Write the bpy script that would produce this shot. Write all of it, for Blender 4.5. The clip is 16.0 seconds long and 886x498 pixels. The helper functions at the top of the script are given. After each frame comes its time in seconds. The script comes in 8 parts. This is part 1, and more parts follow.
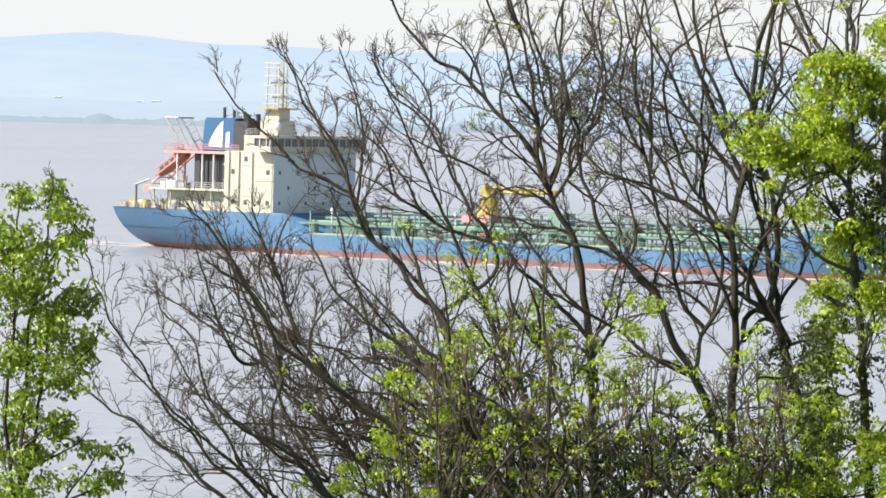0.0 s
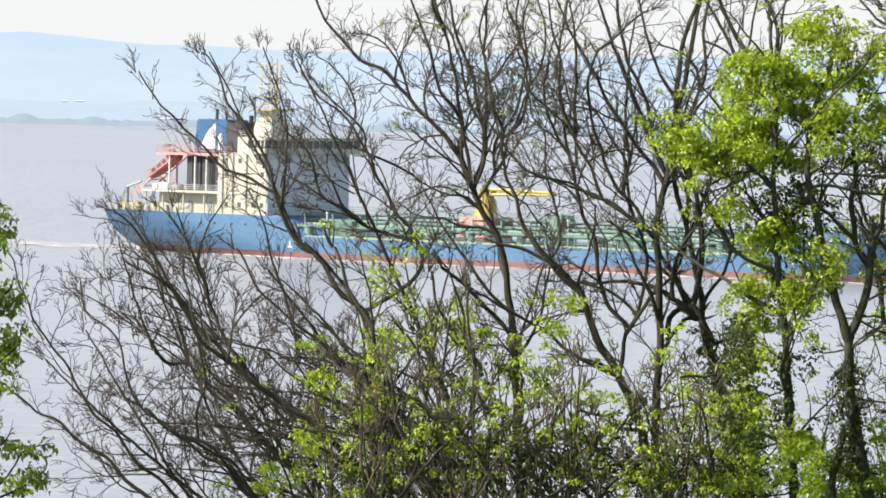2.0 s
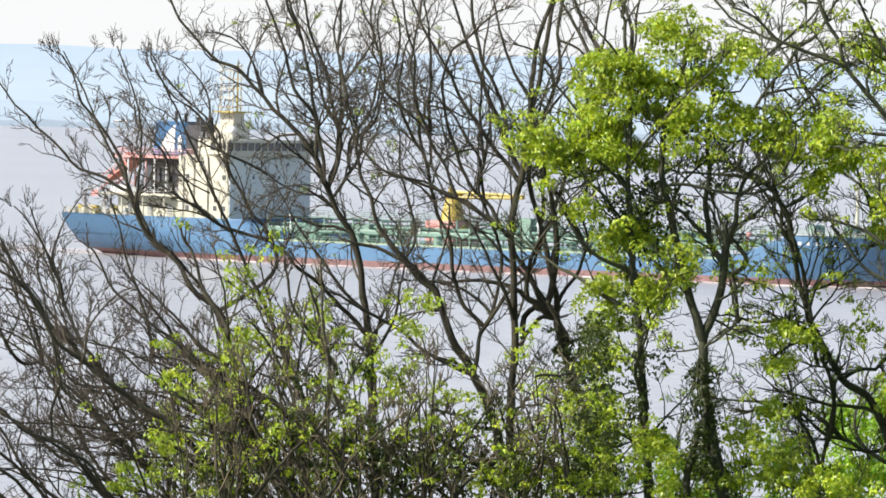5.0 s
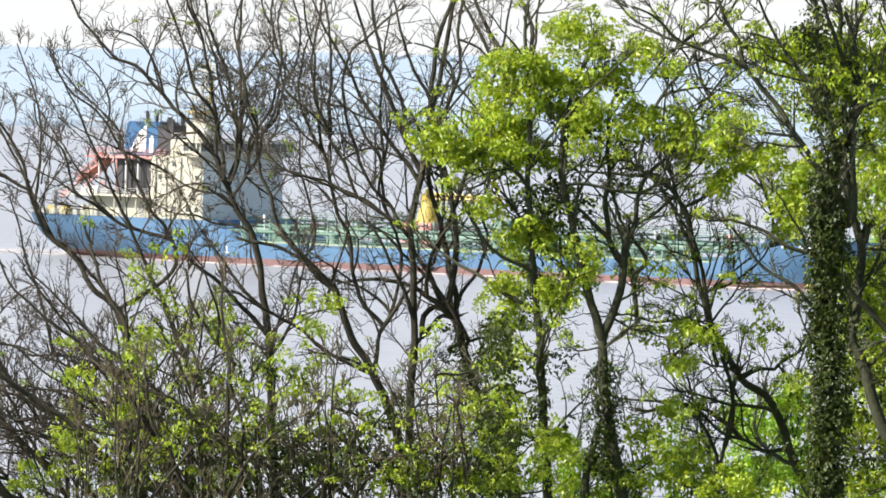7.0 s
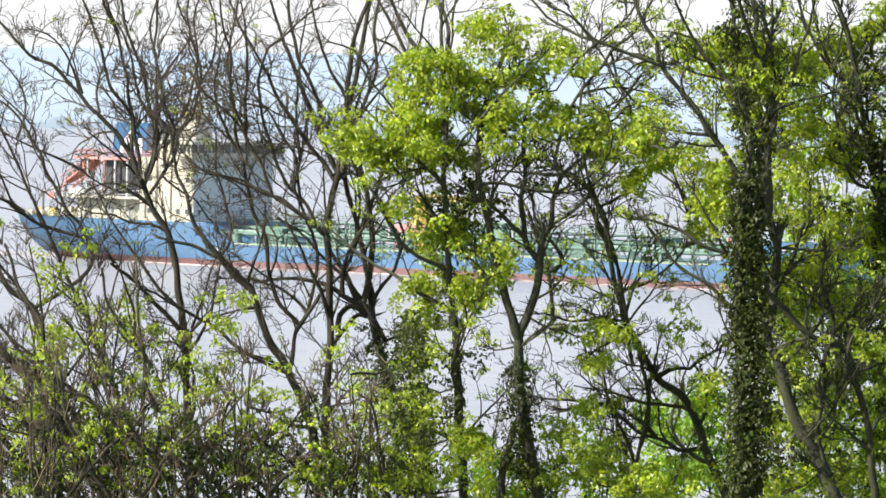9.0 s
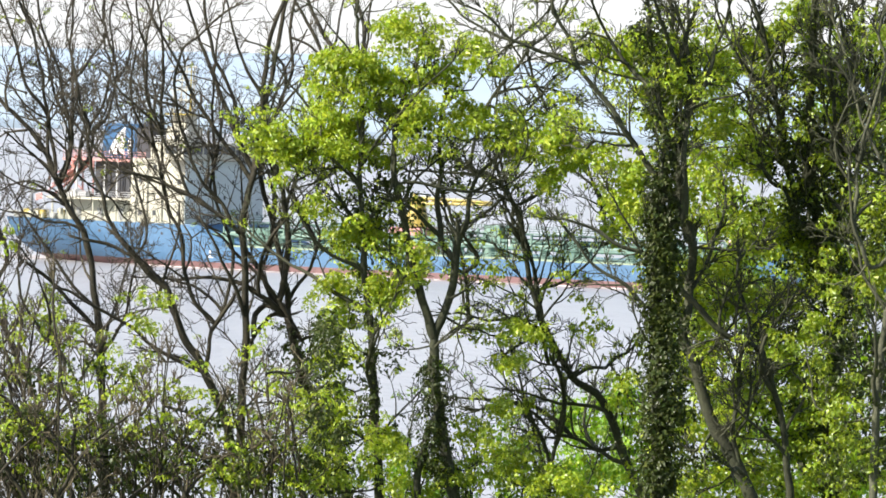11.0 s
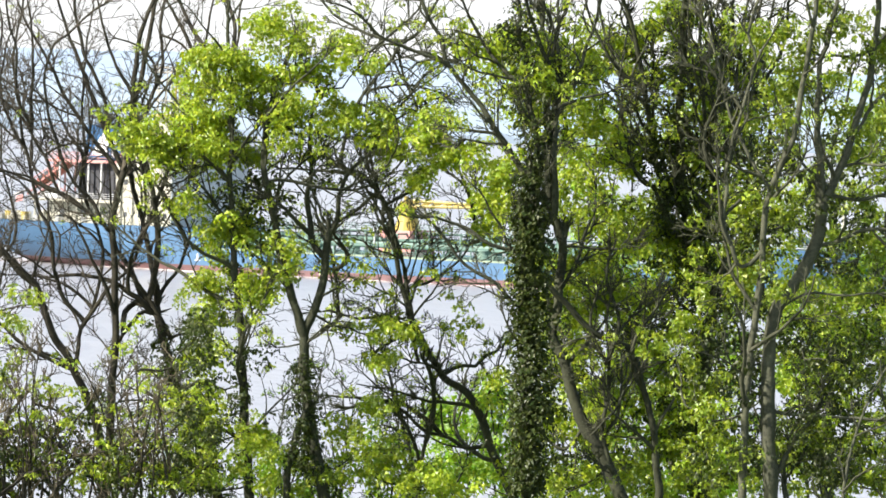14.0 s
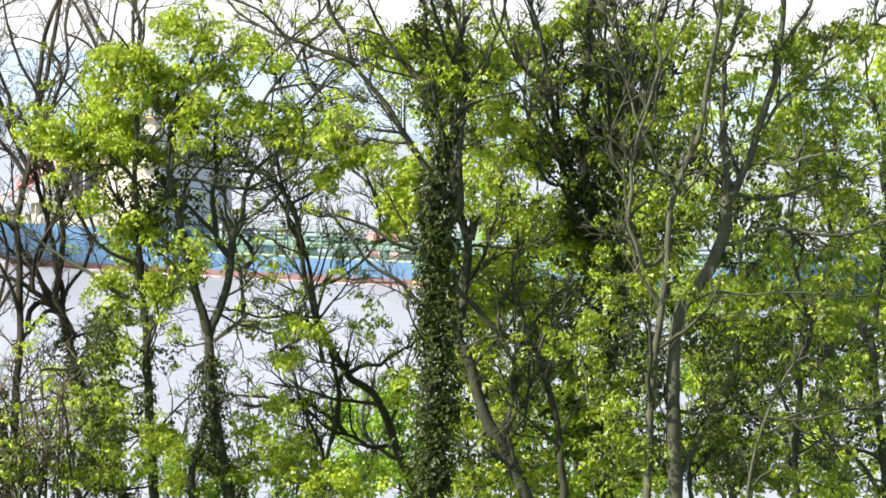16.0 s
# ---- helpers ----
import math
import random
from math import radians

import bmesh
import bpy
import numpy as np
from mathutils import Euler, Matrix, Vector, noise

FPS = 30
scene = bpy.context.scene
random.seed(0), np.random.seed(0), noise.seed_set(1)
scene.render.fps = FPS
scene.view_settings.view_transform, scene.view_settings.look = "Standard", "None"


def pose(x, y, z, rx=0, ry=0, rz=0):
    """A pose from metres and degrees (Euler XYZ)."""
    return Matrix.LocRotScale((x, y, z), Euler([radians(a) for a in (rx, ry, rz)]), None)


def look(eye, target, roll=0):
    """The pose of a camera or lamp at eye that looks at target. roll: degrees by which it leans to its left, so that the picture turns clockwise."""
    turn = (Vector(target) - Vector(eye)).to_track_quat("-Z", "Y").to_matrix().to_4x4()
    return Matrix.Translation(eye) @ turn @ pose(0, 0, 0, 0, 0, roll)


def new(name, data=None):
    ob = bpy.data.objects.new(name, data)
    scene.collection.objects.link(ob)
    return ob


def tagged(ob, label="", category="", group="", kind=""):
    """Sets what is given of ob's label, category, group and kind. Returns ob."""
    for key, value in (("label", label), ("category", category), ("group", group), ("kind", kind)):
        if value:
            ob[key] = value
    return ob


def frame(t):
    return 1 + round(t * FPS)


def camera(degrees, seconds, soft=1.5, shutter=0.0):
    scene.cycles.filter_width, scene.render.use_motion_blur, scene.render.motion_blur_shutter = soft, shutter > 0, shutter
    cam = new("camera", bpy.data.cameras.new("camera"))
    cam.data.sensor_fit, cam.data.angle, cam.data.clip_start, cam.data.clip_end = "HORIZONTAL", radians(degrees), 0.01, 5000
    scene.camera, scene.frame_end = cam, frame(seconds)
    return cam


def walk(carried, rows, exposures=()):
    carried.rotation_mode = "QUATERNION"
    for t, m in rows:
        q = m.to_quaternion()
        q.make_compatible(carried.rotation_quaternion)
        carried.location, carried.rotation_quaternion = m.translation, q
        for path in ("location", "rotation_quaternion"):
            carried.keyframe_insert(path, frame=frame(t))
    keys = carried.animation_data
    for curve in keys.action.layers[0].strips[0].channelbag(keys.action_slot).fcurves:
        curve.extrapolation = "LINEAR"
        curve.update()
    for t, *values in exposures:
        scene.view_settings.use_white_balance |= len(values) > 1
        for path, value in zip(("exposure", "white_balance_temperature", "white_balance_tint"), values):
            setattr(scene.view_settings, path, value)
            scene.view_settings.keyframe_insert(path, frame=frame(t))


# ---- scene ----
EYE = (0.0, 0.0, 28.5)          # a viewpoint on the slope, above the water at z = 0
SEA, TREE_BELT, FAR_SHORE = 0.0, 74.0, 3800.0


def aim(turn, tilt, roll):
    """A pose at the viewpoint: degrees to the right of north, above level, and of lean."""
    a, b = radians(turn), radians(tilt)
    way = Vector((math.sin(a) * math.cos(b), math.cos(a) * math.cos(b), math.sin(b)))
    return look(EYE, Vector(EYE) + way, roll)


cam = camera(9.055, 16.0, soft=1.7)
walk(cam, [
    (0.0, aim(0.000, -1.626, 1.400)),
    (0.5, aim(0.107, -1.624, 1.357)),
    (1.0, aim(0.296, -1.622, 1.360)),
    (1.5, aim(0.515, -1.622, 1.362)),
    (2.0, aim(0.774, -1.614, 1.337)),
    (2.5, aim(0.953, -1.610, 1.367)),
    (3.0, aim(1.116, -1.611, 1.355)),
    (3.5, aim(1.279, -1.602, 1.310)),
    (4.0, aim(1.677, -1.595, 1.287)),
    (6.5, aim(2.937, -1.582, 1.460)),
    (7.0, aim(3.289, -1.575, 1.499)),
    (7.5, aim(3.566, -1.570, 1.480)),
    (8.0, aim(3.720, -1.572, 1.465)),
    (8.5, aim(3.899, -1.567, 1.441)),
    (9.0, aim(4.149, -1.560, 1.544)),
    (11.5, aim(5.236, -1.543, 1.666)),
    (12.0, aim(5.493, -1.541, 1.715)),
    (12.5, aim(5.752, -1.536, 1.742)),
    (13.0, aim(5.884, -1.534, 1.767)),
    (13.5, aim(6.086, -1.530, 1.785)),
    (14.0, aim(6.343, -1.524, 1.793)),
    (14.5, aim(6.686, -1.508, 1.794)),
    (15.0, aim(6.979, -1.500, 1.781)),
    (15.5, aim(7.143, -1.496, 1.820)),
    (16.0, aim(7.314, -1.501, 1.854)),
], exposures=[(0.0, 0.98), (4.0, 1.02), (9.0, 1.16), (12.0, 1.26), (16.0, 1.35)])

# ---- light: a bright hazy spring day, sun from the west ----
SUN = Vector((-0.74, -0.24, 0.60)).normalized()
sky_world = bpy.data.worlds.new("sky")
scene.world = sky_world
sky_world.use_nodes = True
sn = sky_world.node_tree
sky = sn.nodes.new("ShaderNodeTexSky")
sky.sky_type = "NISHITA"
sky.sun_disc = False
sky.sun_elevation = math.asin(SUN.z)
sky.sun_rotation = math.atan2(SUN.x, SUN.y)
sky.air_density, sky.dust_density, sky.ozone_density = 1.0, 1.5, 1.0
bg = sn.nodes["Background"]
bg.inputs["Strength"].default_value = 0.12
# spring haze: the air whitens all round towards the horizon
geo_w, sep_w, low_w = sn.nodes.new("ShaderNodeTexCoord"), sn.nodes.new("ShaderNodeSeparateXYZ"), sn.nodes.new("ShaderNodeMapRange")
sn.links.new(geo_w.outputs["Generated"], sep_w.inputs[0])
low_w.interpolation_type = "SMOOTHSTEP"
low_w.inputs["From Min"].default_value, low_w.inputs["From Max"].default_value = 0.0, 0.30
low_w.inputs["To Min"].default_value, low_w.inputs["To Max"].default_value = 0.92, 0.08
sn.links.new(sep_w.outputs["Z"], low_w.inputs["Value"])
veil = sn.nodes.new("ShaderNodeMix")
veil.data_type = "RGBA"
veil.inputs["B"].default_value = (4.0, 4.05, 4.12, 1)
sn.links.new(low_w.outputs["Result"], veil.inputs["Factor"])
sn.links.new(sky.outputs["Color"], veil.inputs["A"])
sn.links.new(veil.outputs["Result"], bg.inputs["Color"])
sun_lamp = bpy.data.lights.new("sun", "SUN")
sun_lamp.energy, sun_lamp.angle, sun_lamp.color = 4.8, radians(0.6), (1.0, 0.95, 0.86)
sun = new("sun", sun_lamp)
sun.matrix_world = look((0, 0, 0), -SUN)


# ---- materials ----
def material(name, base, rough=0.6, metal=0.0, spread=0.25, grain=8.0, coarse=0.8, bump=0.2, tint=None, per_object=0.0, translucent=None, spec=0.5):
    """A surface with variation at two scales, fine relief and, where asked, a change from piece to piece."""
    m = bpy.data.materials.new(name)
    m.use_nodes = True
    nt = m.node_tree
    n, link = nt.nodes, nt.links.new
    b = n["Principled BSDF"]
    b.inputs["Roughness"].default_value, b.inputs["Metallic"].default_value = rough, metal
    b.inputs["Specular IOR Level"].default_value = spec
    co = n.new("ShaderNodeTexCoord")
    fine, wide = n.new("ShaderNodeTexNoise"), n.new("ShaderNodeTexNoise")
    fine.inputs["Scale"].default_value, wide.inputs["Scale"].default_value = grain, coarse
    fine.inputs["Detail"].default_value, wide.inputs["Detail"].default_value = 6, 3
    for t in (fine, wide):
        link(co.outputs["Object"], t.inputs["Vector"])
    add = n.new("ShaderNodeMath")
    link(fine.outputs["Fac"], add.inputs[0])
    link(wide.outputs["Fac"], add.inputs[1])
    ramp = n.new("ShaderNodeMapRange")
    ramp.inputs["From Min"].default_value, ramp.inputs["From Max"].default_value = 0.6, 1.4
    link(add.outputs[0], ramp.inputs["Value"])
    mix = n.new("ShaderNodeMix")
    mix.data_type = "RGBA"
    lo = [c * (1 - spread) for c in base]
    hi = [min(1, c * (1 + spread)) for c in base] if tint is None else tint
    mix.inputs["A"].default_value, mix.inputs["B"].default_value = (*lo, 1), (*hi, 1)
    link(ramp.outputs["Result"], mix.inputs["Factor"])
    colour = mix.outputs["Result"]
    if per_object:
        info, hsv = n.new("ShaderNodeObjectInfo"), n.new("ShaderNodeHueSaturation")
        geo = n.new("ShaderNodeNewGeometry")
        both = n.new("ShaderNodeMath")
        link(info.outputs["Random"], both.inputs[0])
        link(geo.outputs["Random Per Island"], both.inputs[1])
        r = n.new("ShaderNodeMapRange")
        r.inputs["From Max"].default_value = 2.0
        r.inputs["To Min"].default_value, r.inputs["To Max"].default_value = 1 - per_object, 1 + per_object
        link(both.outputs[0], r.inputs["Value"])
        link(r.outputs["Result"], hsv.inputs["Value"])
        h = n.new("ShaderNodeMapRange")
        h.inputs["To Min"].default_value, h.inputs["To Max"].default_value = 0.5 + 0.05 * per_object, 0.5 - 0.05 * per_object
        link(geo.outputs["Random Per Island"], h.inputs["Value"])
        link(h.outputs["Result"], hsv.inputs["Hue"])
        link(colour, hsv.inputs["Color"])
        colour = hsv.outputs["Color"]
    link(colour, b.inputs["Base Color"])
    if bump:
        bp = n.new("ShaderNodeBump")
        bp.inputs["Strength"].default_value, bp.inputs["Distance"].default_value = bump, 0.02
        link(fine.outputs["Fac"], bp.inputs["Height"])
        link(bp.outputs["Normal"], b.inputs["Normal"])
    if translucent:
        tl, ms = n.new("ShaderNodeBsdfTranslucent"), n.new("ShaderNodeMixShader")
        g = n.new("ShaderNodeHueSaturation")
        g.inputs["Saturation"].default_value, g.inputs["Value"].default_value = 1.15, 1.6
        link(colour, g.inputs["Color"])
        link(g.outputs["Color"], tl.inputs["Color"])
        ms.inputs["Fac"].default_value = translucent
        link(b.outputs[0], ms.inputs[1])
        link(tl.outputs[0], ms.inputs[2])
        link(ms.outputs[0], n["Material Output"].inputs["Surface"])
    return m


BARK = material("bark", (0.019, 0.0155, 0.0085), 0.9, grain=25, coarse=4, spread=0.45, bump=0.6, tint=(0.044, 0.037, 0.019))
BARK_SMOOTH = material("smooth_bark", (0.040, 0.0415, 0.024), 0.85, grain=30, coarse=4, spread=0.4, bump=0.5, tint=(0.094, 0.096, 0.054))
BARK_MOSSY = material("mossy_bark", (0.021, 0.0225, 0.0105), 0.9, grain=25, coarse=3, spread=0.45, bump=0.6, tint=(0.048, 0.052, 0.024))
TWIG_OLIVE = material("olive_twig_bark", (0.040, 0.041, 0.020), 0.85, grain=30, coarse=2, spread=0.35, bump=0.0)
TWIG_TAN = material("tan_twig_bark", (0.085, 0.068, 0.038), 0.85, grain=30, coarse=2, spread=0.45, bump=0.0)
TWIG = material("twig_bark", (0.055, 0.045, 0.029), 0.85, grain=30, coarse=2, spread=0.35, bump=0.0)
LEAF = material("spring_leaf", (0.242, 0.312, 0.022), 0.38, grain=20, coarse=1.2, spread=0.4, bump=0.1, per_object=0.45, translucent=0.29, spec=0.5)
LEAF_FRESH = material("fresh_leaf", (0.16, 0.225, 0.020), 0.40, grain=20, coarse=1.2, spread=0.3, bump=0.1, per_object=0.45, translucent=0.28)
# spring leaf darkened: the shade on the right-hand maples is in this colour
LEAF_SHADE = material("shaded_maple_leaf", (0.21, 0.28, 0.020), 0.38, grain=20, coarse=1.2, spread=0.4, bump=0.1, per_object=0.45, translucent=0.29, spec=0.5)
LEAF_BACK = material("bush_leaf", (0.175, 0.285, 0.016), 0.45, grain=20, coarse=1.2, spread=0.3, bump=0.1, per_object=0.5, translucent=0.36)
TWIG_BROWN = material("brown_twig_bark", (0.046, 0.035, 0.022), 0.85, grain=30, coarse=2, spread=0.4, bump=0.0)
IVY_LEAF = material("ivy_leaf", (0.037, 0.051, 0.009), 0.42, grain=20, coarse=1.5, spread=0.3, bump=0.1, per_object=0.5, translucent=0.2, spec=0.3)
GRASS = material("rough_grass", (0.07, 0.10, 0.03), 0.9, grain=4, coarse=0.3, spread=0.4, bump=0.6)
HULL_BLUE = material("hull_blue_paint", (0.050, 0.118, 0.212), 0.5, grain=1.5, coarse=0.12, spread=0.12, bump=0.05, tint=(0.066, 0.146, 0.25))
HULL_RED = material("boot_red_paint", (0.139, 0.0714, 0.0689), 0.6, grain=1.2, coarse=0.15, spread=0.25, bump=0.05)
CREAM = material("cream_paint", (0.39, 0.368, 0.292), 0.5, grain=2.0, coarse=0.3, spread=0.08, bump=0.03)
WHITE = material("white_paint", (0.484, 0.484, 0.47), 0.45, grain=2.0, coarse=0.3, spread=0.06, bump=0.03)
PALE_GREEN = material("pale_green_paint", (0.24, 0.29, 0.19), 0.6, grain=2.0, coarse=0.3, spread=0.2, bump=0.05)
BRIGHT_WHITE = material("bright_white_paint", (0.82, 0.82, 0.80), 0.45, grain=2.0, coarse=0.3, spread=0.05, bump=0.03)
DECK_GREEN = material("deck_green_paint", (0.084, 0.151, 0.118), 0.7, grain=2.0, coarse=0.2, spread=0.2, bump=0.1)
PIPE_GREEN = material("pipe_green_paint", (0.135, 0.21, 0.165), 0.6, grain=2.0, coarse=0.3, spread=0.15, bump=0.05)
YELLOW = material("crane_yellow_paint", (0.319, 0.244, 0.042), 0.5, grain=2.0, coarse=0.4, spread=0.12, bump=0.05)
SAFETY_RED = material("rescue_red_paint", (0.37, 0.118, 0.084), 0.45, grain=2.0, coarse=0.5, spread=0.1, bump=0.02)
PALE_RED = material("faded_red_paint", (0.462, 0.227, 0.202), 0.6, grain=2.0, coarse=0.5, spread=0.12, bump=0.02)
FUNNEL_BLUE = material("funnel_blue_paint", (0.0185, 0.0798, 0.176), 0.45, grain=2.0, coarse=0.4, spread=0.12, bump=0.02)
# black for sooty pipes, and for shade painted on casing and funnel front
SOOT_AND_SHADE = material("soot_and_shade_black", (0.03, 0.03, 0.035), 0.7, grain=2.0, coarse=0.4, spread=0.3, bump=0.05)
GLASS_DARK = material("dark_window_glass", (0.06, 0.065, 0.07), 0.12, grain=2.0, coarse=0.4, spread=0.1, bump=0.0)
# cool cast of the unlit front wall, lifted by haze, put into the paint
FRONT_SHADE = material("front_shade_grey", (0.451, 0.487, 0.476), 0.55, grain=2.0, coarse=0.3, spread=0.08, bump=0.03)
STEEL = material("grey_steel", (0.252, 0.252, 0.252), 0.55, metal=0.3, grain=3.0, coarse=0.4, spread=0.2, bump=0.05)


# ---- building helpers ----
def mesh_of(bm, name, mat, smooth=False):
    me = bpy.data.meshes.new(name)
    bm.to_mesh(me)
    bm.free()
    me.materials.append(mat)
    if smooth:
        me.shade_smooth()
    return me


def part(name, bm, mat, parent=None, label="", smooth=False):
    ob = new(name, mesh_of(bm, name, mat, smooth))
    ob.parent = parent
    return tagged(ob, label)


def box(bm, x0, x1, y0, y1, z0, z1, bevel=0.0, top=1.0):
    """A box between two corners; top narrows its upper face."""
    cx, cy = (x0 + x1) / 2, (y0 + y1) / 2
    v = []
    for z, k in ((z0, 1.0), (z1, top)):
        for x, y in ((x0, y0), (x1, y0), (x1, y1), (x0, y1)):
            v.append(bm.verts.new((cx + (x - cx) * k, cy + (y - cy) * k, z)))
    f = [bm.faces.new([v[i] for i in q]) for q in ((3, 2, 1, 0), (4, 5, 6, 7), (0, 1, 5, 4), (1, 2, 6, 5), (2, 3, 7, 6), (3, 0, 4, 7))]
    if bevel:
        bmesh.ops.bevel(bm, geom=list({e for g in f for e in g.edges}), offset=bevel, segments=2, affect="EDGES")
    return bm


def rod(bm, a, b, r, r2=None, sides=8):
    """A round bar from a to b."""
    a, b = Vector(a), Vector(b)
    q = (b - a).to_track_quat("Z", "Y")
    rings = []
    for p, k in ((a, r), (b, r if r2 is None else r2)):
        rings.append([bm.verts.new(p + q @ Vector((math.cos(i * math.tau / sides) * k, math.sin(i * math.tau / sides) * k, 0))) for i in range(sides)])
    for i in range(sides):
        j = (i + 1) % sides
        bm.faces.new((rings[0][i], rings[0][j], rings[1][j], rings[1][i]))
    bm.faces.new(rings[0][::-1])
    bm.faces.new(rings[1])
    return bm


def sheet(name, mat, xs, ys, height, label, smooth=True):
    """One sheet of ground or water over a grid of places."""
    verts = [(x, y, height(x, y)) for y in ys for x in xs]
    w = len(xs)
    faces = [(j * w + i, j * w + i + 1, (j + 1) * w + i + 1, (j + 1) * w + i) for j in range(len(ys) - 1) for i in range(w - 1)]
    me = bpy.data.meshes.new(name)
    me.from_pydata(verts, [], faces)
    me.materials.append(mat)
    if smooth:
        me.shade_smooth()
    return tagged(new(name, me), label, name.split("_")[0], kind="structure")


# ---- the setting: wooded slope, estuary, far shore and hills ----
def slope(x, y):
    z = 26.8 - max(0.0, y) * 0.155 if y < 90 else 12.85 - (y - 90) * 0.2
    return max(-4.0, z + 0.5 * noise.noise((x * 0.05, y * 0.05, 0)))


sheet("ground", GRASS, [-3000, -900, -300, -120] + [i * 8 - 80 for i in range(21)] + [120, 300, 900, 3000],
      [-60, -20] + [i * 8 for i in range(25)] + [230, 400, 1500, 4990], slope, "rough grassy slope falling to the estuary, under the trees")


def water_material():
    m = bpy.data.materials.new("estuary_water")
    m.use_nodes = True
    nt = m.node_tree
    n, link = nt.nodes, nt.links.new
    b = n["Principled BSDF"]
    b.inputs["Roughness"].default_value = 0.30
    b.inputs["IOR"].default_value = 1.33
    co = n.new("ShaderNodeTexCoord")
    mp = n.new("ShaderNodeMapping")
    mp.inputs["Scale"].default_value = (1.0, 0.35, 1.0)
    mp.inputs["Rotation"].default_value = (0, 0, radians(8))
    link(co.outputs["Object"], mp.inputs["Vector"])
    ripple, swell, streak = (n.new("ShaderNodeTexNoise") for _ in range(3))
    for t, s, d in ((ripple, 0.9, 5), (swell, 0.22, 4), (streak, 0.012, 4)):
        t.inputs["Scale"].default_value, t.inputs["Detail"].default_value = s, d
        link(mp.outputs["Vector"], t.inputs["Vector"])
    mix = n.new("ShaderNodeMix")
    mix.data_type = "RGBA"
    mix.inputs["A"].default_value, mix.inputs["B"].default_value = (0.205, 0.202, 0.212, 1), (0.296, 0.287, 0.294, 1)
    link(streak.outputs["Fac"], mix.inputs["Factor"])
    link(mix.outputs["Result"], b.inputs["Base Color"])
    h = n.new("ShaderNodeMath")
    h.operation = "MULTIPLY_ADD"
    h.inputs[1].default_value = 5.0
    link(swell.outputs["Fac"], h.inputs[0])
    link(ripple.outputs["Fac"], h.inputs[2])
    bp = n.new("ShaderNodeBump")
    bp.inputs["Strength"].default_value, bp.inputs["Distance"].default_value = 0.3, 0.5
    link(h.outputs[0], bp.inputs["Height"])
    link(bp.outputs["Normal"], b.inputs["Normal"])
    return m


WATER = water_material()
sheet("water", WATER, [-2500, -600, 0, 600, 2500], [152, 400, 900, 1800, 4980], lambda x, y: SEA, "pale muddy lilac-grey estuary water with small ripples")


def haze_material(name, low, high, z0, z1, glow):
    """A distance lost in haze: the bright air is painted in as a glowing colour."""
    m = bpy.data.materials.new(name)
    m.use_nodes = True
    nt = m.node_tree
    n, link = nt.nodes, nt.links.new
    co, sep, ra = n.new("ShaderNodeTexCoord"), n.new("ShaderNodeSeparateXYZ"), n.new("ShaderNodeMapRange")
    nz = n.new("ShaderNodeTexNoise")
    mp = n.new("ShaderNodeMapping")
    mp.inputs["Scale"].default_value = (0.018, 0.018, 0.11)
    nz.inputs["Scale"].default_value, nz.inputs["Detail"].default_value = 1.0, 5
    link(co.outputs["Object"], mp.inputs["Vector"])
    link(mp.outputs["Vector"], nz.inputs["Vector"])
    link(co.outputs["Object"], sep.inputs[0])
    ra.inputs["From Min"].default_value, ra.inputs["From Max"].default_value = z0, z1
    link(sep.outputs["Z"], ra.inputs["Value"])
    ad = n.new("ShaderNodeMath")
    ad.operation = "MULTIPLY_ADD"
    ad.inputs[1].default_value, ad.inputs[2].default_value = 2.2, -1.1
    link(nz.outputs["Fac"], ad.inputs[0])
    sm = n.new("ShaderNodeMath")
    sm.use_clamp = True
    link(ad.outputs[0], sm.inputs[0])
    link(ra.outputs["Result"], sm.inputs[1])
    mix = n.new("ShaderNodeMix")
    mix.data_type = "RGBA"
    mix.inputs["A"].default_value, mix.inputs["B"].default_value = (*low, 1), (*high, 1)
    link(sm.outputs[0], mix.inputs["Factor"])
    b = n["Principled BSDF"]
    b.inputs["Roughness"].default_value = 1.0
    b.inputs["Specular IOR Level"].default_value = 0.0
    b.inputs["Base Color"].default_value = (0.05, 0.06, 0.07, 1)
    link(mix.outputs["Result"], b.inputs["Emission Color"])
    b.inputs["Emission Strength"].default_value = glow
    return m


def ridge(name, mat, y, base, x0, x1, step, height, depth, label):
    """A hazy range of land with a rounded back, from x0 to x1."""
    xs = [x0 + i * step for i in range(int((x1 - x0) / step) + 1)]
    verts, faces = [], []
    for x in xs:
        h = height(x)
        verts += [(x, y, base), (x, y + depth * 0.15, base + h * 0.55), (x, y + depth * 0.5, base + h), (x, y + depth, base)]
    for i in range(len(xs) - 1):
        for k in range(3):
            a = i * 4 + k
            faces.append((a, a + 4, a + 5, a + 1))
    me = bpy.data.meshes.new(name)
    me.from_pydata(verts, [], faces)
    me.materials.append(mat)
    me.shade_smooth()
    return tagged(new(name, me), label, "backdrop", kind="structure")


def hill_height(x):
    return 64 + 7.5 * math.exp(-((x + 300) / 90) ** 2) - 2 * math.exp(-((x + 60) / 90) ** 2) + 2.0 * noise.noise((x * 0.012, 3, 0)) + 1.1 * noise.noise((x * 0.05, 9, 0)) + 0.4 * noise.noise((x * 0.2, 4, 0))


def shore_height(x):
    return 4.6 + 4.5 * max(0.0, noise.noise((x * 0.02, 1, 0))) + 8.0 * max(0.0, noise.noise((x * 0.04, 5, 0)) - 0.12) + 1.6 * noise.noise((x * 0.22, 7, 0))


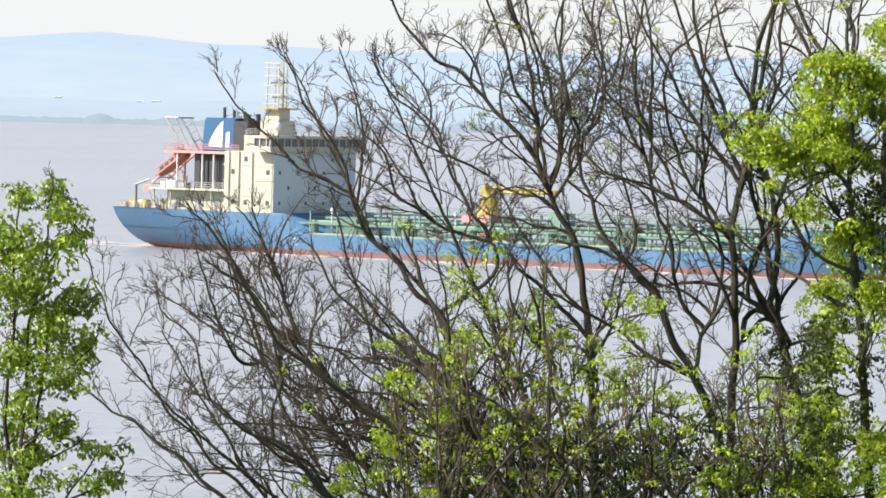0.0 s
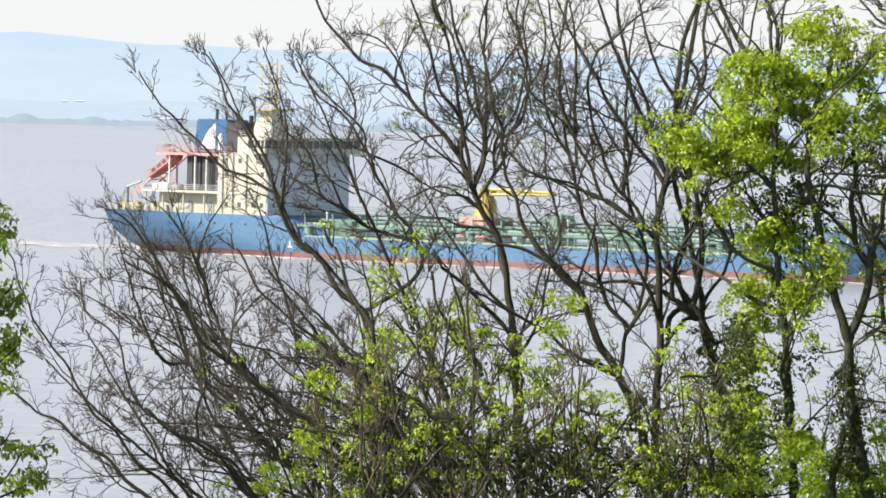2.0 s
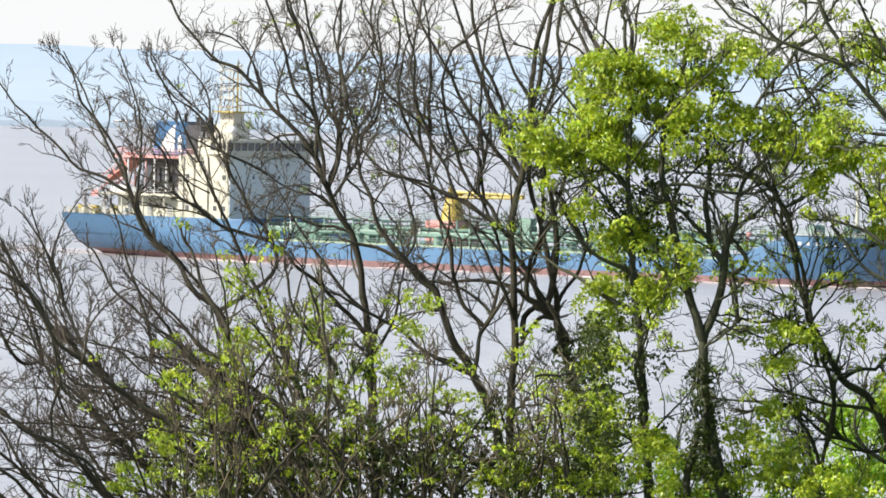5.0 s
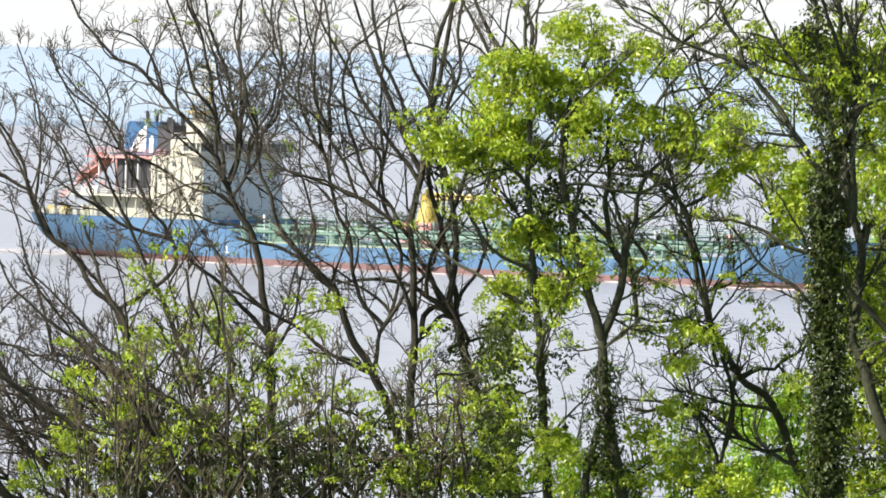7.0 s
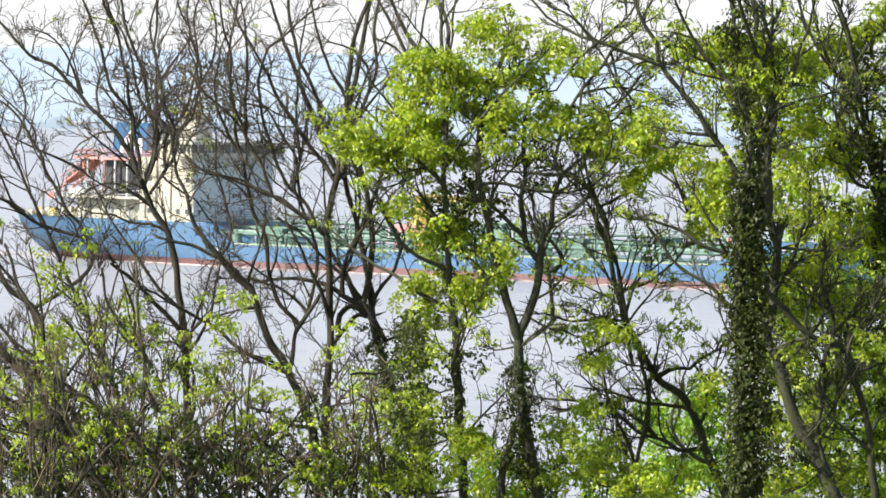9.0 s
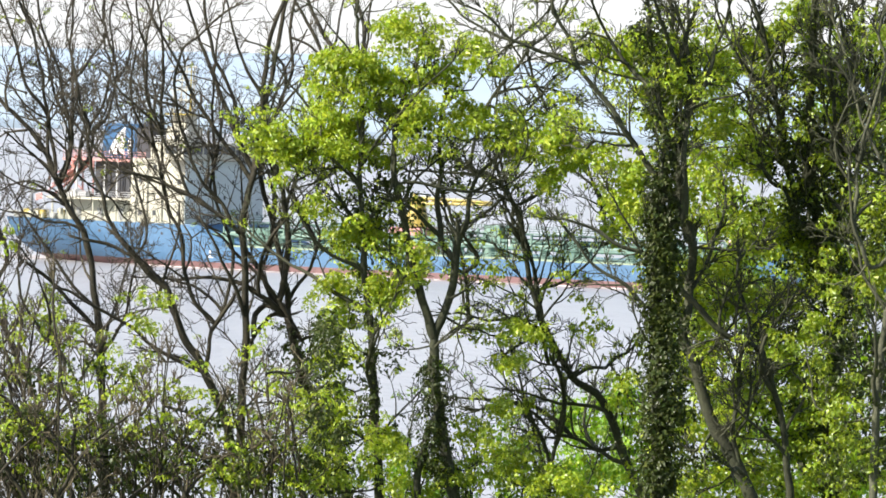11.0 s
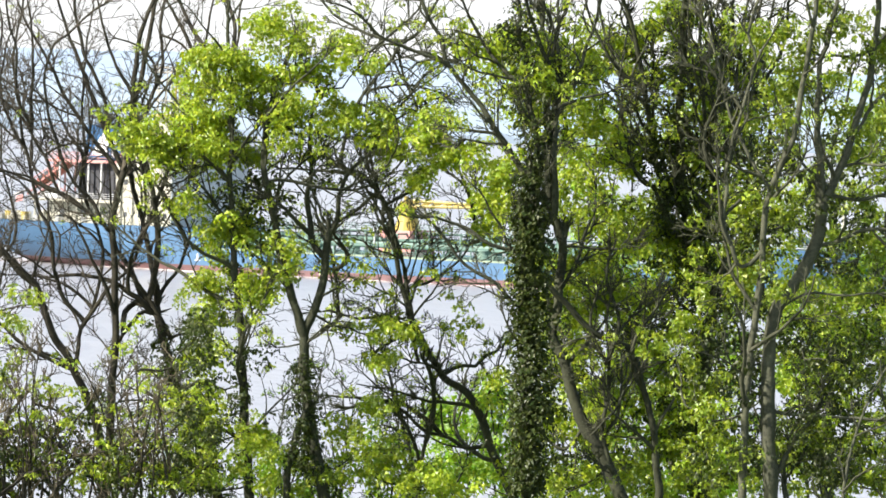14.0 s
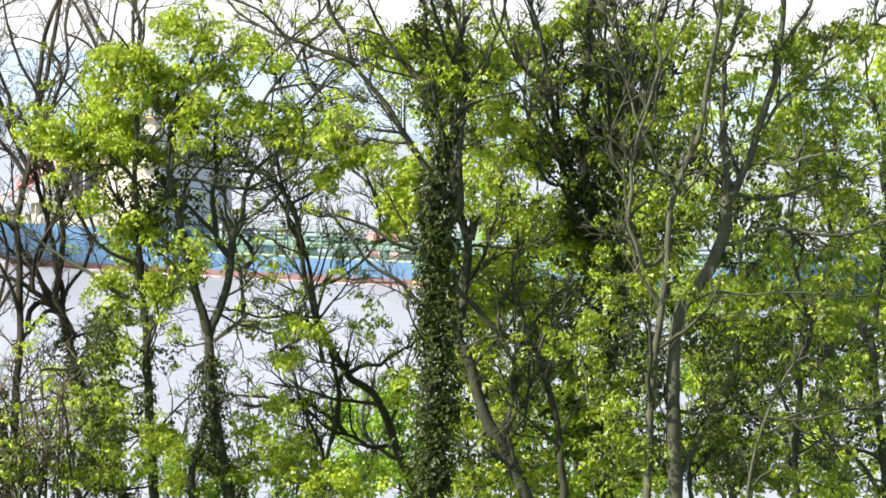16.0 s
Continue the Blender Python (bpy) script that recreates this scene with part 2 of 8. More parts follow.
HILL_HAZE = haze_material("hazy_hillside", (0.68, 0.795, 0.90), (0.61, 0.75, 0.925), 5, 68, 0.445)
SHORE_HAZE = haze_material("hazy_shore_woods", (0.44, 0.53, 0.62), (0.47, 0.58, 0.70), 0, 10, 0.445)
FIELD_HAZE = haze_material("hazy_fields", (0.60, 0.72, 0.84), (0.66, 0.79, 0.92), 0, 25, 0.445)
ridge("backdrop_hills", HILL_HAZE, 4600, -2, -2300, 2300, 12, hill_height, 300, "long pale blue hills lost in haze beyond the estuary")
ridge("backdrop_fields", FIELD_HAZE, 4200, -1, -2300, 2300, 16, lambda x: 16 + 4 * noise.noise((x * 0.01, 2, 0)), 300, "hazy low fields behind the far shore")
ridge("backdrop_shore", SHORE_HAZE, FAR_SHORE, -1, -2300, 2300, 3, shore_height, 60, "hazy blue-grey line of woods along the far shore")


def far_building(x, y, w, h, z):
    """A pale block with a pitched roof across the water."""
    root = new("far_building", None)
    root.location = (x, y, z)
    tagged(root, "small white building seen through haze on the far shore", "building", "buildings on the far shore")
    bm = bmesh.new()
    box(bm, -w / 2, w / 2, -4, 4, -1.0, h)
    part("wall", bm, WHITE, root)
    bm = bmesh.new()
    v = [bm.verts.new(c) for c in ((-w / 2 - 0.3, -4.3, h), (w / 2 + 0.3, -4.3, h), (w / 2 + 0.3, 4.3, h), (-w / 2 - 0.3, 4.3, h), (-w / 2, 0, h + 0.7), (w / 2, 0, h + 0.7))]
    for q in ((0, 1, 5, 4), (2, 3, 4, 5), (1, 2, 5), (3, 0, 4), (3, 2, 1, 0)):
        bm.faces.new([v[i] for i in q])
    part("roof", bm, WHITE, root)


for bx, bw, bh in ((-302, 5, 1.0), (-238, 4, 0.5), (-226, 7, 0.5), (150, 5, 0.8)):
    far_building(bx, 4350, bw, bh, 15.0 + 4 * noise.noise((bx * 0.01, 2, 0)))


# ---- the tanker: x runs forward from the stern, y to port, z up from the waterline ----
LENGTH, HALF_BEAM, POOP, MAIN, FORECASTLE = 172.0, 13.5, 7.0, 3.8, 7.8
SHIP_TURN = -37.0


def hull_point(u, z):
    """A point of the starboard side: u runs 0 to 1 from stern to stem at height z."""
    k = min(1.0, max(0.0, z / POOP))
    s0 = 4.5 * (1 - k) ** 2.4
    s1 = 164.5 + 0.95 * max(0.0, z)
    s = s0 + u * (s1 - s0)
    a0 = 0.25 + 0.53 * k ** 0.5
    ta = 0.10 + 0.17 * (1 - k)
    aft = a0 + (1 - a0) * math.sin(min(1.0, u / ta) * math.pi / 2)
    tf = 0.80 + 0.05 * min(1.0, z / FORECASTLE)
    fore = 1.0 if u < tf else max(0.0, 1 - ((u - tf) / (1 - tf)) ** 2.2) ** 0.8
    return s, HALF_BEAM * min(aft, fore)


def hull_band(name, mat, z0, z1, ship, u0=lambda z: 0.0, u1=lambda z: 1.0, rows=6, cols=70, label="", lid=None):
    """A band of plating round both sides between two heights, closed by a deck where lid is given."""
    verts, faces = [], []
    us = [i / cols for i in range(cols + 1)]
    us = [0.5 - 0.5 * math.cos(u * math.pi) for u in us]
    n = len(us)
    for side in (-1, 1):
        o = len(verts)
        for j in range(rows + 1):
            z = z0 + (z1 - z0) * j / rows
            for u in us:
                s, h = hull_point(u0(z) + u * (u1(z) - u0(z)), z)
                verts.append((s, side * h, z))
        for j in range(rows):
            for i in range(n - 1):
                q = (o + j * n + i, o + j * n + i + 1, o + (j + 1) * n + i + 1, o + (j + 1) * n + i)
                faces.append(q if side < 0 else q[::-1])
    half = len(verts) // 2
    for j in range(rows):
        for i in (0, n - 1):
            q = (j * n + i, (j + 1) * n + i, half + (j + 1) * n + i, half + j * n + i)
            faces.append(q if i == 0 else q[::-1])
    me = bpy.data.meshes.new(name)
    me.from_pydata(verts, [], faces)
    me.materials.append(mat)
    me.shade_smooth()
    ob = new(name, me)
    ob.parent = ship
    tagged(ob, label)
    if lid:
        dv, df = [], []
        for u in us:
            s, h = hull_point(u0(z1) + u * (u1(z1) - u0(z1)), z1)
            dv += [(s, -h, z1 - 0.12), (s, h, z1 - 0.12)]
        df = [(2 * i, 2 * i + 2, 2 * i + 3, 2 * i + 1) for i in range(n - 1)]
        dm = bpy.data.meshes.new("deck")
        dm.from_pydata(dv, [], df)
        dm.materials.append(lid)
        d = new("deck", dm)
        d.parent = ship
    return ob


def railing(name, points, parent, mat, height=1.05, gap=2.0, r=0.035):
    """Posts with three bars along a line of places."""
    bm = bmesh.new()
    for a, b in zip(points, points[1:]):
        a, b = Vector(a), Vector(b)
        n = max(1, round((b - a).length / gap))
        for i in range(n + 1):
            p = a.lerp(b, i / n)
            rod(bm, p, p + Vector((0, 0, height)), r, sides=4)
        for k in (0.35, 0.68, 1.0):
            rod(bm, a + Vector((0, 0, height * k)), b + Vector((0, 0, height * k)), r, sides=4)
    return part(name, bm, mat, parent)


def window_on(parent, x, y, z, w, h, side):
    """A dark framed pane on a starboard face (side 'y') or a forward face (side 'x')."""
    bm = bmesh.new()
    if side == "y":
        box(bm, x - w / 2, x + w / 2, y - 0.06, y + 0.1, z - h / 2, z + h / 2)
    else:
        box(bm, x - 0.1, x + 0.06, y - w / 2, y + w / 2, z - h / 2, z + h / 2)
    return part("window", bm, GLASS_DARK, parent)


def tanker():
    ship = new("tanker_ship")
    tagged(ship, "laden blue tanker with cream deckhouse and red boot-topping under way", "ship")
    hull_band("boot_topping", HULL_RED, -2.5, 1.15, ship, rows=3, label="worn red paint at the waterline")
    hull_band("hull", HULL_BLUE, 1.15, MAIN, ship, rows=5, label="light blue steel plating", lid=DECK_GREEN)
    hull_band("poop", HULL_BLUE, MAIN, POOP, ship, u1=lambda z: (37 + (POOP - z) * 2.4) / 170, rows=6, cols=40, label="light blue raised stern plating", lid=DECK_GREEN)
    fc = hull_band("forecastle", HULL_BLUE, MAIN, FORECASTLE, ship, u0=lambda z: 0.80 + 0.012 * (z - MAIN), rows=5, cols=30, label="light blue raised bow plating", lid=DECK_GREEN)
    # plain marks where the name stands on the bow
    for i, w in enumerate((1.0, 0.8, 1.1, 0.7, 1.0, 0.9)):
        bm = bmesh.new()
        s, h = hull_point(0.865 + i * 0.0085, 6.6)
        box(bm, s - w * 0.28, s + w * 0.28, -h - 0.1, -h + 0.3, 6.45, 6.95)
        part("name_bar", bm, WHITE, fc)
    bm = bmesh.new()
    box(bm, 42.7, 43.0, -HALF_BEAM - 0.04, -HALF_BEAM + 0.05, 2.0, 3.0)
    box(bm, 42.3, 43.4, -HALF_BEAM - 0.04, -HALF_BEAM + 0.05, 1.85, 2.0)
    part("tug_mark", bm, WHITE, ship, "white painted mark on the hull")
    for i in range(7):
        bm = bmesh.new()
        s = 18 + i * 2.9 + (0.8 if i > 3 else 0)
        h = hull_point(s / 170, 5.4)[1]
        rod(bm, (s, -h - 0.04, 5.4), (s, -h + 0.3, 5.4), 0.24, sides=10)
        part("porthole", bm, GLASS_DARK, ship)

    # poop deckhouse with the after deck on it
    bm = bmesh.new()
    box(bm, 11, 26, -9.2, 9.2, POOP - 0.2, 10.3, bevel=0.1)
    lower = part("lower_deckhouse", bm, CREAM, ship)
    for i in range(3):
        bm = bmesh.new()
        box(bm, 13.2 + i * 4.2, 14.1 + i * 4.2, -9.28, -9.1, 7.1, 9.0)
        part("door", bm, STEEL, lower)
    bm = bmesh.new()
    box(bm, 8.5, 27, -11.2, 11.2, 10.3, 10.65)
    part("boat_deck", bm, CREAM, ship)
    railing("boat_deck_rail", [(27, -11.1, 10.65), (8.6, -11.1, 10.65), (8.6, 11.1, 10.65)], ship, WHITE)
    for x, y in ((9.3, -10.6), (13, -10.6), (17.5, -10.6), (22, -10.6)):
        bm = bmesh.new()
        rod(bm, (x, y, POOP - 0.2), (x, y, 10.3), 0.16)
        part("deck_post", bm, CREAM, ship)
    # open engine casing under the boat platform, its recess shade painted black
    bm = bmesh.new()
    box(bm, 15.2, 25.4, -7.0, 7.0, 10.65, 16.6)
    casing = part("engine_casing", bm, SOOT_AND_SHADE, ship, "louvred engine casing, the shade of its recess put in as black")
    for i in range(10):
        bm = bmesh.new()
        box(bm, 15.8 + i * 0.95, 16.5 + i * 0.95, -7.12, -6.95, 11.4, 16.0)
        part("louvre", bm, SOOT_AND_SHADE, casing)
    for x in (12.2, 17.8, 20.3):
        bm = bmesh.new()
        rod(bm, (x, -8.0, 10.65), (x, -8.0, 16.6), 0.17)
        part("platform_post", bm, WHITE, ship)
    bm = bmesh.new()
    box(bm, 9.5, 26, -8.4, 8.4, 16.6, 17.0)
    part("boat_platform", bm, PALE_RED, ship, "faded red raised boat platform")
    railing("platform_rail", [(26, -8.3, 17.0), (9.6, -8.3, 17.0), (9.6, -3.2, 17.0)], ship, PALE_RED, height=1.2, r=0.06)
    # deck gear under the platform
    for x, w, z, mat in ((12.0, 2.2, 1.2, WHITE), (14.4, 1.6, 0.9, STEEL), (10.2, 1.2, 1.0, WHITE)):
        bm = bmesh.new()
        box(bm, x - w / 2, x + w / 2, -9.5, -7.6, 10.65, 10.65 + z, bevel=0.1)
        part("deck_locker", bm, mat, ship)

    # free-fall lifeboat on its ramp
    boat = new("lifeboat")
    boat.parent = ship
    bm = bmesh.new()
    prof = ((0.0, 0.3, 0.35), (0.4, 0.85, 0.7), (1.4, 1.15, 0.95), (3.2, 1.25, 1.05), (5.6, 1.25, 1.1), (7.0, 1.05, 0.95), (7.6, 0.55, 0.55))
    rings = []
    for x, w, h in prof:
        rings.append([bm.verts.new((x, w * math.cos(a * math.tau / 14), h * math.sin(a * math.tau / 14) * (1.0 if a < 7 else 0.8))) for a in range(14)])
    for a, b in zip(rings, rings[1:]):
        for i in range(14):
            bm.faces.new((a[i], a[(i + 1) % 14], b[(i + 1) % 14], b[i]))
    bm.faces.new(rings[0])
    bm.faces.new(rings[-1][::-1])
    bmesh.ops.recalc_face_normals(bm, faces=bm.faces)
    part("boat_shell", bm, SAFETY_RED, boat, "orange-red enclosed boat", smooth=True)
    for i in range(4):
        bm = bmesh.new()
        box(bm, 1.5 + i * 1.35, 2.3 + i * 1.35, -1.3, -1.1, 0.1, 0.62)
        part("boat_window", bm, GLASS_DARK, boat)
    bm = bmesh.new()
    box(bm, 5.0, 6.6, -0.7, 0.7, 1.0, 1.75, bevel=0.15)
    part("boat_cab", bm, SAFETY_RED, boat)
    for z, r in ((0.85, 0.1), (-0.25, 0.13)):
        bm = bmesh.new()
        rod(bm, (0.2, -1.32, z), (7.6, -1.32, z), r, sides=6)
        part("rubbing_strip", bm, PALE_RED, boat)
    boat.matrix_basis = pose(5.4, -4.6, 12.6, 0, -32, 0)
    bm = bmesh.new()
    for y in (-3.0, 0.0):
        rod(bm, (2.4, y, 11.0), (9.9, y, 16.6), 0.2, sides=6)
        rod(bm, (9.8, y, 16.8), (9.8, y, 10.6), 0.18, sides=6)
        rod(bm, (5.5, y, 13.2), (9.0, y, 10.6), 0.13, sides=6)
    for k in range(6):
        p = Vector((2.4, -3.0, 11.0)).lerp(Vector((9.9, -3.0, 16.6)), k / 5)
        rod(bm, p, p + Vector((0, 3.0, 0)), 0.12, sides=6)
    part("launch_ramp", bm, PALE_RED, ship, "faded red slanted launching ramp")
    davit = new("recovery_davit")
    davit.parent = ship
    tagged(davit, "grey lattice recovery frame")

    def bar(name, a, b, r):
        bm = bmesh.new()
        rod(bm, a, b, r, sides=6)
        part(name, bm, STEEL, davit)

    for y in (-3.2, 1.0):
        bar("davit_arm", (9.6, y, 17.0), (5.4, y, 22.6), 0.16)
        bar("davit_arm", (11.2, y, 17.0), (7.4, y, 22.6), 0.13)
        bar("davit_head", (5.2, y, 22.6), (8.2, y, 22.6), 0.16)
        for k in (0.25, 0.5, 0.75):
            bar("davit_brace", Vector((9.6, y, 17.0)).lerp(Vector((5.4, y, 22.6)), k), Vector((11.2, y, 17.0)).lerp(Vector((7.4, y, 22.6)), k + 0.12), 0.09)
    for x in (5.3, 8.1):
        bar("cross_bar", (x, -3.2, 22.6), (x, 1.0, 22.6), 0.15)

    # funnel
    bm = bmesh.new()
    box(bm, 13.2, 20.8, -2.9, 2.9, 17.0, 22.8, bevel=0.25)
    for v in bm.verts:
        if v.co.z > 20:
            v.co.x += 0.55 if v.co.x < 17 else 0.0
    funnel = part("funnel", bm, FUNNEL_BLUE, ship, "dark blue funnel")
    bm = bmesh.new()
    sail = [bm.verts.new((x, -2.99, z)) for x, z in ((14.9, 17.9), (18.0, 17.6), (18.15, 22.3), (17.5, 21.9), (16.6, 21.0), (15.8, 19.9), (15.2, 18.8))]
    bm.faces.new(sail)
    fin = [bm.verts.new((x, -2.99, z)) for x, z in ((18.7, 17.6), (19.6, 17.6), (19.6, 20.3), (19.2, 20.5), (18.7, 20.0))]
    bm.faces.new(fin)
    bmesh.ops.solidify(bm, geom=bm.faces[:], thickness=0.06)
    bmesh.ops.recalc_face_normals(bm, faces=bm.faces)
    part("funnel_mark", bm, BRIGHT_WHITE, funnel, "plain white curved mark")
    # black block added as the shaded front face of the funnel
    bm = bmesh.new()
    box(bm, 20.8, 24.2, -3.6, 3.2, 17.0, 22.3, bevel=0.15)
    part("funnel_front_shade", bm, SOOT_AND_SHADE, funnel, "dark block that stands in for the shaded funnel front")
    for x, y, r, h in ((16.6, -0.8, 0.28, 24.6), (17.6, 0.6, 0.24, 24.2), (21.6, -1.2, 0.4, 23.6), (22.8, 0.8, 0.4, 23.6), (23.0, -2.2, 0.3, 23.3)):
        bm = bmesh.new()
        rod(bm, (x, y, 22.2), (x, y, h), r, sides=10)
        part("exhaust_pipe", bm, SOOT_AND_SHADE, funnel)
    bm = bmesh.new()
    rod(bm, (18.6, 0, 22.5), (18.6, 0, 33.0), 0.12, 0.05, sides=6)
    part("aerial", bm, WHITE, ship)

    # accommodation block and wheelhouse
    bm = bmesh.new()
    box(bm, 25.4, 36.0, -11.4, 11.4, POOP - 0.2, 17.3, bevel=0.12)
    block = part("accommodation", bm, CREAM, ship, "cream painted accommodation block")
    bm = bmesh.new()
    box(bm, 36.0, 36.14, -11.3, 11.3, POOP - 0.1, 17.2)
    part("front_bulkhead", bm, FRONT_SHADE, block, "front bulkhead with its cool grey shade put in the colour")
    for k, z in enumerate((8.6, 11.2, 13.8, 16.0)):
        for x in (27.4, 30.2, 33.2, 35.0):
            if (k * 5 + round(x)) % 4 == 1 or k == 0:
                window_on(block, x, -11.4, z, 0.7, 0.8, "y")
        for i in range(9):
            if (i * 7 + k * 3) % 5 < 2:
                window_on(block, 36.14, -9.6 + i * 2.4, z, 0.5, 0.6, "x")
    for x in (26.6, 28.8, 31.7):
        bm = bmesh.new()
        rod(bm, (x, -11.6, 7.2), (x, -11.6, 17.2), 0.12, sides=6)
        part("drain_pipe", bm, CREAM, block)
    for z in (9.7, 12.3, 14.9):
        bm = bmesh.new()
        box(bm, 25.3, 36.12, -11.5, 11.5, z, z + 0.16)
        part("deck_edge", bm, CREAM, block)
    bm = bmesh.new()
    box(bm, 33.0, 37.2, -13.5, 13.5, 17.3, 17.7)
    part("bridge_deck", bm, CREAM, ship)
    bm = bmesh.new()
    box(bm, 33.2, 36.9, -13.3, 13.3, 17.7, 18.25)
    box(bm, 32.9, 37.3, -13.5, 13.5, 19.6, 20.1)
    box(bm, 26.5, 33.0, -7.5, 7.5, 17.3, 20.0)
    wheelhouse = part("wheelhouse", bm, CREAM, ship, "cream wheelhouse with wings")
    bm = bmesh.new()
    box(bm, 33.35, 36.75, -13.1, 13.1, 18.25, 19.6)
    part("window_band", bm, GLASS_DARK, wheelhouse, "dark band of bridge windows")
    for i in range(15):
        bm = bmesh.new()
        y = -13.15 + i * 26.3 / 14
        box(bm, 36.7, 36.88, y - 0.12, y + 0.12, 18.2, 19.65)
        part("mullion", bm, CREAM, wheelhouse)
    for x in (33.3, 34.6, 36.0):
        bm = bmesh.new()
        box(bm, x - 0.1, x + 0.1, -13.28, -13.05, 18.2, 19.65)
        part("mullion", bm, CREAM, wheelhouse)
    railing("monkey_island_rail", [(26.6, -7.3, 20.0), (33.0, -13.3, 20.1), (37.1, -13.3, 20.1), (37.1, 13.3, 20.1)], ship, WHITE)
    bm = bmesh.new()
    box(bm, 26.6, 30.6, -3.4, 1.4, 20.0, 22.6, bevel=0.1)
    box(bm, 27.0, 30.0, -2.4, 0.6, 22.6, 24.6, bevel=0.1)
    part("mast_house", bm, CREAM, ship)
    mast = new("radar_mast")
    mast.parent = ship
    tagged(mast, "cream lattice radar mast")
    for x in (26.8, 29.4):
        for y in (-2.0, 0.2):
            bm = bmesh.new()
            rod(bm, (x, y, 24.6), (x + (0.3 if x < 28 else 0), y, 32.4), 0.13, sides=6)
            part("mast_leg", bm, CREAM, mast)
    for z in (25.4, 27.0, 28.6, 30.2, 31.6, 32.4):
        for y in (-2.0, 0.2):
            bm = bmesh.new()
            rod(bm, (26.2, y, z), (29.9, y, z), 0.12, sides=5)
            part("mast_rung", bm, CREAM, mast)
    bm = bmesh.new()
    box(bm, 26.4, 30.6, -3.6, 1.8, 24.5, 24.75)
    part("mast_platform", bm, YELLOW, ship, "yellow-orange mast platform")
    bm = bmesh.new()
    rod(bm, (29.6, -1.0, 24.6), (29.6, -1.0, 33.4), 0.2, 0.08, sides=8)
    part("mast_pole", bm, YELLOW, ship)
    for x, y, z, r in ((31.4, -4.5, 21.6, 0.7), (31.8, 3.6, 21.4, 0.6)):
        bm = bmesh.new()
        bmesh.ops.create_uvsphere(bm, u_segments=14, v_segments=8, radius=r, matrix=Matrix.Translation((x, y, z)))
        rod(bm, (x, y, 20.0), (x, y, z), 0.15, sides=6)
        part("satellite_dome", bm, WHITE, ship, smooth=True)
    for z, x in ((26.4, 28.6), (28.9, 28.4)):
        bm = bmesh.new()
        box(bm, x - 0.15, x + 0.15, -3.2, 1.0, z, z + 0.3, bevel=0.05)
        part("radar_scanner", bm, WHITE, ship)

    # stern mooring gear
    pts = [(hull_point(u, POOP)[0] + 0.15, -hull_point(u, POOP)[1] + 0.2, POOP - 0.1) for u in (0.2, 0.16, 0.12, 0.08, 0.05, 0.025, 0.0)]
    railing("poop_rail", pts + [(0.3, 9.5, POOP - 0.1)], ship, CREAM)
    for x, y, mat in ((2.6, -7.2, YELLOW), (5.6, -8.6, CREAM), (8.6, -6.0, YELLOW), (3.2, 3.0, CREAM)):
        winch = new("mooring_winch")
        winch.parent = ship
        bm = bmesh.new()
        rod(bm, (x - 0.1, y - 1.1, 7.75), (x - 0.1, y + 1.1, 7.75), 0.62, sides=14)
        part("drum", bm, STEEL, winch)
        for dy in (-1.2, 1.2):
            bm = bmesh.new()
            box(bm, x - 0.7, x + 0.7, y + dy - 0.12, y + dy + 0.12, 6.9, 8.35, bevel=0.05)
            part("winch_cheek", bm, mat, winch)
    for x, y in ((0.9, -8.8), (1.3, -5.0), (4.2, -10.2), (7.0, -10.8), (12.5, -11.6)):
        bm = bmesh.new()
        for d in (-0.4, 0.4):
            rod(bm, (x + d, y, 6.9), (x + d, y, 7.7), 0.2, sides=10)
        part("bollard", bm, CREAM, ship)
    for x, y, w, h, mat in ((1.6, -9.0, 0.9, 0.9, STEEL), (4.8, -10.4, 0.8, 1.1, CREAM), (6.6, -9.6, 1.2, 1.4, YELLOW), (9.6, -10.6, 1.0, 0.9, STEEL), (10.4, -9.8, 0.7, 1.8, CREAM), (1.8, -6.6, 1.1, 1.3, CREAM), (14.5, -11.4, 0.8, 1.2, STEEL)):
        bm = bmesh.new()
        box(bm, x - w / 2, x + w / 2, y - 0.5, y + 0.5, 6.9, 6.9 + h, bevel=0.08, top=0.85)
        part("mooring_gear", bm, mat, ship)
    bm = bmesh.new()
    rod(bm, (0.4, 0, 6.9), (-0.6, 0, 11.2), 0.07, sides=6)
    part("flag_staff", bm, WHITE, ship)
    bm = bmesh.new()
    for i in range(6):
        for j in range(3):
            x0, z0 = -0.55 - i * 0.22, 10.9 - j * 0.35 - 0.06 * i
            box(bm, x0 - 0.22, x0, 0.08 * math.sin(i), 0.03 + 0.08 * math.sin(i), z0 - 0.35, z0)
    part("flag", bm, PALE_RED, ship, "small faded red ensign")
    bm = bmesh.new()
    rod(bm, (3.8, -9.0, 6.9), (3.8, -9.0, 10.9), 0.3, sides=10)
    rod(bm, (3.8, -9.0, 10.9), (6.6, -8.6, 11.9), 0.2, sides=8)
    part("stores_crane", bm, STEEL, ship)

    # cargo deck: pipes on racks, walkway, tank hatches, vents
    for k, (y, z, r) in enumerate(((-9.5, 5.4, 0.3), (-6.0, 5.7, 0.32), (-4.6, 6.3, 0.3), (-3.2, 6.3, 0.3), (-1.8, 6.3, 0.26), (0.2, 6.4, 0.36), (2.0, 6.3, 0.3), (3.6, 5.9, 0.3), (8.5, 5.5, 0.3))):
        bm = bmesh.new()
        rod(bm, (38.5 + (k % 3) * 2, y, z), (136 - (k % 4) * 3, y, z), r, sides=10)
        part("cargo_pipe", bm, PIPE_GREEN if k % 2 else DECK_GREEN, ship)
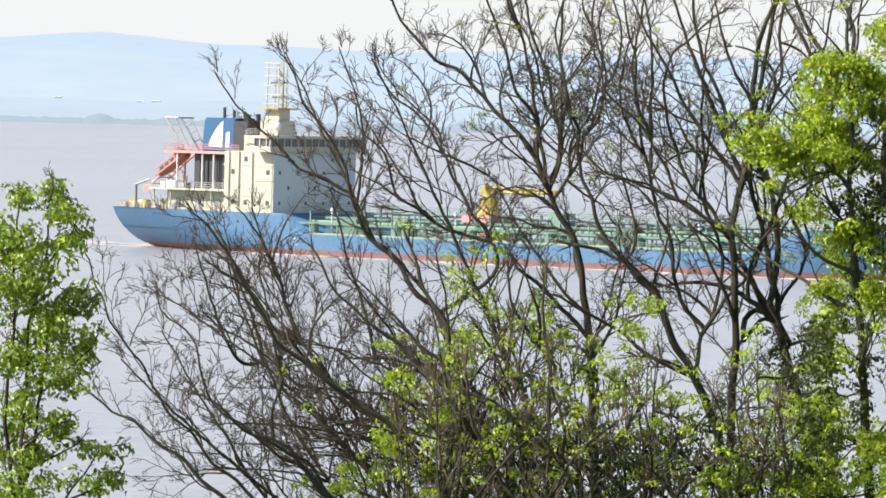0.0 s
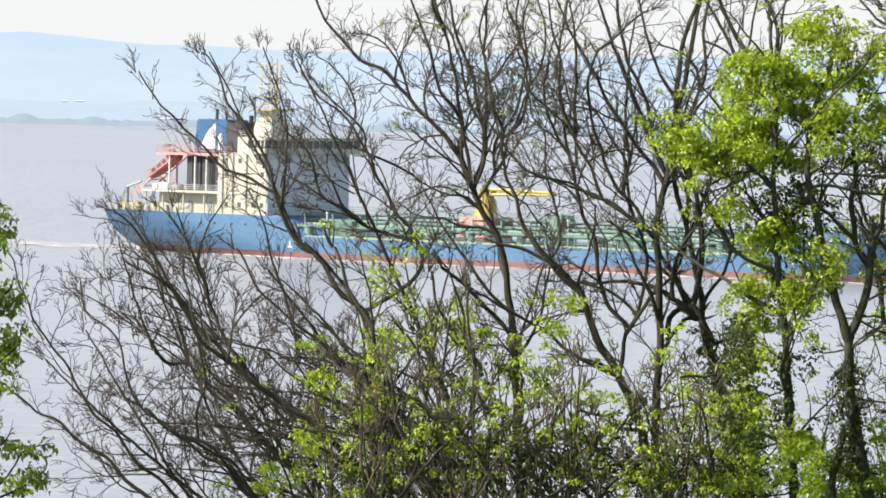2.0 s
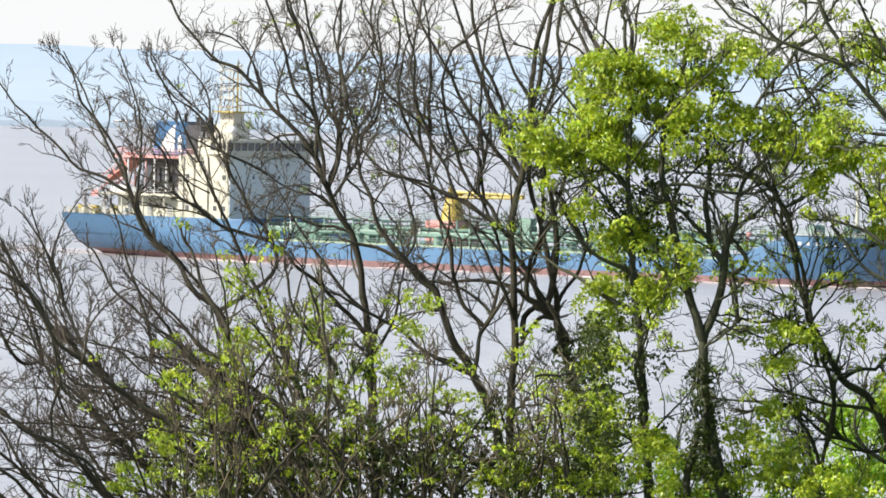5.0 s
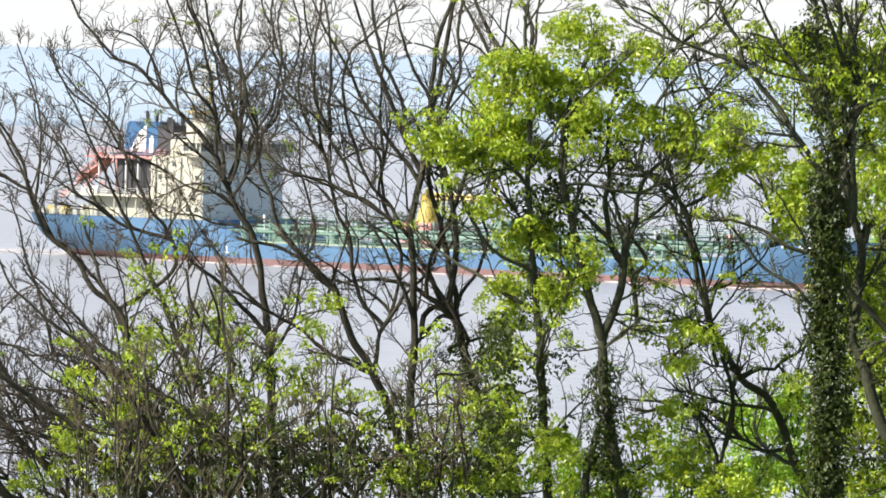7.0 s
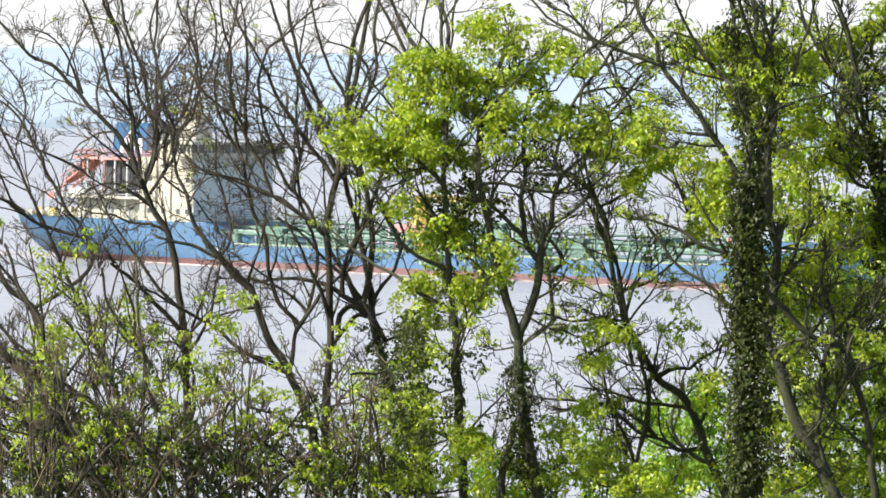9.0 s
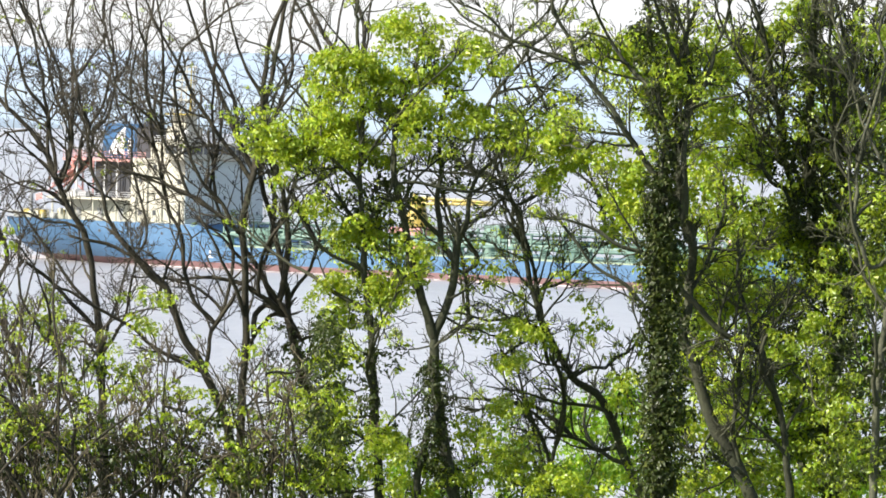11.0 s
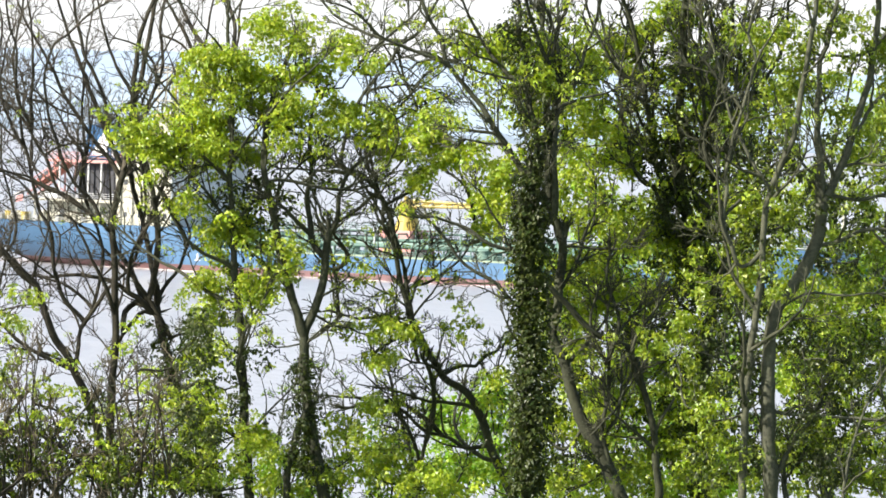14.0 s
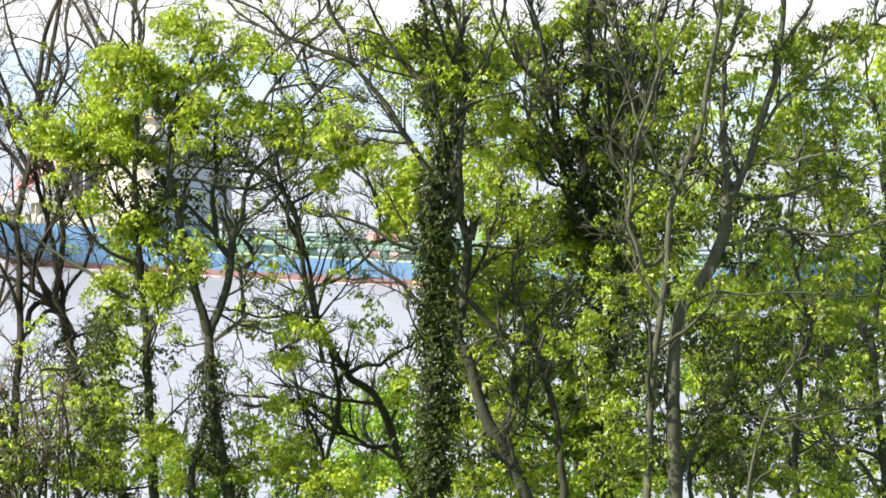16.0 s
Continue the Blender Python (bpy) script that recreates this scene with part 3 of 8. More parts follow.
    for i in range(17):
        x = 41 + i * 5.8
        bm = bmesh.new()
        for y in (-7.0, -2.4, 2.8):
            box(bm, x - 0.12, x + 0.12, y - 0.12, y + 0.12, MAIN - 0.15, 7.3)
        box(bm, x - 0.14, x + 0.14, -7.2, 3.0, 7.2, 7.45)
        part("pipe_rack", bm, PIPE_GREEN, ship)
    bm = bmesh.new()
    box(bm, 37, 146, -1.2, 0.0, 7.45, 7.6)
    part("catwalk", bm, PIPE_GREEN, ship)
    railing("catwalk_rail", [(37, -1.2, 7.6), (146, -1.2, 7.6)], ship, PIPE_GREEN, gap=2.4, r=0.045)
    railing("deck_rail", [(hull_point(u, MAIN)[0], -hull_point(u, MAIN)[1] + 0.25, MAIN - 0.1) for u in (0.29, 0.5, 0.7, 0.79)], ship, PIPE_GREEN, gap=1.9, r=0.05)
    bm = bmesh.new()
    edge = [hull_point(0.27 + 0.53 * i / 40, MAIN) for i in range(41)]
    for (s0, h0), (s1, h1) in zip(edge, edge[1:]):
        box(bm, s0, s1, -h0 - 0.03, -h0 + 0.15, MAIN - 0.05, MAIN + 0.2)
    part("deck_edge", bm, PALE_GREEN, ship, "pale green raised deck edge")
    for i in range(12):
        x = 44 + i * 8.2 + (i % 3) * 0.6
        y = -9.8 + (i % 2) * 2.0
        bm = bmesh.new()
        rod(bm, (x, y, MAIN - 0.15), (x, y, 5.3), 0.8, sides=14)
        rod(bm, (x, y, 5.3), (x, y, 5.5), 0.95, sides=14)
        part("tank_hatch", bm, PIPE_GREEN, ship)
        bm = bmesh.new()
        rod(bm, (x + 2.6, y + 1.5, MAIN - 0.15), (x + 2.6, y + 1.5, 7.6), 0.14, sides=8)
        rod(bm, (x + 2.6, y + 1.5, 7.6), (x + 2.6, y + 1.5, 8.2), 0.3, 0.24, sides=8)
        part("tank_vent", bm, WHITE if i % 3 == 0 else PIPE_GREEN, ship)
    for x, y, w, h, mat in ((49, -5.5, 4.2, 2.6, DECK_GREEN), (59, -4.0, 3.6, 3.0, PIPE_GREEN), (88.5, 0, 3.0, 4.8, PIPE_GREEN), (106, -5, 4.0, 3.0, DECK_GREEN), (118, 2, 3.4, 3.6, PIPE_GREEN)):
        bm = bmesh.new()
        box(bm, x - w / 2, x + w / 2, y - 1.8, y + 1.8, MAIN - 0.15, MAIN + h, bevel=0.08)
        part("deck_house", bm, mat, ship)
    # hose crane amidships
    bm = bmesh.new()
    box(bm, 70.8, 76.6, -4.2, 3.2, MAIN - 0.15, 7.8, bevel=0.08)
    part("manifold_house", bm, PALE_RED, ship, "faded red manifold platform")
    crane = new("hose_crane")
    crane.parent = ship
    bm = bmesh.new()
    rod(bm, (73.8, -0.6, 7.8), (73.8, -0.6, 11.4), 2.1, 1.25, sides=18)
    rod(bm, (73.8, -0.6, 11.4), (73.8, -0.6, 12.4), 1.35, sides=18)
    part("pedestal", bm, YELLOW, crane)
    bm = bmesh.new()
    for y in (-1.3, 0.1):
        for z in (11.6, 12.5):
            rod(bm, (74.4, y, z), (87.6, -0.6 + (y + 0.6) * 0.4, z * 0.4 + 7.2), 0.3, 0.22, sides=6)
        for i in range(7):
            a = Vector((74.4, y, 11.6)).lerp(Vector((88.2, -0.6 + (y + 0.6) * 0.4, 12.0)), i / 7)
            b = Vector((74.4, y, 12.5)).lerp(Vector((88.2, -0.6 + (y + 0.6) * 0.4, 12.0)), (i + 0.6) / 7)
            rod(bm, a, b, 0.2, sides=5)
    part("jib", bm, YELLOW, crane)
    bm = bmesh.new()
    box(bm, 74.0, 74.4, -2.4, -1.4, 12.0, 13.2, bevel=0.08)
    part("cab", bm, YELLOW, crane)
    # forecastle gear
    bm = bmesh.new()
    rod(bm, (150, 0, FORECASTLE - 0.2), (150, 0, 17.0), 0.35, 0.18, sides=10)
    rod(bm, (150, -1.6, 14.2), (150, 1.6, 14.2), 0.1, sides=6)
    part("foremast", bm, CREAM, ship)
    for x, y in ((146, -6), (152, -5), (157, 3)):
        bm = bmesh.new()
        rod(bm, (x, y - 1.4, 8.8), (x, y + 1.4, 8.8), 0.7, sides=14)
        box(bm, x - 0.8, x + 0.8, y + 1.4, y + 1.7, 7.8, 9.4, bevel=0.05)
        part("windlass", bm, PIPE_GREEN, ship)
    bm = bmesh.new()
    rod(bm, (134, -6.5, MAIN - 0.15), (134, -6.5, 7.4), 0.2, sides=10)
    rod(bm, (134, -6.5, 7.4), (134.6, -6.5, 7.8), 0.4, sides=12)
    part("deck_ventilator", bm, PALE_RED, ship, "faded red mushroom ventilator")
    railing("forecastle_rail", [(hull_point(u, FORECASTLE)[0], -hull_point(u, FORECASTLE)[1] + 0.3, FORECASTLE - 0.1) for u in (0.85, 0.9, 0.95, 0.985)], ship, WHITE)
    return ship


ship = tanker()


def foam_material():
    m = bpy.data.materials.new("wake_foam")
    m.use_nodes = True
    nt = m.node_tree
    n, link = nt.nodes, nt.links.new
    b = n["Principled BSDF"]
    b.inputs["Base Color"].default_value = (0.47, 0.425, 0.41, 1)
    b.inputs["Roughness"].default_value = 0.7
    co, nz, mp = n.new("ShaderNodeTexCoord"), n.new("ShaderNodeTexNoise"), n.new("ShaderNodeMapping")
    mp.inputs["Scale"].default_value = (0.18, 0.5, 1)
    nz.inputs["Scale"].default_value, nz.inputs["Detail"].default_value = 1.0, 6
    link(co.outputs["Object"], mp.inputs["Vector"])
    link(mp.outputs["Vector"], nz.inputs["Vector"])
    r = n.new("ShaderNodeMapRange")
    r.inputs["From Min"].default_value, r.inputs["From Max"].default_value = 0.34, 0.56
    link(nz.outputs["Fac"], r.inputs["Value"])
    link(r.outputs["Result"], b.inputs["Alpha"])
    return m


FOAM = foam_material()


def wake():
    """Foam astern and along the waterline, low uneven ridges that go with the ship."""
    root = new("wake")
    tagged(root, "pale foamy wake trailing behind the ship on the water", "wake")
    verts, faces = [], []
    for i in range(90):
        x = 12 - i * 4.0
        w = 8.5 + 0.035 * i * i ** 0.7
        for j in range(5):
            y = (j - 2) / 2 * w
            verts.append((x, y + 1.2 * noise.noise((x * 0.05, j, 0)), 0.05 + (0.10 + 0.10 * noise.noise((x * 0.2, y * 0.3, 0)) if 0 < j < 4 else 0)))
    for i in range(89):
        for j in range(4):
            a = i * 5 + j
            faces.append((a, a + 1, a + 6, a + 5))
    me = bpy.data.meshes.new("stern_foam")
    me.from_pydata(verts, [], faces)
    me.materials.append(FOAM)
    new("stern_foam", me).parent = root
    verts, faces = [], []
    for i in range(121):
        u = i / 120
        s, h = hull_point(u, 0.0)
        w = 0.5 + 0.5 * noise.noise((s * 0.2, 0, 0)) + (1.4 if u > 0.9 else 0)
        verts += [(s, -h + 0.2, 0.22), (s, -h - 0.35, 0.2), (s, -h - 0.35 - w, 0.04)]
    for i in range(120):
        for j in range(2):
            a = i * 3 + j
            faces.append((a, a + 1, a + 4, a + 3))
    me = bpy.data.meshes.new("side_foam")
    me.from_pydata(verts, [], faces)
    me.materials.append(FOAM)
    new("side_foam", me).parent = root
    return root


ship_wake = wake()


# ---- trees: tapered stems and limbs, grown twigs, sprays of leaves ----
rng = random.Random(7)


def tube(acc, pts, radii, sides):
    """Adds a tapered round stem along pts to the lists of acc."""
    verts, faces = acc
    if sides > 3:
        end = (pts[-1] - pts[-2]).normalized() * radii[-1] * 0.8
        pts, radii = list(pts) + [pts[-1] + end], list(radii) + [radii[-1] * 0.4]
    o, n = len(verts), len(pts)
    for i, p in enumerate(pts):
        d = (pts[min(i + 1, n - 1)] - pts[max(i - 1, 0)]).normalized()
        a = d.cross(Vector((0.13, 0.97, 0.2)))
        if a.length < 0.2:
            a = d.cross(Vector((1, 0, 0)))
        a.normalize()
        b = d.cross(a)
        for k in range(sides):
            c = k * math.tau / sides
            verts.append(p + (a * math.cos(c) + b * math.sin(c)) * radii[i])
    for i in range(n - 1):
        for k in range(sides):
            j = (k + 1) % sides
            faces.append((o + i * sides + k, o + i * sides + j, o + (i + 1) * sides + j, o + (i + 1) * sides + k))
    faces.append(tuple(o + (n - 1) * sides + k for k in range(sides)))


def mesh_from(acc, name, mat):
    me = bpy.data.meshes.new(name)
    me.from_pydata(acc[0], [], acc[1])
    me.materials.append(mat)
    me.shade_smooth()
    return me


def leaf_shape(size, bend, lobes=True):
    """Outline of one lobed leaf, stalk at the origin, folded along its rib."""
    if lobes:
        out = ((0.0, 0.0), (0.46, 0.24), (0.21, 0.47), (0.0, 1.0))
    else:
        out = ((0.0, 0.0), (0.36, 0.14), (0.30, 0.46), (0.0, 0.95))
    right = [Vector((x * size, y * size, bend * size * (abs(x) * 1.2 - y * y * 0.6))) for x, y in out]
    left = [Vector((-p.x, p.y, p.z)) for p in right[1:-1]]
    return right, left


def add_leaf(acc, m, size, bend, lobes):
    verts, faces = acc
    right, left = leaf_shape(size, bend, lobes)
    o = len(verts)
    verts.extend(m @ p for p in right)
    verts.extend(m @ p for p in left)
    n, k = len(right), len(left)
    mid = o + n - 1
    ring = [o + i for i in range(n)]
    faces.append(tuple(ring))
    faces.append((o, mid) + tuple(o + n + i for i in range(k - 1, -1, -1)))


def spray_mesh(name, mat, count, radius, size, flat, lobes):
    """A domed tuft of hanging leaves that overlap like shingles round the end of a twig."""
    acc = ([], [])
    squash = Vector((rng.uniform(0.8, 1.2), rng.uniform(0.8, 1.2), flat * rng.uniform(0.8, 1.2)))
    for i in range(count):
        a, h = rng.uniform(0, math.tau), rng.uniform(-0.35, 1.0)
        out = Vector((math.cos(a) * math.sqrt(1 - h * h), math.sin(a) * math.sqrt(1 - h * h), h))
        hub = Vector([o * q * radius * rng.uniform(0.55, 1.1) for o, q in zip(out, squash)])
        face = (out + Vector((0, 0, 0.55)) + Vector((rng.gauss(0, 0.3), rng.gauss(0, 0.3), rng.gauss(0, 0.3)))).normalized()
        tip = Vector((out.x, out.y, -0.35)) + Vector((rng.gauss(0, 0.35), rng.gauss(0, 0.35), rng.gauss(0, 0.2)))
        side = tip.cross(face).normalized()
        tip = face.cross(side)
        m = Matrix((side, tip, face)).transposed().to_4x4()
        m.translation = hub
        add_leaf(acc, m, size * rng.uniform(0.6, 1.2), rng.uniform(0.15, 0.6), lobes)
    me = bpy.data.meshes.new(name)
    me.from_pydata(acc[0], [], acc[1])
    me.materials.append(mat)
    return me


SPRAYS = {mat.name: [spray_mesh("leaf_spray", mat, rng.randint(24, 33), 0.175, 0.090, 0.75, True) for _ in range(10)] for mat in (LEAF, LEAF_FRESH, LEAF_BACK, LEAF_SHADE)}
IVY_SPRAYS = [spray_mesh("ivy_spray", IVY_LEAF, 26, 0.14, 0.058, 1.0, False) for _ in range(6)]


def start_tree(name, label, bark, leaf, bare, distance, spread=1.0, tufts=0.0, twig=TWIG, fan=(22, 55), depth=0.1, weight=1.0, leafy=1.0, tuft=1.0):
    root = new(name)
    tagged(root, label, "bush" if "bush" in name else "tree", "trees on the slope")
    return {"root": root, "bark": bark, "leaf": leaf, "bare": bare, "spread": spread, "tufts": tufts, "twig": twig, "fan": fan, "depth": depth, "weight": weight, "leafy": leafy, "tuft": tuft, "y": distance, "limbs": [], "twigs": ([], []), "sprays": [], "ivy": []}


def spurs(acc, pts, radii, length):
    """Buds and short side spurs, alternate along a twig."""
    verts, faces = acc
    for k in range(int(length / 0.11)):
        t = rng.uniform(0.2, 1.0) * (len(pts) - 1)
        i = min(len(pts) - 2, int(t))
        if radii[i] > 0.014:
            continue
        p = pts[i].lerp(pts[i + 1], t - i)
        d = (pts[i + 1] - pts[i]).normalized()
        out = Vector((-d.z, rng.gauss(0, 0.5), d.x)) * rng.choice((-1, 1))
        tip = p + (d * 0.7 + out).normalized() * rng.uniform(0.014, 0.034)
        o, w = len(verts), 0.0052
        verts.extend((p + d * w, p - d * w, p + Vector((0, w, 0)), tip))
        faces.extend(((o, o + 1, o + 3), (o + 1, o + 2, o + 3), (o + 2, o, o + 3)))


def twiglets(tree, pts, radii):
    """Short crooked end twigs, the finest of all."""
    verts, faces = tree["twigs"]
    for _ in range(rng.randint(1, 3)):
        i = rng.randint(1, len(pts) - 1)
        p, d = pts[i], (pts[i] - pts[i - 1]).normalized()
        out = Vector((-d.z, rng.gauss(0, 0.5), d.x)) * rng.choice((-1, 1))
        r = 0.0040 * tree["weight"]
        for k in range(2):
            way = (d * 0.8 + out * (0.9 if k == 0 else 0.2) + Vector((0, 0, 0.15)) + Vector((rng.gauss(0, 0.25), 0, rng.gauss(0, 0.25)))).normalized()
            q = p + way * rng.uniform(0.04, 0.085)
            side = way.cross(Vector((0, 1, 0))).normalized() * r
            o = len(verts)
            verts.extend((p + side, p - side, p + Vector((0, -r * 1.6, 0)), q + side * 0.8, q - side * 0.8, q + Vector((0, -r * 1.3, 0))))
            faces.extend(((o, o + 2, o + 5, o + 3), (o + 2, o + 1, o + 4, o + 5), (o + 1, o, o + 3, o + 4)))
            p = q


def branch(tree, start, way, length, radius):
    """A side branch that bends and turns up, with smaller ones on it down to the twigs."""
    n = 3 if length < 0.13 else (4 if length < 0.35 else 4 + int(length / 0.22))
    step = length / (n - 1)
    pts, d = [start.copy()], way.normalized()
    bend = Vector((rng.gauss(0, 0.10), rng.gauss(0, 0.06), rng.gauss(0.05, 0.08)))
    for i in range(n - 1):
        d = (d + bend + Vector((rng.gauss(0, 0.17), rng.gauss(0, 0.10), rng.gauss(0.02, 0.17)))).normalized()
        pts.append(pts[-1] + d * step)
    radii = [max(0.0046, radius * (1 - 0.72 * i / (n - 1))) * tree["weight"] for i in range(n)]
    tube(tree["twigs"], pts, radii, 3 if length < 0.2 else (4 if length < 0.7 else 6))
    spurs(tree["twigs"], pts, radii, length)
    if length < 0.13:
        return
    if length < 0.5:
        twiglets(tree, pts, radii)
    if 0.16 < length < 0.7 and rng.random() < tree["tufts"]:
        tree["sprays"].append((*pts[-1], tree["tuft"] * rng.uniform(0.4, 0.85)))
    gap = (0.10 + 0.075 * length) / tree["bare"]
    count = int(length * 0.9 / gap + rng.random())
    side = rng.choice((-1, 1))
    for c in range(count):
        k = rng.uniform(0.15, 1.0) if length < 0.5 else rng.uniform(0.22, 0.98)
        i = min(n - 2, int(k * (n - 1)))
        p = pts[i].lerp(pts[i + 1], k * (n - 1) - i)
        t = (pts[i + 1] - pts[i]).normalized()
        side = -side
        w = Matrix.Rotation(side * radians(rng.uniform(*tree["fan"])), 3, "Y") @ t + Vector((0, rng.gauss(0, 0.35), 0.06))
        reach = min(0.8, length * rng.uniform(0.28, 0.62)) * (1.2 - 0.6 * k)
        branch(tree, p, w, max(0.05, reach), max(0.005, min(radii[i] * 0.75 / tree["weight"], 0.0045 + 0.010 * reach)))


def limb(tree, base, mid, tip, r0, r1):
    """A stem or limb from base to tip by way of mid (x and height), tapered, with branches."""
    y = tree["y"]

    def nearest(spot):
        return min(((math.hypot(p.x - spot[0], p.z - spot[1]) + max(0.0, p.z - spot[1] - 0.1), i, p) for i, p in enumerate(q for other in tree["limbs"] for q in other)), default=(99.0, 0, None))

    gap, _, found = nearest(base)
    stem = gap > 0.25 and base[1] < 23.5
    if not stem and gap > 0.25 and nearest(tip)[0] < gap and tip[1] < base[1] + 0.3:
        base, tip, r0, r1 = tip, base, r1, r0
        gap, _, found = nearest(base)
    if not stem and tree["limbs"] and gap > 0.5:
        return
    y0 = y + rng.uniform(-0.5, 0.5) if stem or found is None else found.y
    a = Vector((base[0], y0, base[1])) if stem or gap > 0.25 else found.copy()
    joint = [] if stem or gap <= 0.25 or found is None else [found.lerp(a, k / 4) for k in range(4)]
    c = Vector((tip[0], y0 + rng.gauss(0, 0.45), tip[1]))
    b = Vector((mid[0], (a.y + c.y) / 2 + rng.gauss(0, 0.15), mid[1]))
    tm = min(0.75, max(0.25, (b - a).length / max(0.01, (b - a).length + (c - b).length)))
    ctrl = (b - a * (1 - tm) ** 2 - c * tm ** 2) / (2 * tm * (1 - tm))
    length = (b - a).length + (c - b).length
    n = max(6, int(length / 0.14))
    pts, radii = [], []
    seed = rng.uniform(0, 100)
    for i in range(n + 1):
        t = i / n
        p = a * (1 - t) ** 2 + ctrl * 2 * t * (1 - t) + c * t * t
        amp = 0.075 * min(1.0, length / 3) * math.sin(math.pi * t) ** 0.5
        p += Vector((amp * noise.noise((seed, t * length * 1.1, 0)), amp * noise.noise((seed, t * length, 5)), 0.6 * amp * noise.noise((seed, t * length * 1.3, 9))))
        p += 0.034 * math.sin(math.pi * t) ** 0.3 * Vector((noise.noise((seed, t * length * 3.6, 2)), 0, noise.noise((seed, t * length * 3.6, 7))))
        pts.append(p)
        radii.append((r0 + (r1 - r0) * t ** 0.85) * (1 + 0.12 * noise.noise((seed, t * length * 3, 4))))
    dress(tree, pts, radii, joint, stem)


def bough(tree, way, r0, r1, twigs=1.0):
    """A crooked stem or limb through several places (x and height), tapered, with branches."""
    base = way[0]
    gap, found = min(((math.hypot(p.x - base[0], p.z - base[1]) + max(0.0, p.z - base[1] - 0.1), p) for other in tree["limbs"] for p in other), default=(99.0, None), key=lambda c: c[0])
    stem = gap > 0.3 and base[1] < 24.2
    y0 = tree["y"] if stem or found is None else found.y
    drift, n = rng.gauss(0, 0.25), len(way)
    marks = [Vector((x, y0 + drift * i / (n - 1), z)) for i, (x, z) in enumerate(way)]
    joint = []
    if not stem and found is not None:
        if gap <= 0.3:
            marks[0] = found.copy()
        else:
            joint = [found.lerp(marks[0], k / 4) for k in range(4)]
    pts = []
    for i in range(n - 1):
        p0, p1, p2, p3 = marks[max(0, i - 1)], marks[i], marks[i + 1], marks[min(n - 1, i + 2)]
        k = max(2, int((p2 - p1).length / 0.1))
        for j in range(k):
            t = j / k
            pts.append(0.5 * (2 * p1 + (p2 - p0) * t + (2 * p0 - 5 * p1 + 4 * p2 - p3) * t * t + (3 * p1 - p0 - 3 * p2 + p3) * t ** 3))
    pts.append(marks[-1])
    seed = rng.uniform(0, 100)
    m = len(pts) - 1
    for i, p in enumerate(pts[1:-1], 1):
        p += (0.035 if r0 > 0.05 else 0.06) * Vector((noise.noise((seed, i * 0.3, 2)), noise.noise((seed, i * 0.3, 5)), noise.noise((seed, i * 0.3, 7))))
    radii = [(r0 + (r1 - r0) * (i / m) ** 0.9) * (1 + 0.16 * noise.noise((seed, i * 0.35, 4))) for i in range(m + 1)]
    dress(tree, pts, radii, joint, stem, twigs)
    return pts


def dress(tree, pts, radii, joint, stem, twigs=1.0):
    """Gives a stem its foot, its mesh and its side branches."""
    y, n, r0, r1, y0 = tree["y"], len(pts) - 1, radii[0], radii[-1], pts[0].y
    length = sum((pts[i + 1] - pts[i]).length for i in range(n))
    body, rr = joint + pts, [r0] * len(joint) + radii
    for _ in range(8 if joint else 0):
        for i in range(1, min(len(body) - 1, len(joint) + 6)):
            body[i] = (body[i - 1] + body[i] * 2 + body[i + 1]) / 4
    pts = body[len(joint):]
    if stem:
        a = pts[0]
        root = tree["root"]
        if not tree["limbs"]:
            root.location = (a.x, y, slope(a.x, y))
        foot = Vector((root.location.x * 0.6 + a.x * 0.4, y0, 0))
        foot.z = slope(foot.x, foot.y) - 0.15
        low = [foot.lerp(a, k / 6) for k in range(6)]
        body, rr = low + body, [r0 * (1.35 - 0.055 * k) for k in range(6)] + rr
    tree["limbs"].append(pts)
    acc = ([], [])
    tube(acc, body, rr, 9 if r0 > 0.06 else 7)
    tree.setdefault("parts", []).append(("stem" if stem else "limb", mesh_from(acc, "limb", tree["bark"])))
    # side branches
    bare, spread = tree["bare"] * twigs, tree["spread"]
    count = int(length / 0.24 * bare + 0.5)
    side = 1
    for k in range(count):
        t = 0.10 + 0.90 * (k + rng.random()) / count
        i = min(n - 1, int(t * n))
        if pts[i].z < 22.2 or (radii[i] > 0.075 and rng.random() < 0.7):
            continue
        d = (pts[i + 1] - pts[i]).normalized()
        side = -side
        w = Matrix.Rotation(side * radians(rng.uniform(*tree["fan"])), 3, "Y") @ d + Vector((0, rng.gauss(0, 0.4), 0.08))
        reach = spread * min(2.0, max(0.4, length * 0.36)) * (1.2 - 0.75 * t) * rng.uniform(0.45, 1.2)
        branch(tree, pts[i], w, reach, min(radii[i] * 0.7, 0.006 + 0.013 * reach))
    for _ in range(4):
        branch(tree, pts[-1], (pts[-1] - pts[-3]).normalized() + Vector((rng.gauss(0, 0.3), rng.gauss(0, 0.2), rng.gauss(0, 0.25))), rng.uniform(0.16, 0.34) * spread, r1 * 0.8)


def shade_canopy(tree, centre, rx, rz, count):
    """Deep unseen upper crown over the stems, added to shade the trees below."""
    foliage(tree, centre, rx, rz, count, 1.5)


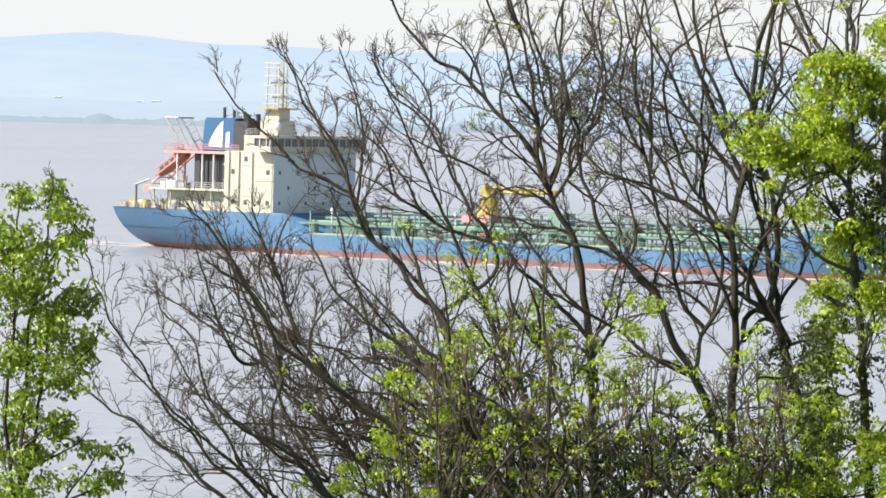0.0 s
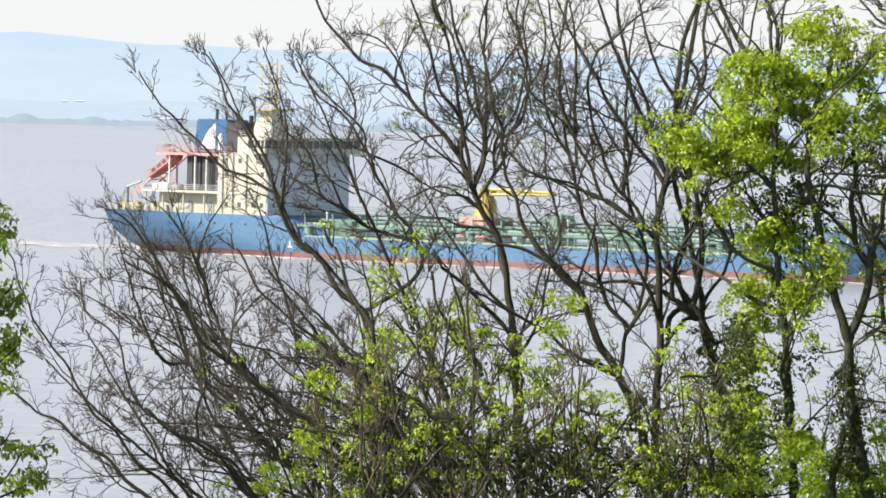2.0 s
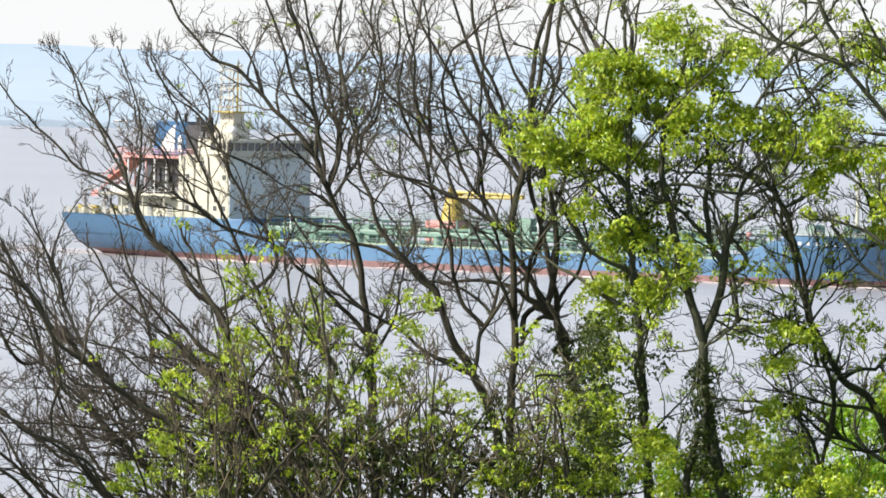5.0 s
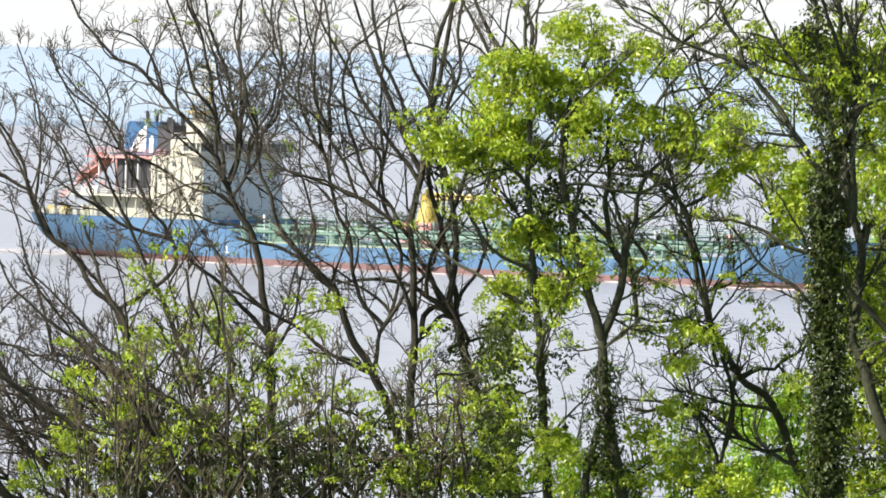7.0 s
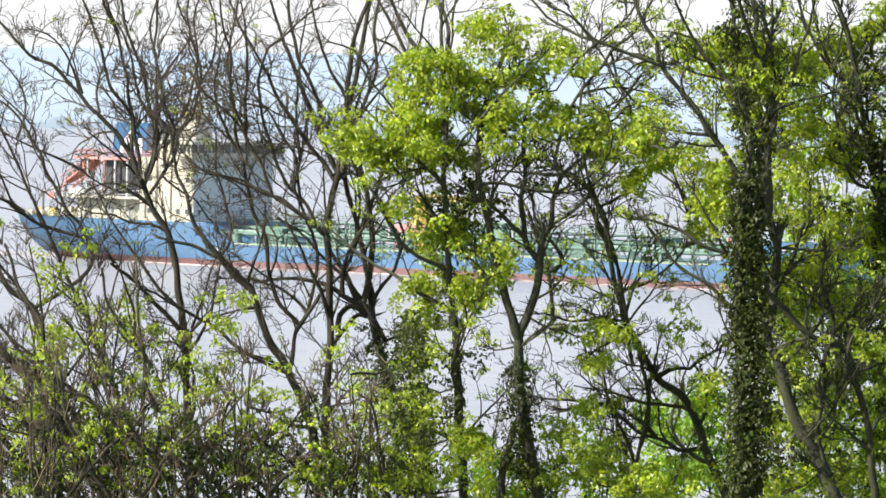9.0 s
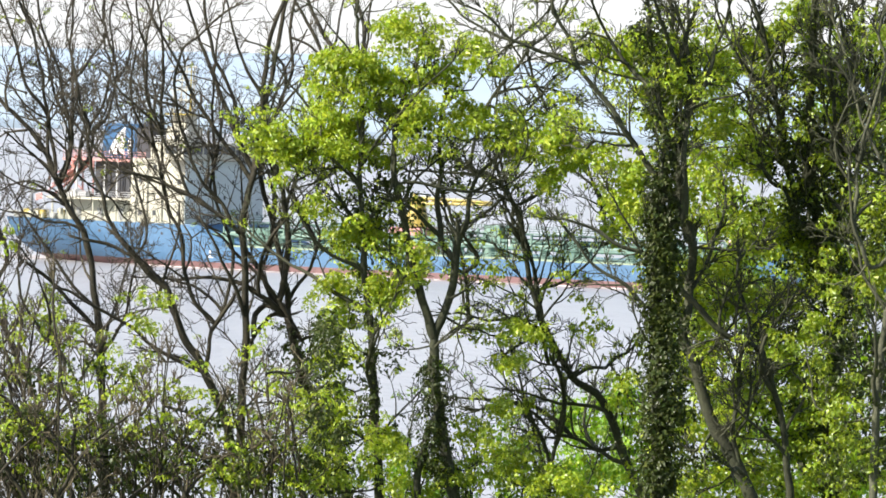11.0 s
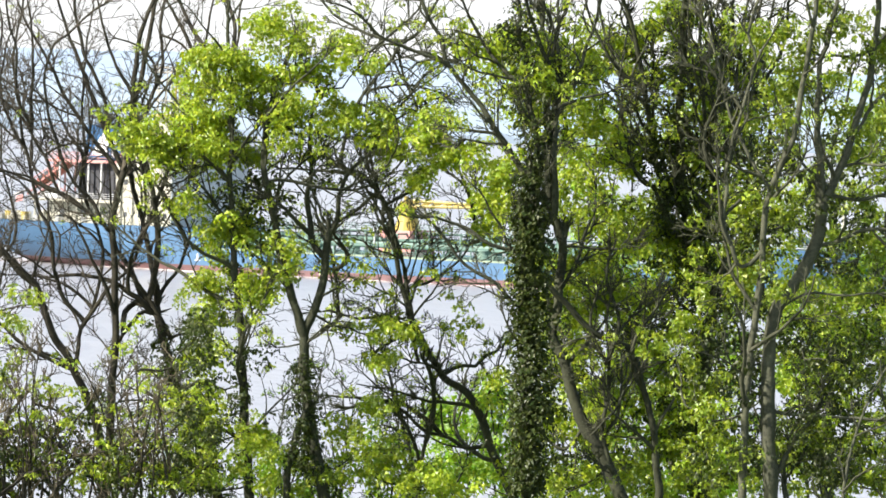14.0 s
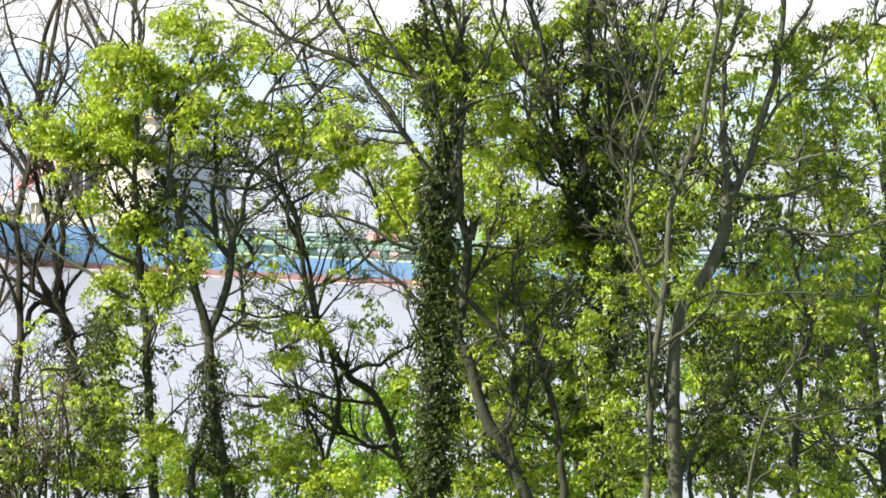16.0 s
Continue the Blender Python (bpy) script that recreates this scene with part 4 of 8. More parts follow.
def foliage(tree, centre, rx, rz, count, deep=0.5):
    """Sprays of leaves in an uneven cloud with gaps."""
    made, tries = 0, 0
    while made < count * LEAFINESS * tree["leafy"] / tree["tuft"] and tries < count * 20:
        tries += 1
        a, r = rng.uniform(0, math.tau), rng.random() ** 0.55
        x, z = centre[0] + math.cos(a) * r * rx * 1.12, centre[1] + math.sin(a) * r * rz * 1.12
        y = tree["y"] + rng.gauss(tree["depth"], deep)
        if noise.noise((x * 2.3, y * 1.4, z * 2.6)) + 0.4 * noise.noise((x * 6, y * 3, z * 6)) < 0.12:
            continue
        tree["sprays"].append((x, y, z, tree["tuft"] * rng.uniform(0.7, 1.15)))
        made += 1


def ivy(tree, centre, rx, rz, count):
    """Ivy clinging round the nearest stem."""
    stem = min((p for pts in tree["limbs"] for p in pts), key=lambda p: math.hypot(p.x - centre[0], p.z - centre[1]))
    for _ in range(int(count * 1.6)):
        a, k = rng.uniform(0, math.tau), rng.uniform(0.45, 1.0)
        tree["ivy"].append((centre[0] + math.cos(a) * rx * k, stem.y + math.sin(a) * max(0.2, rx * k), centre[1] + rng.uniform(-1, 1) * rz, rng.uniform(0.7, 1.15)))


def clad(tree, pts, girth, per_metre, low=0.0, high=99.0):
    """Ivy all round a stem between two heights."""
    for p, q in zip(pts, pts[1:]):
        if low < p.z < high:
            want = per_metre * (q - p).length
            for _ in range(int(want) + (rng.random() < want % 1)):
                a, k = rng.uniform(0, math.tau), girth * rng.uniform(0.35, 1.0)
                tree["ivy"].append((p.x + math.cos(a) * k, p.y + math.sin(a) * k, p.z + rng.uniform(-0.1, 0.1), rng.uniform(0.6, 1.1)))


def bramble_and_shade(tree, centre, rx, rz, count):
    """Dark evergreen leaves in the undergrowth; in the crowns, filler put in as shade."""
    for _ in range(int(count * 2.2)):
        a, r = rng.uniform(0, math.tau), rng.random() ** 0.5
        tree["ivy"].append((centre[0] + math.cos(a) * r * rx, tree["y"] + rng.gauss(0.4, 0.4), centre[1] + math.sin(a) * r * rz, rng.uniform(0.7, 1.2)))


def reach(tree):
    """Thin boughs out to the leaves that hang clear of the limbs."""
    clumps = {}
    for p in tree["sprays"] + tree["ivy"]:
        clumps.setdefault((round(p[0] / 0.8), round(p[2] / 0.8)), []).append(Vector(p[:3]))
    points = [p for pts in tree["limbs"] for p in pts]

    def nearest(hub):
        return min(((p.x - hub.x) ** 2 + 0.3 * (p.y - hub.y) ** 2 + (p.z - hub.z) ** 2 + max(0.0, p.z - hub.z) ** 2, i) for i, p in enumerate(points))

    hubs = [sum(c, Vector()) / len(c) for c in clumps.values() if len(c) > 1]
    for hub in sorted(hubs, key=lambda h: nearest(h)[0]):
        gap, i = nearest(hub)
        if gap < 0.3:
            continue
        a, seed = points[i], rng.uniform(0, 100)
        length = (hub - a).length
        n = max(5, int(length / 0.12))
        pts = []
        for k in range(n + 1):
            t = k / n
            wave = 0.13 * math.sin(math.pi * t)
            pts.append(a.lerp(hub, t) + Vector((wave * noise.noise((seed, k * 0.4, 1)), 0, wave * noise.noise((seed, k * 0.4, 6)) - 0.12 * length * math.sin(math.pi * t))))
        thick = min(0.026, 0.010 + 0.008 * length)
        radii = [thick + (0.006 - thick) * k / n for k in range(n + 1)]
        acc = ([], [])
        tube(acc, pts, radii, 6)
        tree["parts"].append(("limb", mesh_from(acc, "limb", tree["bark"])))
        tree["limbs"].append(pts)
        points.extend(pts)
        for k in range(2, n, 3):
            d = (pts[k] - pts[k - 1]).normalized()
            branch(tree, pts[k], Vector((d.x + rng.gauss(0, 0.5), d.y, d.z + rng.gauss(0.2, 0.5))), rng.uniform(0.25, 0.5), radii[k] * 0.7)


LEAFINESS = 2.0
CROWNS = []


def finish_tree(tree):
    """Turns the grown pieces into the tree's parts."""
    root = tree["root"]
    reach(tree)
    inv = Matrix.Translation(-Vector(root.location))
    for name, me in tree["parts"]:
        me.transform(inv)
        new(name, me).parent = root
    me = mesh_from(tree["twigs"], "twigs", tree["twig"])
    me.transform(inv)
    crown = new("crown", me)
    crown.parent = root
    tagged(crown, "fine twigs with buds", kind="stuff")
    CROWNS.append(crown)
    for places, shapes, name in ((tree["sprays"], SPRAYS[tree["leaf"].name], "leaf_spray"), (tree["ivy"], IVY_SPRAYS, "ivy_spray")):
        rng.shuffle(places)
        acc = ([], [])
        for i, p in enumerate(places):
            m = Matrix.LocRotScale(Vector(p[:3]) - Vector(root.location), Euler((rng.gauss(0, 0.4), rng.gauss(0, 0.4), rng.uniform(0, math.tau))), None)
            m = m @ Matrix.Scale(p[3], 4)
            shape = shapes[i % len(shapes)]
            if i < 300:
                ob = new(name, shape)
                ob.parent = crown
                ob.matrix_basis = m
            else:
                o = len(acc[0])
                acc[0].extend(m @ v.co for v in shape.vertices)
                acc[1].extend(tuple(o + k for k in f.vertices) for f in shape.polygons)
        if acc[0]:
            me = bpy.data.meshes.new("leaf_mass")
            me.from_pydata(acc[0], [], acc[1])
            me.materials.append(shapes[0].materials[0])
            ob = new("leaf_mass", me)
            ob.parent = crown
            tagged(ob, kind="stuff")


def maple_left():
    tree = start_tree("young_maple", "slender young maple with fresh green leaves on upright shoots", BARK, LEAF_FRESH, bare=0.8, spread=0.5, tufts=0.25, leafy=0.75, tuft=0.9, distance=70.0)
    bough(tree, [(-5.24, 23.13), (-5.22, 23.84), (-5.17, 24.69), (-5.15, 25.26), (-5.07, 25.83), (-4.96, 26.33), (-4.93, 26.75), (-4.9, 27.26)], 0.031, 0.010, 0.7)
    bough(tree, [(-5.15, 23.13), (-5.13, 23.63), (-5.05, 24.13), (-4.98, 24.64), (-4.92, 25.27), (-4.86, 25.69)], 0.026, 0.013, 0.7)
    bough(tree, [(-5.46, 23.13), (-5.42, 24.12), (-5.36, 25.26), (-5.33, 26.11), (-5.31, 27.13)], 0.031, 0.010, 0.7)
    bough(tree, [(-5.03, 26.04), (-4.77, 26.4), (-4.6, 26.72)], 0.016, 0.008, 0.8)
    bough(tree, [(-5.12, 25.19), (-4.75, 25.55), (-4.43, 25.99)], 0.016, 0.008, 0.8)
    bough(tree, [(-5.01, 24.49), (-4.59, 24.99), (-4.33, 25.28)], 0.016, 0.008, 0.8)
    bough(tree, [(-5.21, 23.91), (-4.93, 24.13), (-4.65, 24.25)], 0.016, 0.008, 0.8)
    bough(tree, [(-5.06, 23.56), (-4.71, 23.85), (-4.43, 24.07)], 0.016, 0.008, 0.8)
    bough(tree, [(-4.76, 23.14), (-4.49, 23.5), (-4.25, 23.87), (-4.07, 23.94)], 0.018, 0.008, 0.8)
    bough(tree, [(-4.55, 23.15), (-4.2, 23.44), (-3.96, 23.66)], 0.016, 0.008, 0.8)
    foliage(tree, (-5.3, 26.99), 0.10, 0.20, 6)
    foliage(tree, (-4.9, 27.14), 0.08, 0.16, 5)
    foliage(tree, (-4.89, 26.79), 0.14, 0.21, 9)
    foliage(tree, (-4.6, 26.63), 0.13, 0.17, 6)
    foliage(tree, (-5.4, 26.49), 0.21, 0.28, 12)
    foliage(tree, (-5.11, 26.43), 0.20, 0.18, 8)
    foliage(tree, (-5.34, 25.96), 0.28, 0.28, 16)
    foliage(tree, (-4.86, 25.98), 0.30, 0.23, 13)
    foliage(tree, (-4.54, 25.83), 0.17, 0.21, 7)
    foliage(tree, (-5.1, 25.47), 0.35, 0.25, 18)
    foliage(tree, (-4.61, 25.35), 0.23, 0.28, 11)
    foliage(tree, (-4.44, 25.14), 0.13, 0.18, 5)
    foliage(tree, (-5.24, 24.9), 0.33, 0.28, 18)
    foliage(tree, (-4.74, 24.83), 0.30, 0.25, 13)
    foliage(tree, (-5.09, 24.31), 0.37, 0.23, 13)
    foliage(tree, (-4.66, 24.1), 0.21, 0.18, 5)
    foliage(tree, (-5.36, 23.8), 0.23, 0.30, 13)
    foliage(tree, (-4.88, 23.6), 0.30, 0.23, 8)
    foliage(tree, (-4.27, 23.83), 0.14, 0.10, 3)
    foliage(tree, (-4.35, 23.49), 0.18, 0.14, 5)
    foliage(tree, (-4.1, 23.87), 0.10, 0.10, 2)
    foliage(tree, (-4.05, 23.57), 0.14, 0.11, 3)
    foliage(tree, (-5.26, 23.34), 0.28, 0.14, 7)
    finish_tree(tree)

def ash_bare():
    tree = start_tree("bare_ash", "bare spreading tree with arching twiggy limbs, no leaves yet", BARK, LEAF, bare=0.88, tufts=0.0, spread=0.85, fan=(14, 42), twig=TWIG_BROWN, weight=0.85, distance=74.0)
    bough(tree, [(0.11, 23.4), (-0.27, 23.69), (-0.51, 23.99), (-0.81, 24.17), (-1.11, 24.35), (-1.34, 24.49), (-1.49, 24.71), (-1.8, 24.93), (-2.03, 25.15), (-2.26, 25.37), (-2.45, 25.67), (-2.61, 25.89), (-2.76, 26.18), (-2.92, 26.4), (-3.11, 26.62), (-3.35, 26.83)], 0.053, 0.014, 0.9)
    bough(tree, [(0.39, 24.01), (0.23, 24.6), (0.1, 25.2), (-0.02, 25.57), (-0.32, 25.79), (-0.59, 26.16), (-0.71, 26.32)], 0.048, 0.033, 0.6)
    bough(tree, [(-0.71, 26.32), (-0.94, 26.52), (-1.13, 26.82), (-1.25, 27.11), (-1.33, 27.41), (-1.45, 27.71), (-1.72, 28.04), (-1.91, 28.29), (-2.03, 28.67), (-2.23, 28.94)], 0.031, 0.012)
    bough(tree, [(-1.25, 27.1), (-1.55, 27.29), (-1.93, 27.4), (-2.12, 27.62), (-2.35, 27.84), (-2.62, 28.09), (-2.85, 28.31), (-3.08, 28.66)], 0.024, 0.010)
    bough(tree, [(0.94, 26.12), (0.66, 26.49), (0.48, 26.78), (0.17, 27.22), (0.01, 27.59), (-0.15, 27.89), (-0.38, 28.18), (-0.68, 28.4), (-0.93, 28.71)], 0.029, 0.012)
    bough(tree, [(0.48, 26.48), (0.18, 26.63), (-0.27, 26.84), (-0.54, 27.06), (-0.73, 27.35), (-0.81, 27.65), (-1.12, 27.94), (-1.2, 28.25)], 0.026, 0.012)
    bough(tree, [(-2.65, 22.89), (-3.11, 23.25), (-3.41, 23.55), (-3.68, 23.69), (-3.94, 23.91), (-4.1, 24.05), (-4.32, 24.12), (-4.55, 24.31), (-4.78, 24.5)], 0.031, 0.014)
    bough(tree, [(-2.28, 22.9), (-2.66, 23.26), (-2.96, 23.48), (-3.15, 23.7), (-3.31, 23.92), (-3.5, 24.07), (-3.65, 24.25), (-3.81, 24.51), (-4, 24.81), (-4.2, 25.1), (-4.35, 25.32), (-4.47, 25.62), (-4.59, 25.91), (-4.71, 26.24)], 0.026, 0.010, 0.6)
    bough(tree, [(-1.38, 22.99), (-1.69, 23.4), (-1.99, 23.58), (-2.29, 23.72), (-2.52, 23.94), (-2.83, 24.12), (-3.06, 24.38), (-3.18, 24.75), (-3.3, 25.12), (-3.49, 25.34), (-3.72, 25.49), (-3.8, 25.86)], 0.029, 0.010)
    bough(tree, [(-0.64, 23.31), (-0.94, 23.53), (-1.25, 23.75), (-1.55, 24.04), (-1.78, 24.26), (-2.09, 24.48), (-2.11, 24.85), (-2.22, 25.22), (-2.41, 25.52), (-2.57, 25.81)], 0.031, 0.012)
    bough(tree, [(-1.56, 24.41), (-1.86, 24.56), (-2.17, 24.85), (-2.47, 25.07), (-2.78, 25.21), (-3, 25.35)], 0.024, 0.010)
    limb(tree, (0.39, 21.47), (-2.24, 24.78), (-3.68, 25.72), 0.036, 0.009)
    limb(tree, (0.69, 21.48), (-1.18, 24.28), (-2.56, 25.89), 0.042, 0.009)
    limb(tree, (-1.08, 26.34), (-1.4, 27.42), (-2.17, 28.95), 0.027, 0.009)
    limb(tree, (-1.24, 26.9), (-1.11, 27.95), (-1.44, 29.03), 0.021, 0.009)
    limb(tree, (1.7, 23.0), (0.35, 26.12), (-0.99, 28.89), 0.048, 0.009)
    limb(tree, (1.26, 22.54), (0.02, 24.31), (-2.09, 25.16), 0.036, 0.009)
    limb(tree, (1.73, 21.88), (-0.11, 23.56), (-2.89, 24.09), 0.042, 0.009)
    limb(tree, (1.3, 21.11), (-0.54, 22.95), (-2.8, 23.42), 0.036, 0.009)
    limb(tree, (-0.53, 22.2), (-2.07, 24.26), (-2.87, 26.15), 0.034, 0.011)
    limb(tree, (-0.08, 22.21), (-1.64, 24.79), (-2.34, 26.24), 0.034, 0.011)
    limb(tree, (-1.57, 22.17), (-3.04, 24.09), (-3.74, 25.19), 0.030, 0.011)
    limb(tree, (0.63, 23.73), (-0.52, 25.12), (-1.29, 26.11), 0.034, 0.011)
    limb(tree, (-1.28, 22.48), (-2.81, 23.57), (-4.22, 24.84), 0.034, 0.011)
    limb(tree, (2.31, 22.64), (1.31, 23.85), (0.17, 24.54), 0.045, 0.015)
    limb(tree, (1.93, 22.63), (0.63, 23.8), (-0.58, 24.48), 0.045, 0.015)
    limb(tree, (-0.08, 26.7), (-0.69, 27.13), (-1.22, 27.42), 0.022, 0.009)
    limb(tree, (-0.39, 26.8), (-0.7, 27.58), (-1.16, 28.2), 0.019, 0.007)
    limb(tree, (0.1, 25.28), (-0.37, 26.02), (-0.83, 26.45), 0.034, 0.015)
    limb(tree, (0.27, 24.31), (-0.35, 25.19), (-1.19, 26.0), 0.030, 0.011)
    limb(tree, (0.88, 23.8), (0.04, 24.68), (-1.16, 24.88), 0.037, 0.013)
    limb(tree, (1.4, 23.96), (0.57, 24.47), (-0.42, 24.97), 0.037, 0.015)
    limb(tree, (-0.6, 22.94), (-0.91, 23.46), (-1.44, 23.82), 0.030, 0.011)
    limb(tree, (0.74, 23.27), (-0.32, 24.0), (-1.3, 24.12), 0.030, 0.011)
    limb(tree, (0.45, 23.11), (-0.39, 23.54), (-1.59, 23.67), 0.026, 0.011)
    limb(tree, (1.37, 22.23), (-0.02, 23.7), (-1.6, 24.49), 0.049, 0.015)
    limb(tree, (1.97, 22.25), (0.43, 23.79), (-0.78, 24.43), 0.049, 0.019)
    limb(tree, (3.16, 22.27), (1.93, 23.67), (0.88, 24.02), 0.045, 0.019)
    limb(tree, (3.69, 22.28), (2.68, 23.54), (1.78, 23.82), 0.045, 0.019)
    limb(tree, (-2.31, 24.85), (-2.63, 25.74), (-3.03, 26.63), 0.026, 0.009)
    limb(tree, (-1.79, 25.02), (-2.19, 26.05), (-2.51, 26.91), 0.026, 0.009)
    limb(tree, (-0.89, 25.04), (-1.22, 26.15), (-1.5, 27.01), 0.026, 0.009)
    limb(tree, (-2.68, 24.69), (-3.0, 25.51), (-3.29, 26.48), 0.026, 0.009)
    limb(tree, (-2.63, 25.59), (-2.87, 26.26), (-3.26, 26.85), 0.019, 0.009)
    limb(tree, (-2.11, 25.91), (-2.35, 26.42), (-2.73, 26.9), 0.019, 0.009)
    limb(tree, (-2.27, 26.05), (-2.13, 26.58), (-1.84, 27.07), 0.019, 0.009)
    finish_tree(tree)

def ash_trunk():
    tree = start_tree("bare_ash", "tall bare tree with a dark straight trunk and budding twigs", BARK, LEAF, bare=1.0, tufts=0.03, tuft=0.5, weight=0.9, distance=76.0)
    bough(tree, [(2.16, 22.85), (2.12, 23.62), (2.07, 24.39), (2.03, 25.16), (1.93, 25.77), (1.85, 26.23), (1.71, 26.65), (1.52, 26.9), (1.44, 27.18), (1.32, 27.42), (1.21, 27.64)], 0.064, 0.039, 0.35)
    bough(tree, [(1.21, 27.64), (1, 27.9), (0.76, 28.14), (0.64, 28.25), (0.45, 28.5), (0.13, 28.76), (-0.1, 28.87), (-0.29, 29.06), (-0.49, 29.24), (-0.65, 29.43), (-0.79, 29.77)], 0.037, 0.015, 0.9)
    bough(tree, [(1.4, 27.28), (1.31, 27.83), (1.22, 28.21), (1.13, 28.67), (1.05, 29.05), (0.96, 29.36), (0.82, 29.62), (0.76, 29.81)], 0.029, 0.015, 0.9)
    bough(tree, [(1.48, 27.14), (1.55, 27.53), (1.57, 28.07), (1.56, 28.6), (1.51, 29.06), (1.54, 29.45), (1.57, 29.83)], 0.027, 0.015, 0.9)
    bough(tree, [(1.53, 27.03), (1.78, 27.53), (1.92, 27.92), (2.1, 28.31), (2.17, 28.69), (2.05, 29.07), (1.96, 29.46), (2, 29.84)], 0.025, 0.015, 0.9)
    bough(tree, [(1.56, 26.9), (1.17, 27.14), (0.86, 27.2), (0.63, 27.08)], 0.020, 0.010)
    bough(tree, [(1.28, 27.6), (1.23, 27.95), (1.13, 28.21), (0.97, 28.51), (0.85, 28.86), (0.72, 29.24), (0.54, 29.58), (0.46, 29.88)], 0.027, 0.015, 0.8)
    bough(tree, [(1.48, 27.28), (1.51, 27.68), (1.52, 28.07), (1.43, 28.53), (1.29, 28.98), (1.12, 29.36), (1.04, 29.74)], 0.032, 0.015, 0.8)
    bough(tree, [(1.49, 28.03), (1.34, 28.37), (1.25, 28.75), (1.13, 29.13), (0.97, 29.43), (0.81, 29.74)], 0.022, 0.012, 0.8)
    bough(tree, [(1.54, 27.91), (1.61, 28.22), (1.6, 28.61), (1.51, 29.06), (1.47, 29.45), (1.55, 29.76)], 0.022, 0.012, 0.8)
    bough(tree, [(1.71, 27.46), (1.73, 27.92), (1.96, 28.23), (2.06, 28.62), (2.11, 29), (2.04, 29.46), (2.11, 29.77)], 0.022, 0.012, 0.8)
    bough(tree, [(1.75, 27.69), (1.9, 27.96), (2.03, 28.19), (2.1, 28.46)], 0.020, 0.012, 0.8)
    bough(tree, [(1.63, 28.61), (1.79, 28.83), (1.95, 29.04), (1.97, 29.31), (1.8, 29.76)], 0.017, 0.010, 0.8)
    bough(tree, [(1.75, 27.23), (1.98, 27.12), (2.18, 26.89), (2.38, 26.7)], 0.017, 0.010, 1.6)
    bough(tree, [(1.59, 26.96), (1.37, 27.07), (1.1, 27.1), (0.87, 27.17), (0.6, 27.35)], 0.020, 0.010, 1.5)
    bough(tree, [(1.73, 26.54), (1.5, 26.65), (1.23, 26.68), (0.99, 26.79), (0.72, 26.82), (0.53, 26.88)], 0.022, 0.010, 1.5)
    limb(tree, (2.03, 25.48), (1.36, 26.15), (0.72, 27.21), 0.028, 0.010)
    limb(tree, (2.08, 24.86), (2.29, 25.79), (2.58, 26.57), 0.025, 0.010)
    limb(tree, (0.66, 26.21), (0.14, 27.2), (-0.0, 28.27), 0.027, 0.012)
    limb(tree, (1.01, 29.21), (0.88, 29.59), (0.75, 30.12), 0.019, 0.012)
    limb(tree, (2.25, 28.62), (2.35, 29.31), (2.06, 30.07), 0.019, 0.010)
    limb(tree, (0.28, 27.54), (-0.11, 27.65), (-0.73, 27.98), 0.019, 0.008)
    limb(tree, (-0.12, 28.18), (-0.36, 28.71), (-0.75, 28.93), 0.015, 0.008)
    limb(tree, (0.04, 27.96), (-0.66, 28.44), (-0.94, 28.85), 0.015, 0.008)
    limb(tree, (2.02, 25.16), (1.63, 25.61), (1.0, 26.13), 0.035, 0.023)
    limb(tree, (1.18, 24.99), (0.93, 25.75), (0.72, 26.44), 0.042, 0.019)
    limb(tree, (0.52, 28.47), (0.24, 29.03), (-0.3, 29.25), 0.019, 0.008)
    limb(tree, (1.6, 26.84), (1.12, 27.52), (0.65, 27.89), 0.023, 0.012)
    limb(tree, (1.99, 24.85), (2.4, 25.63), (2.53, 26.48), 0.027, 0.012)
    finish_tree(tree)

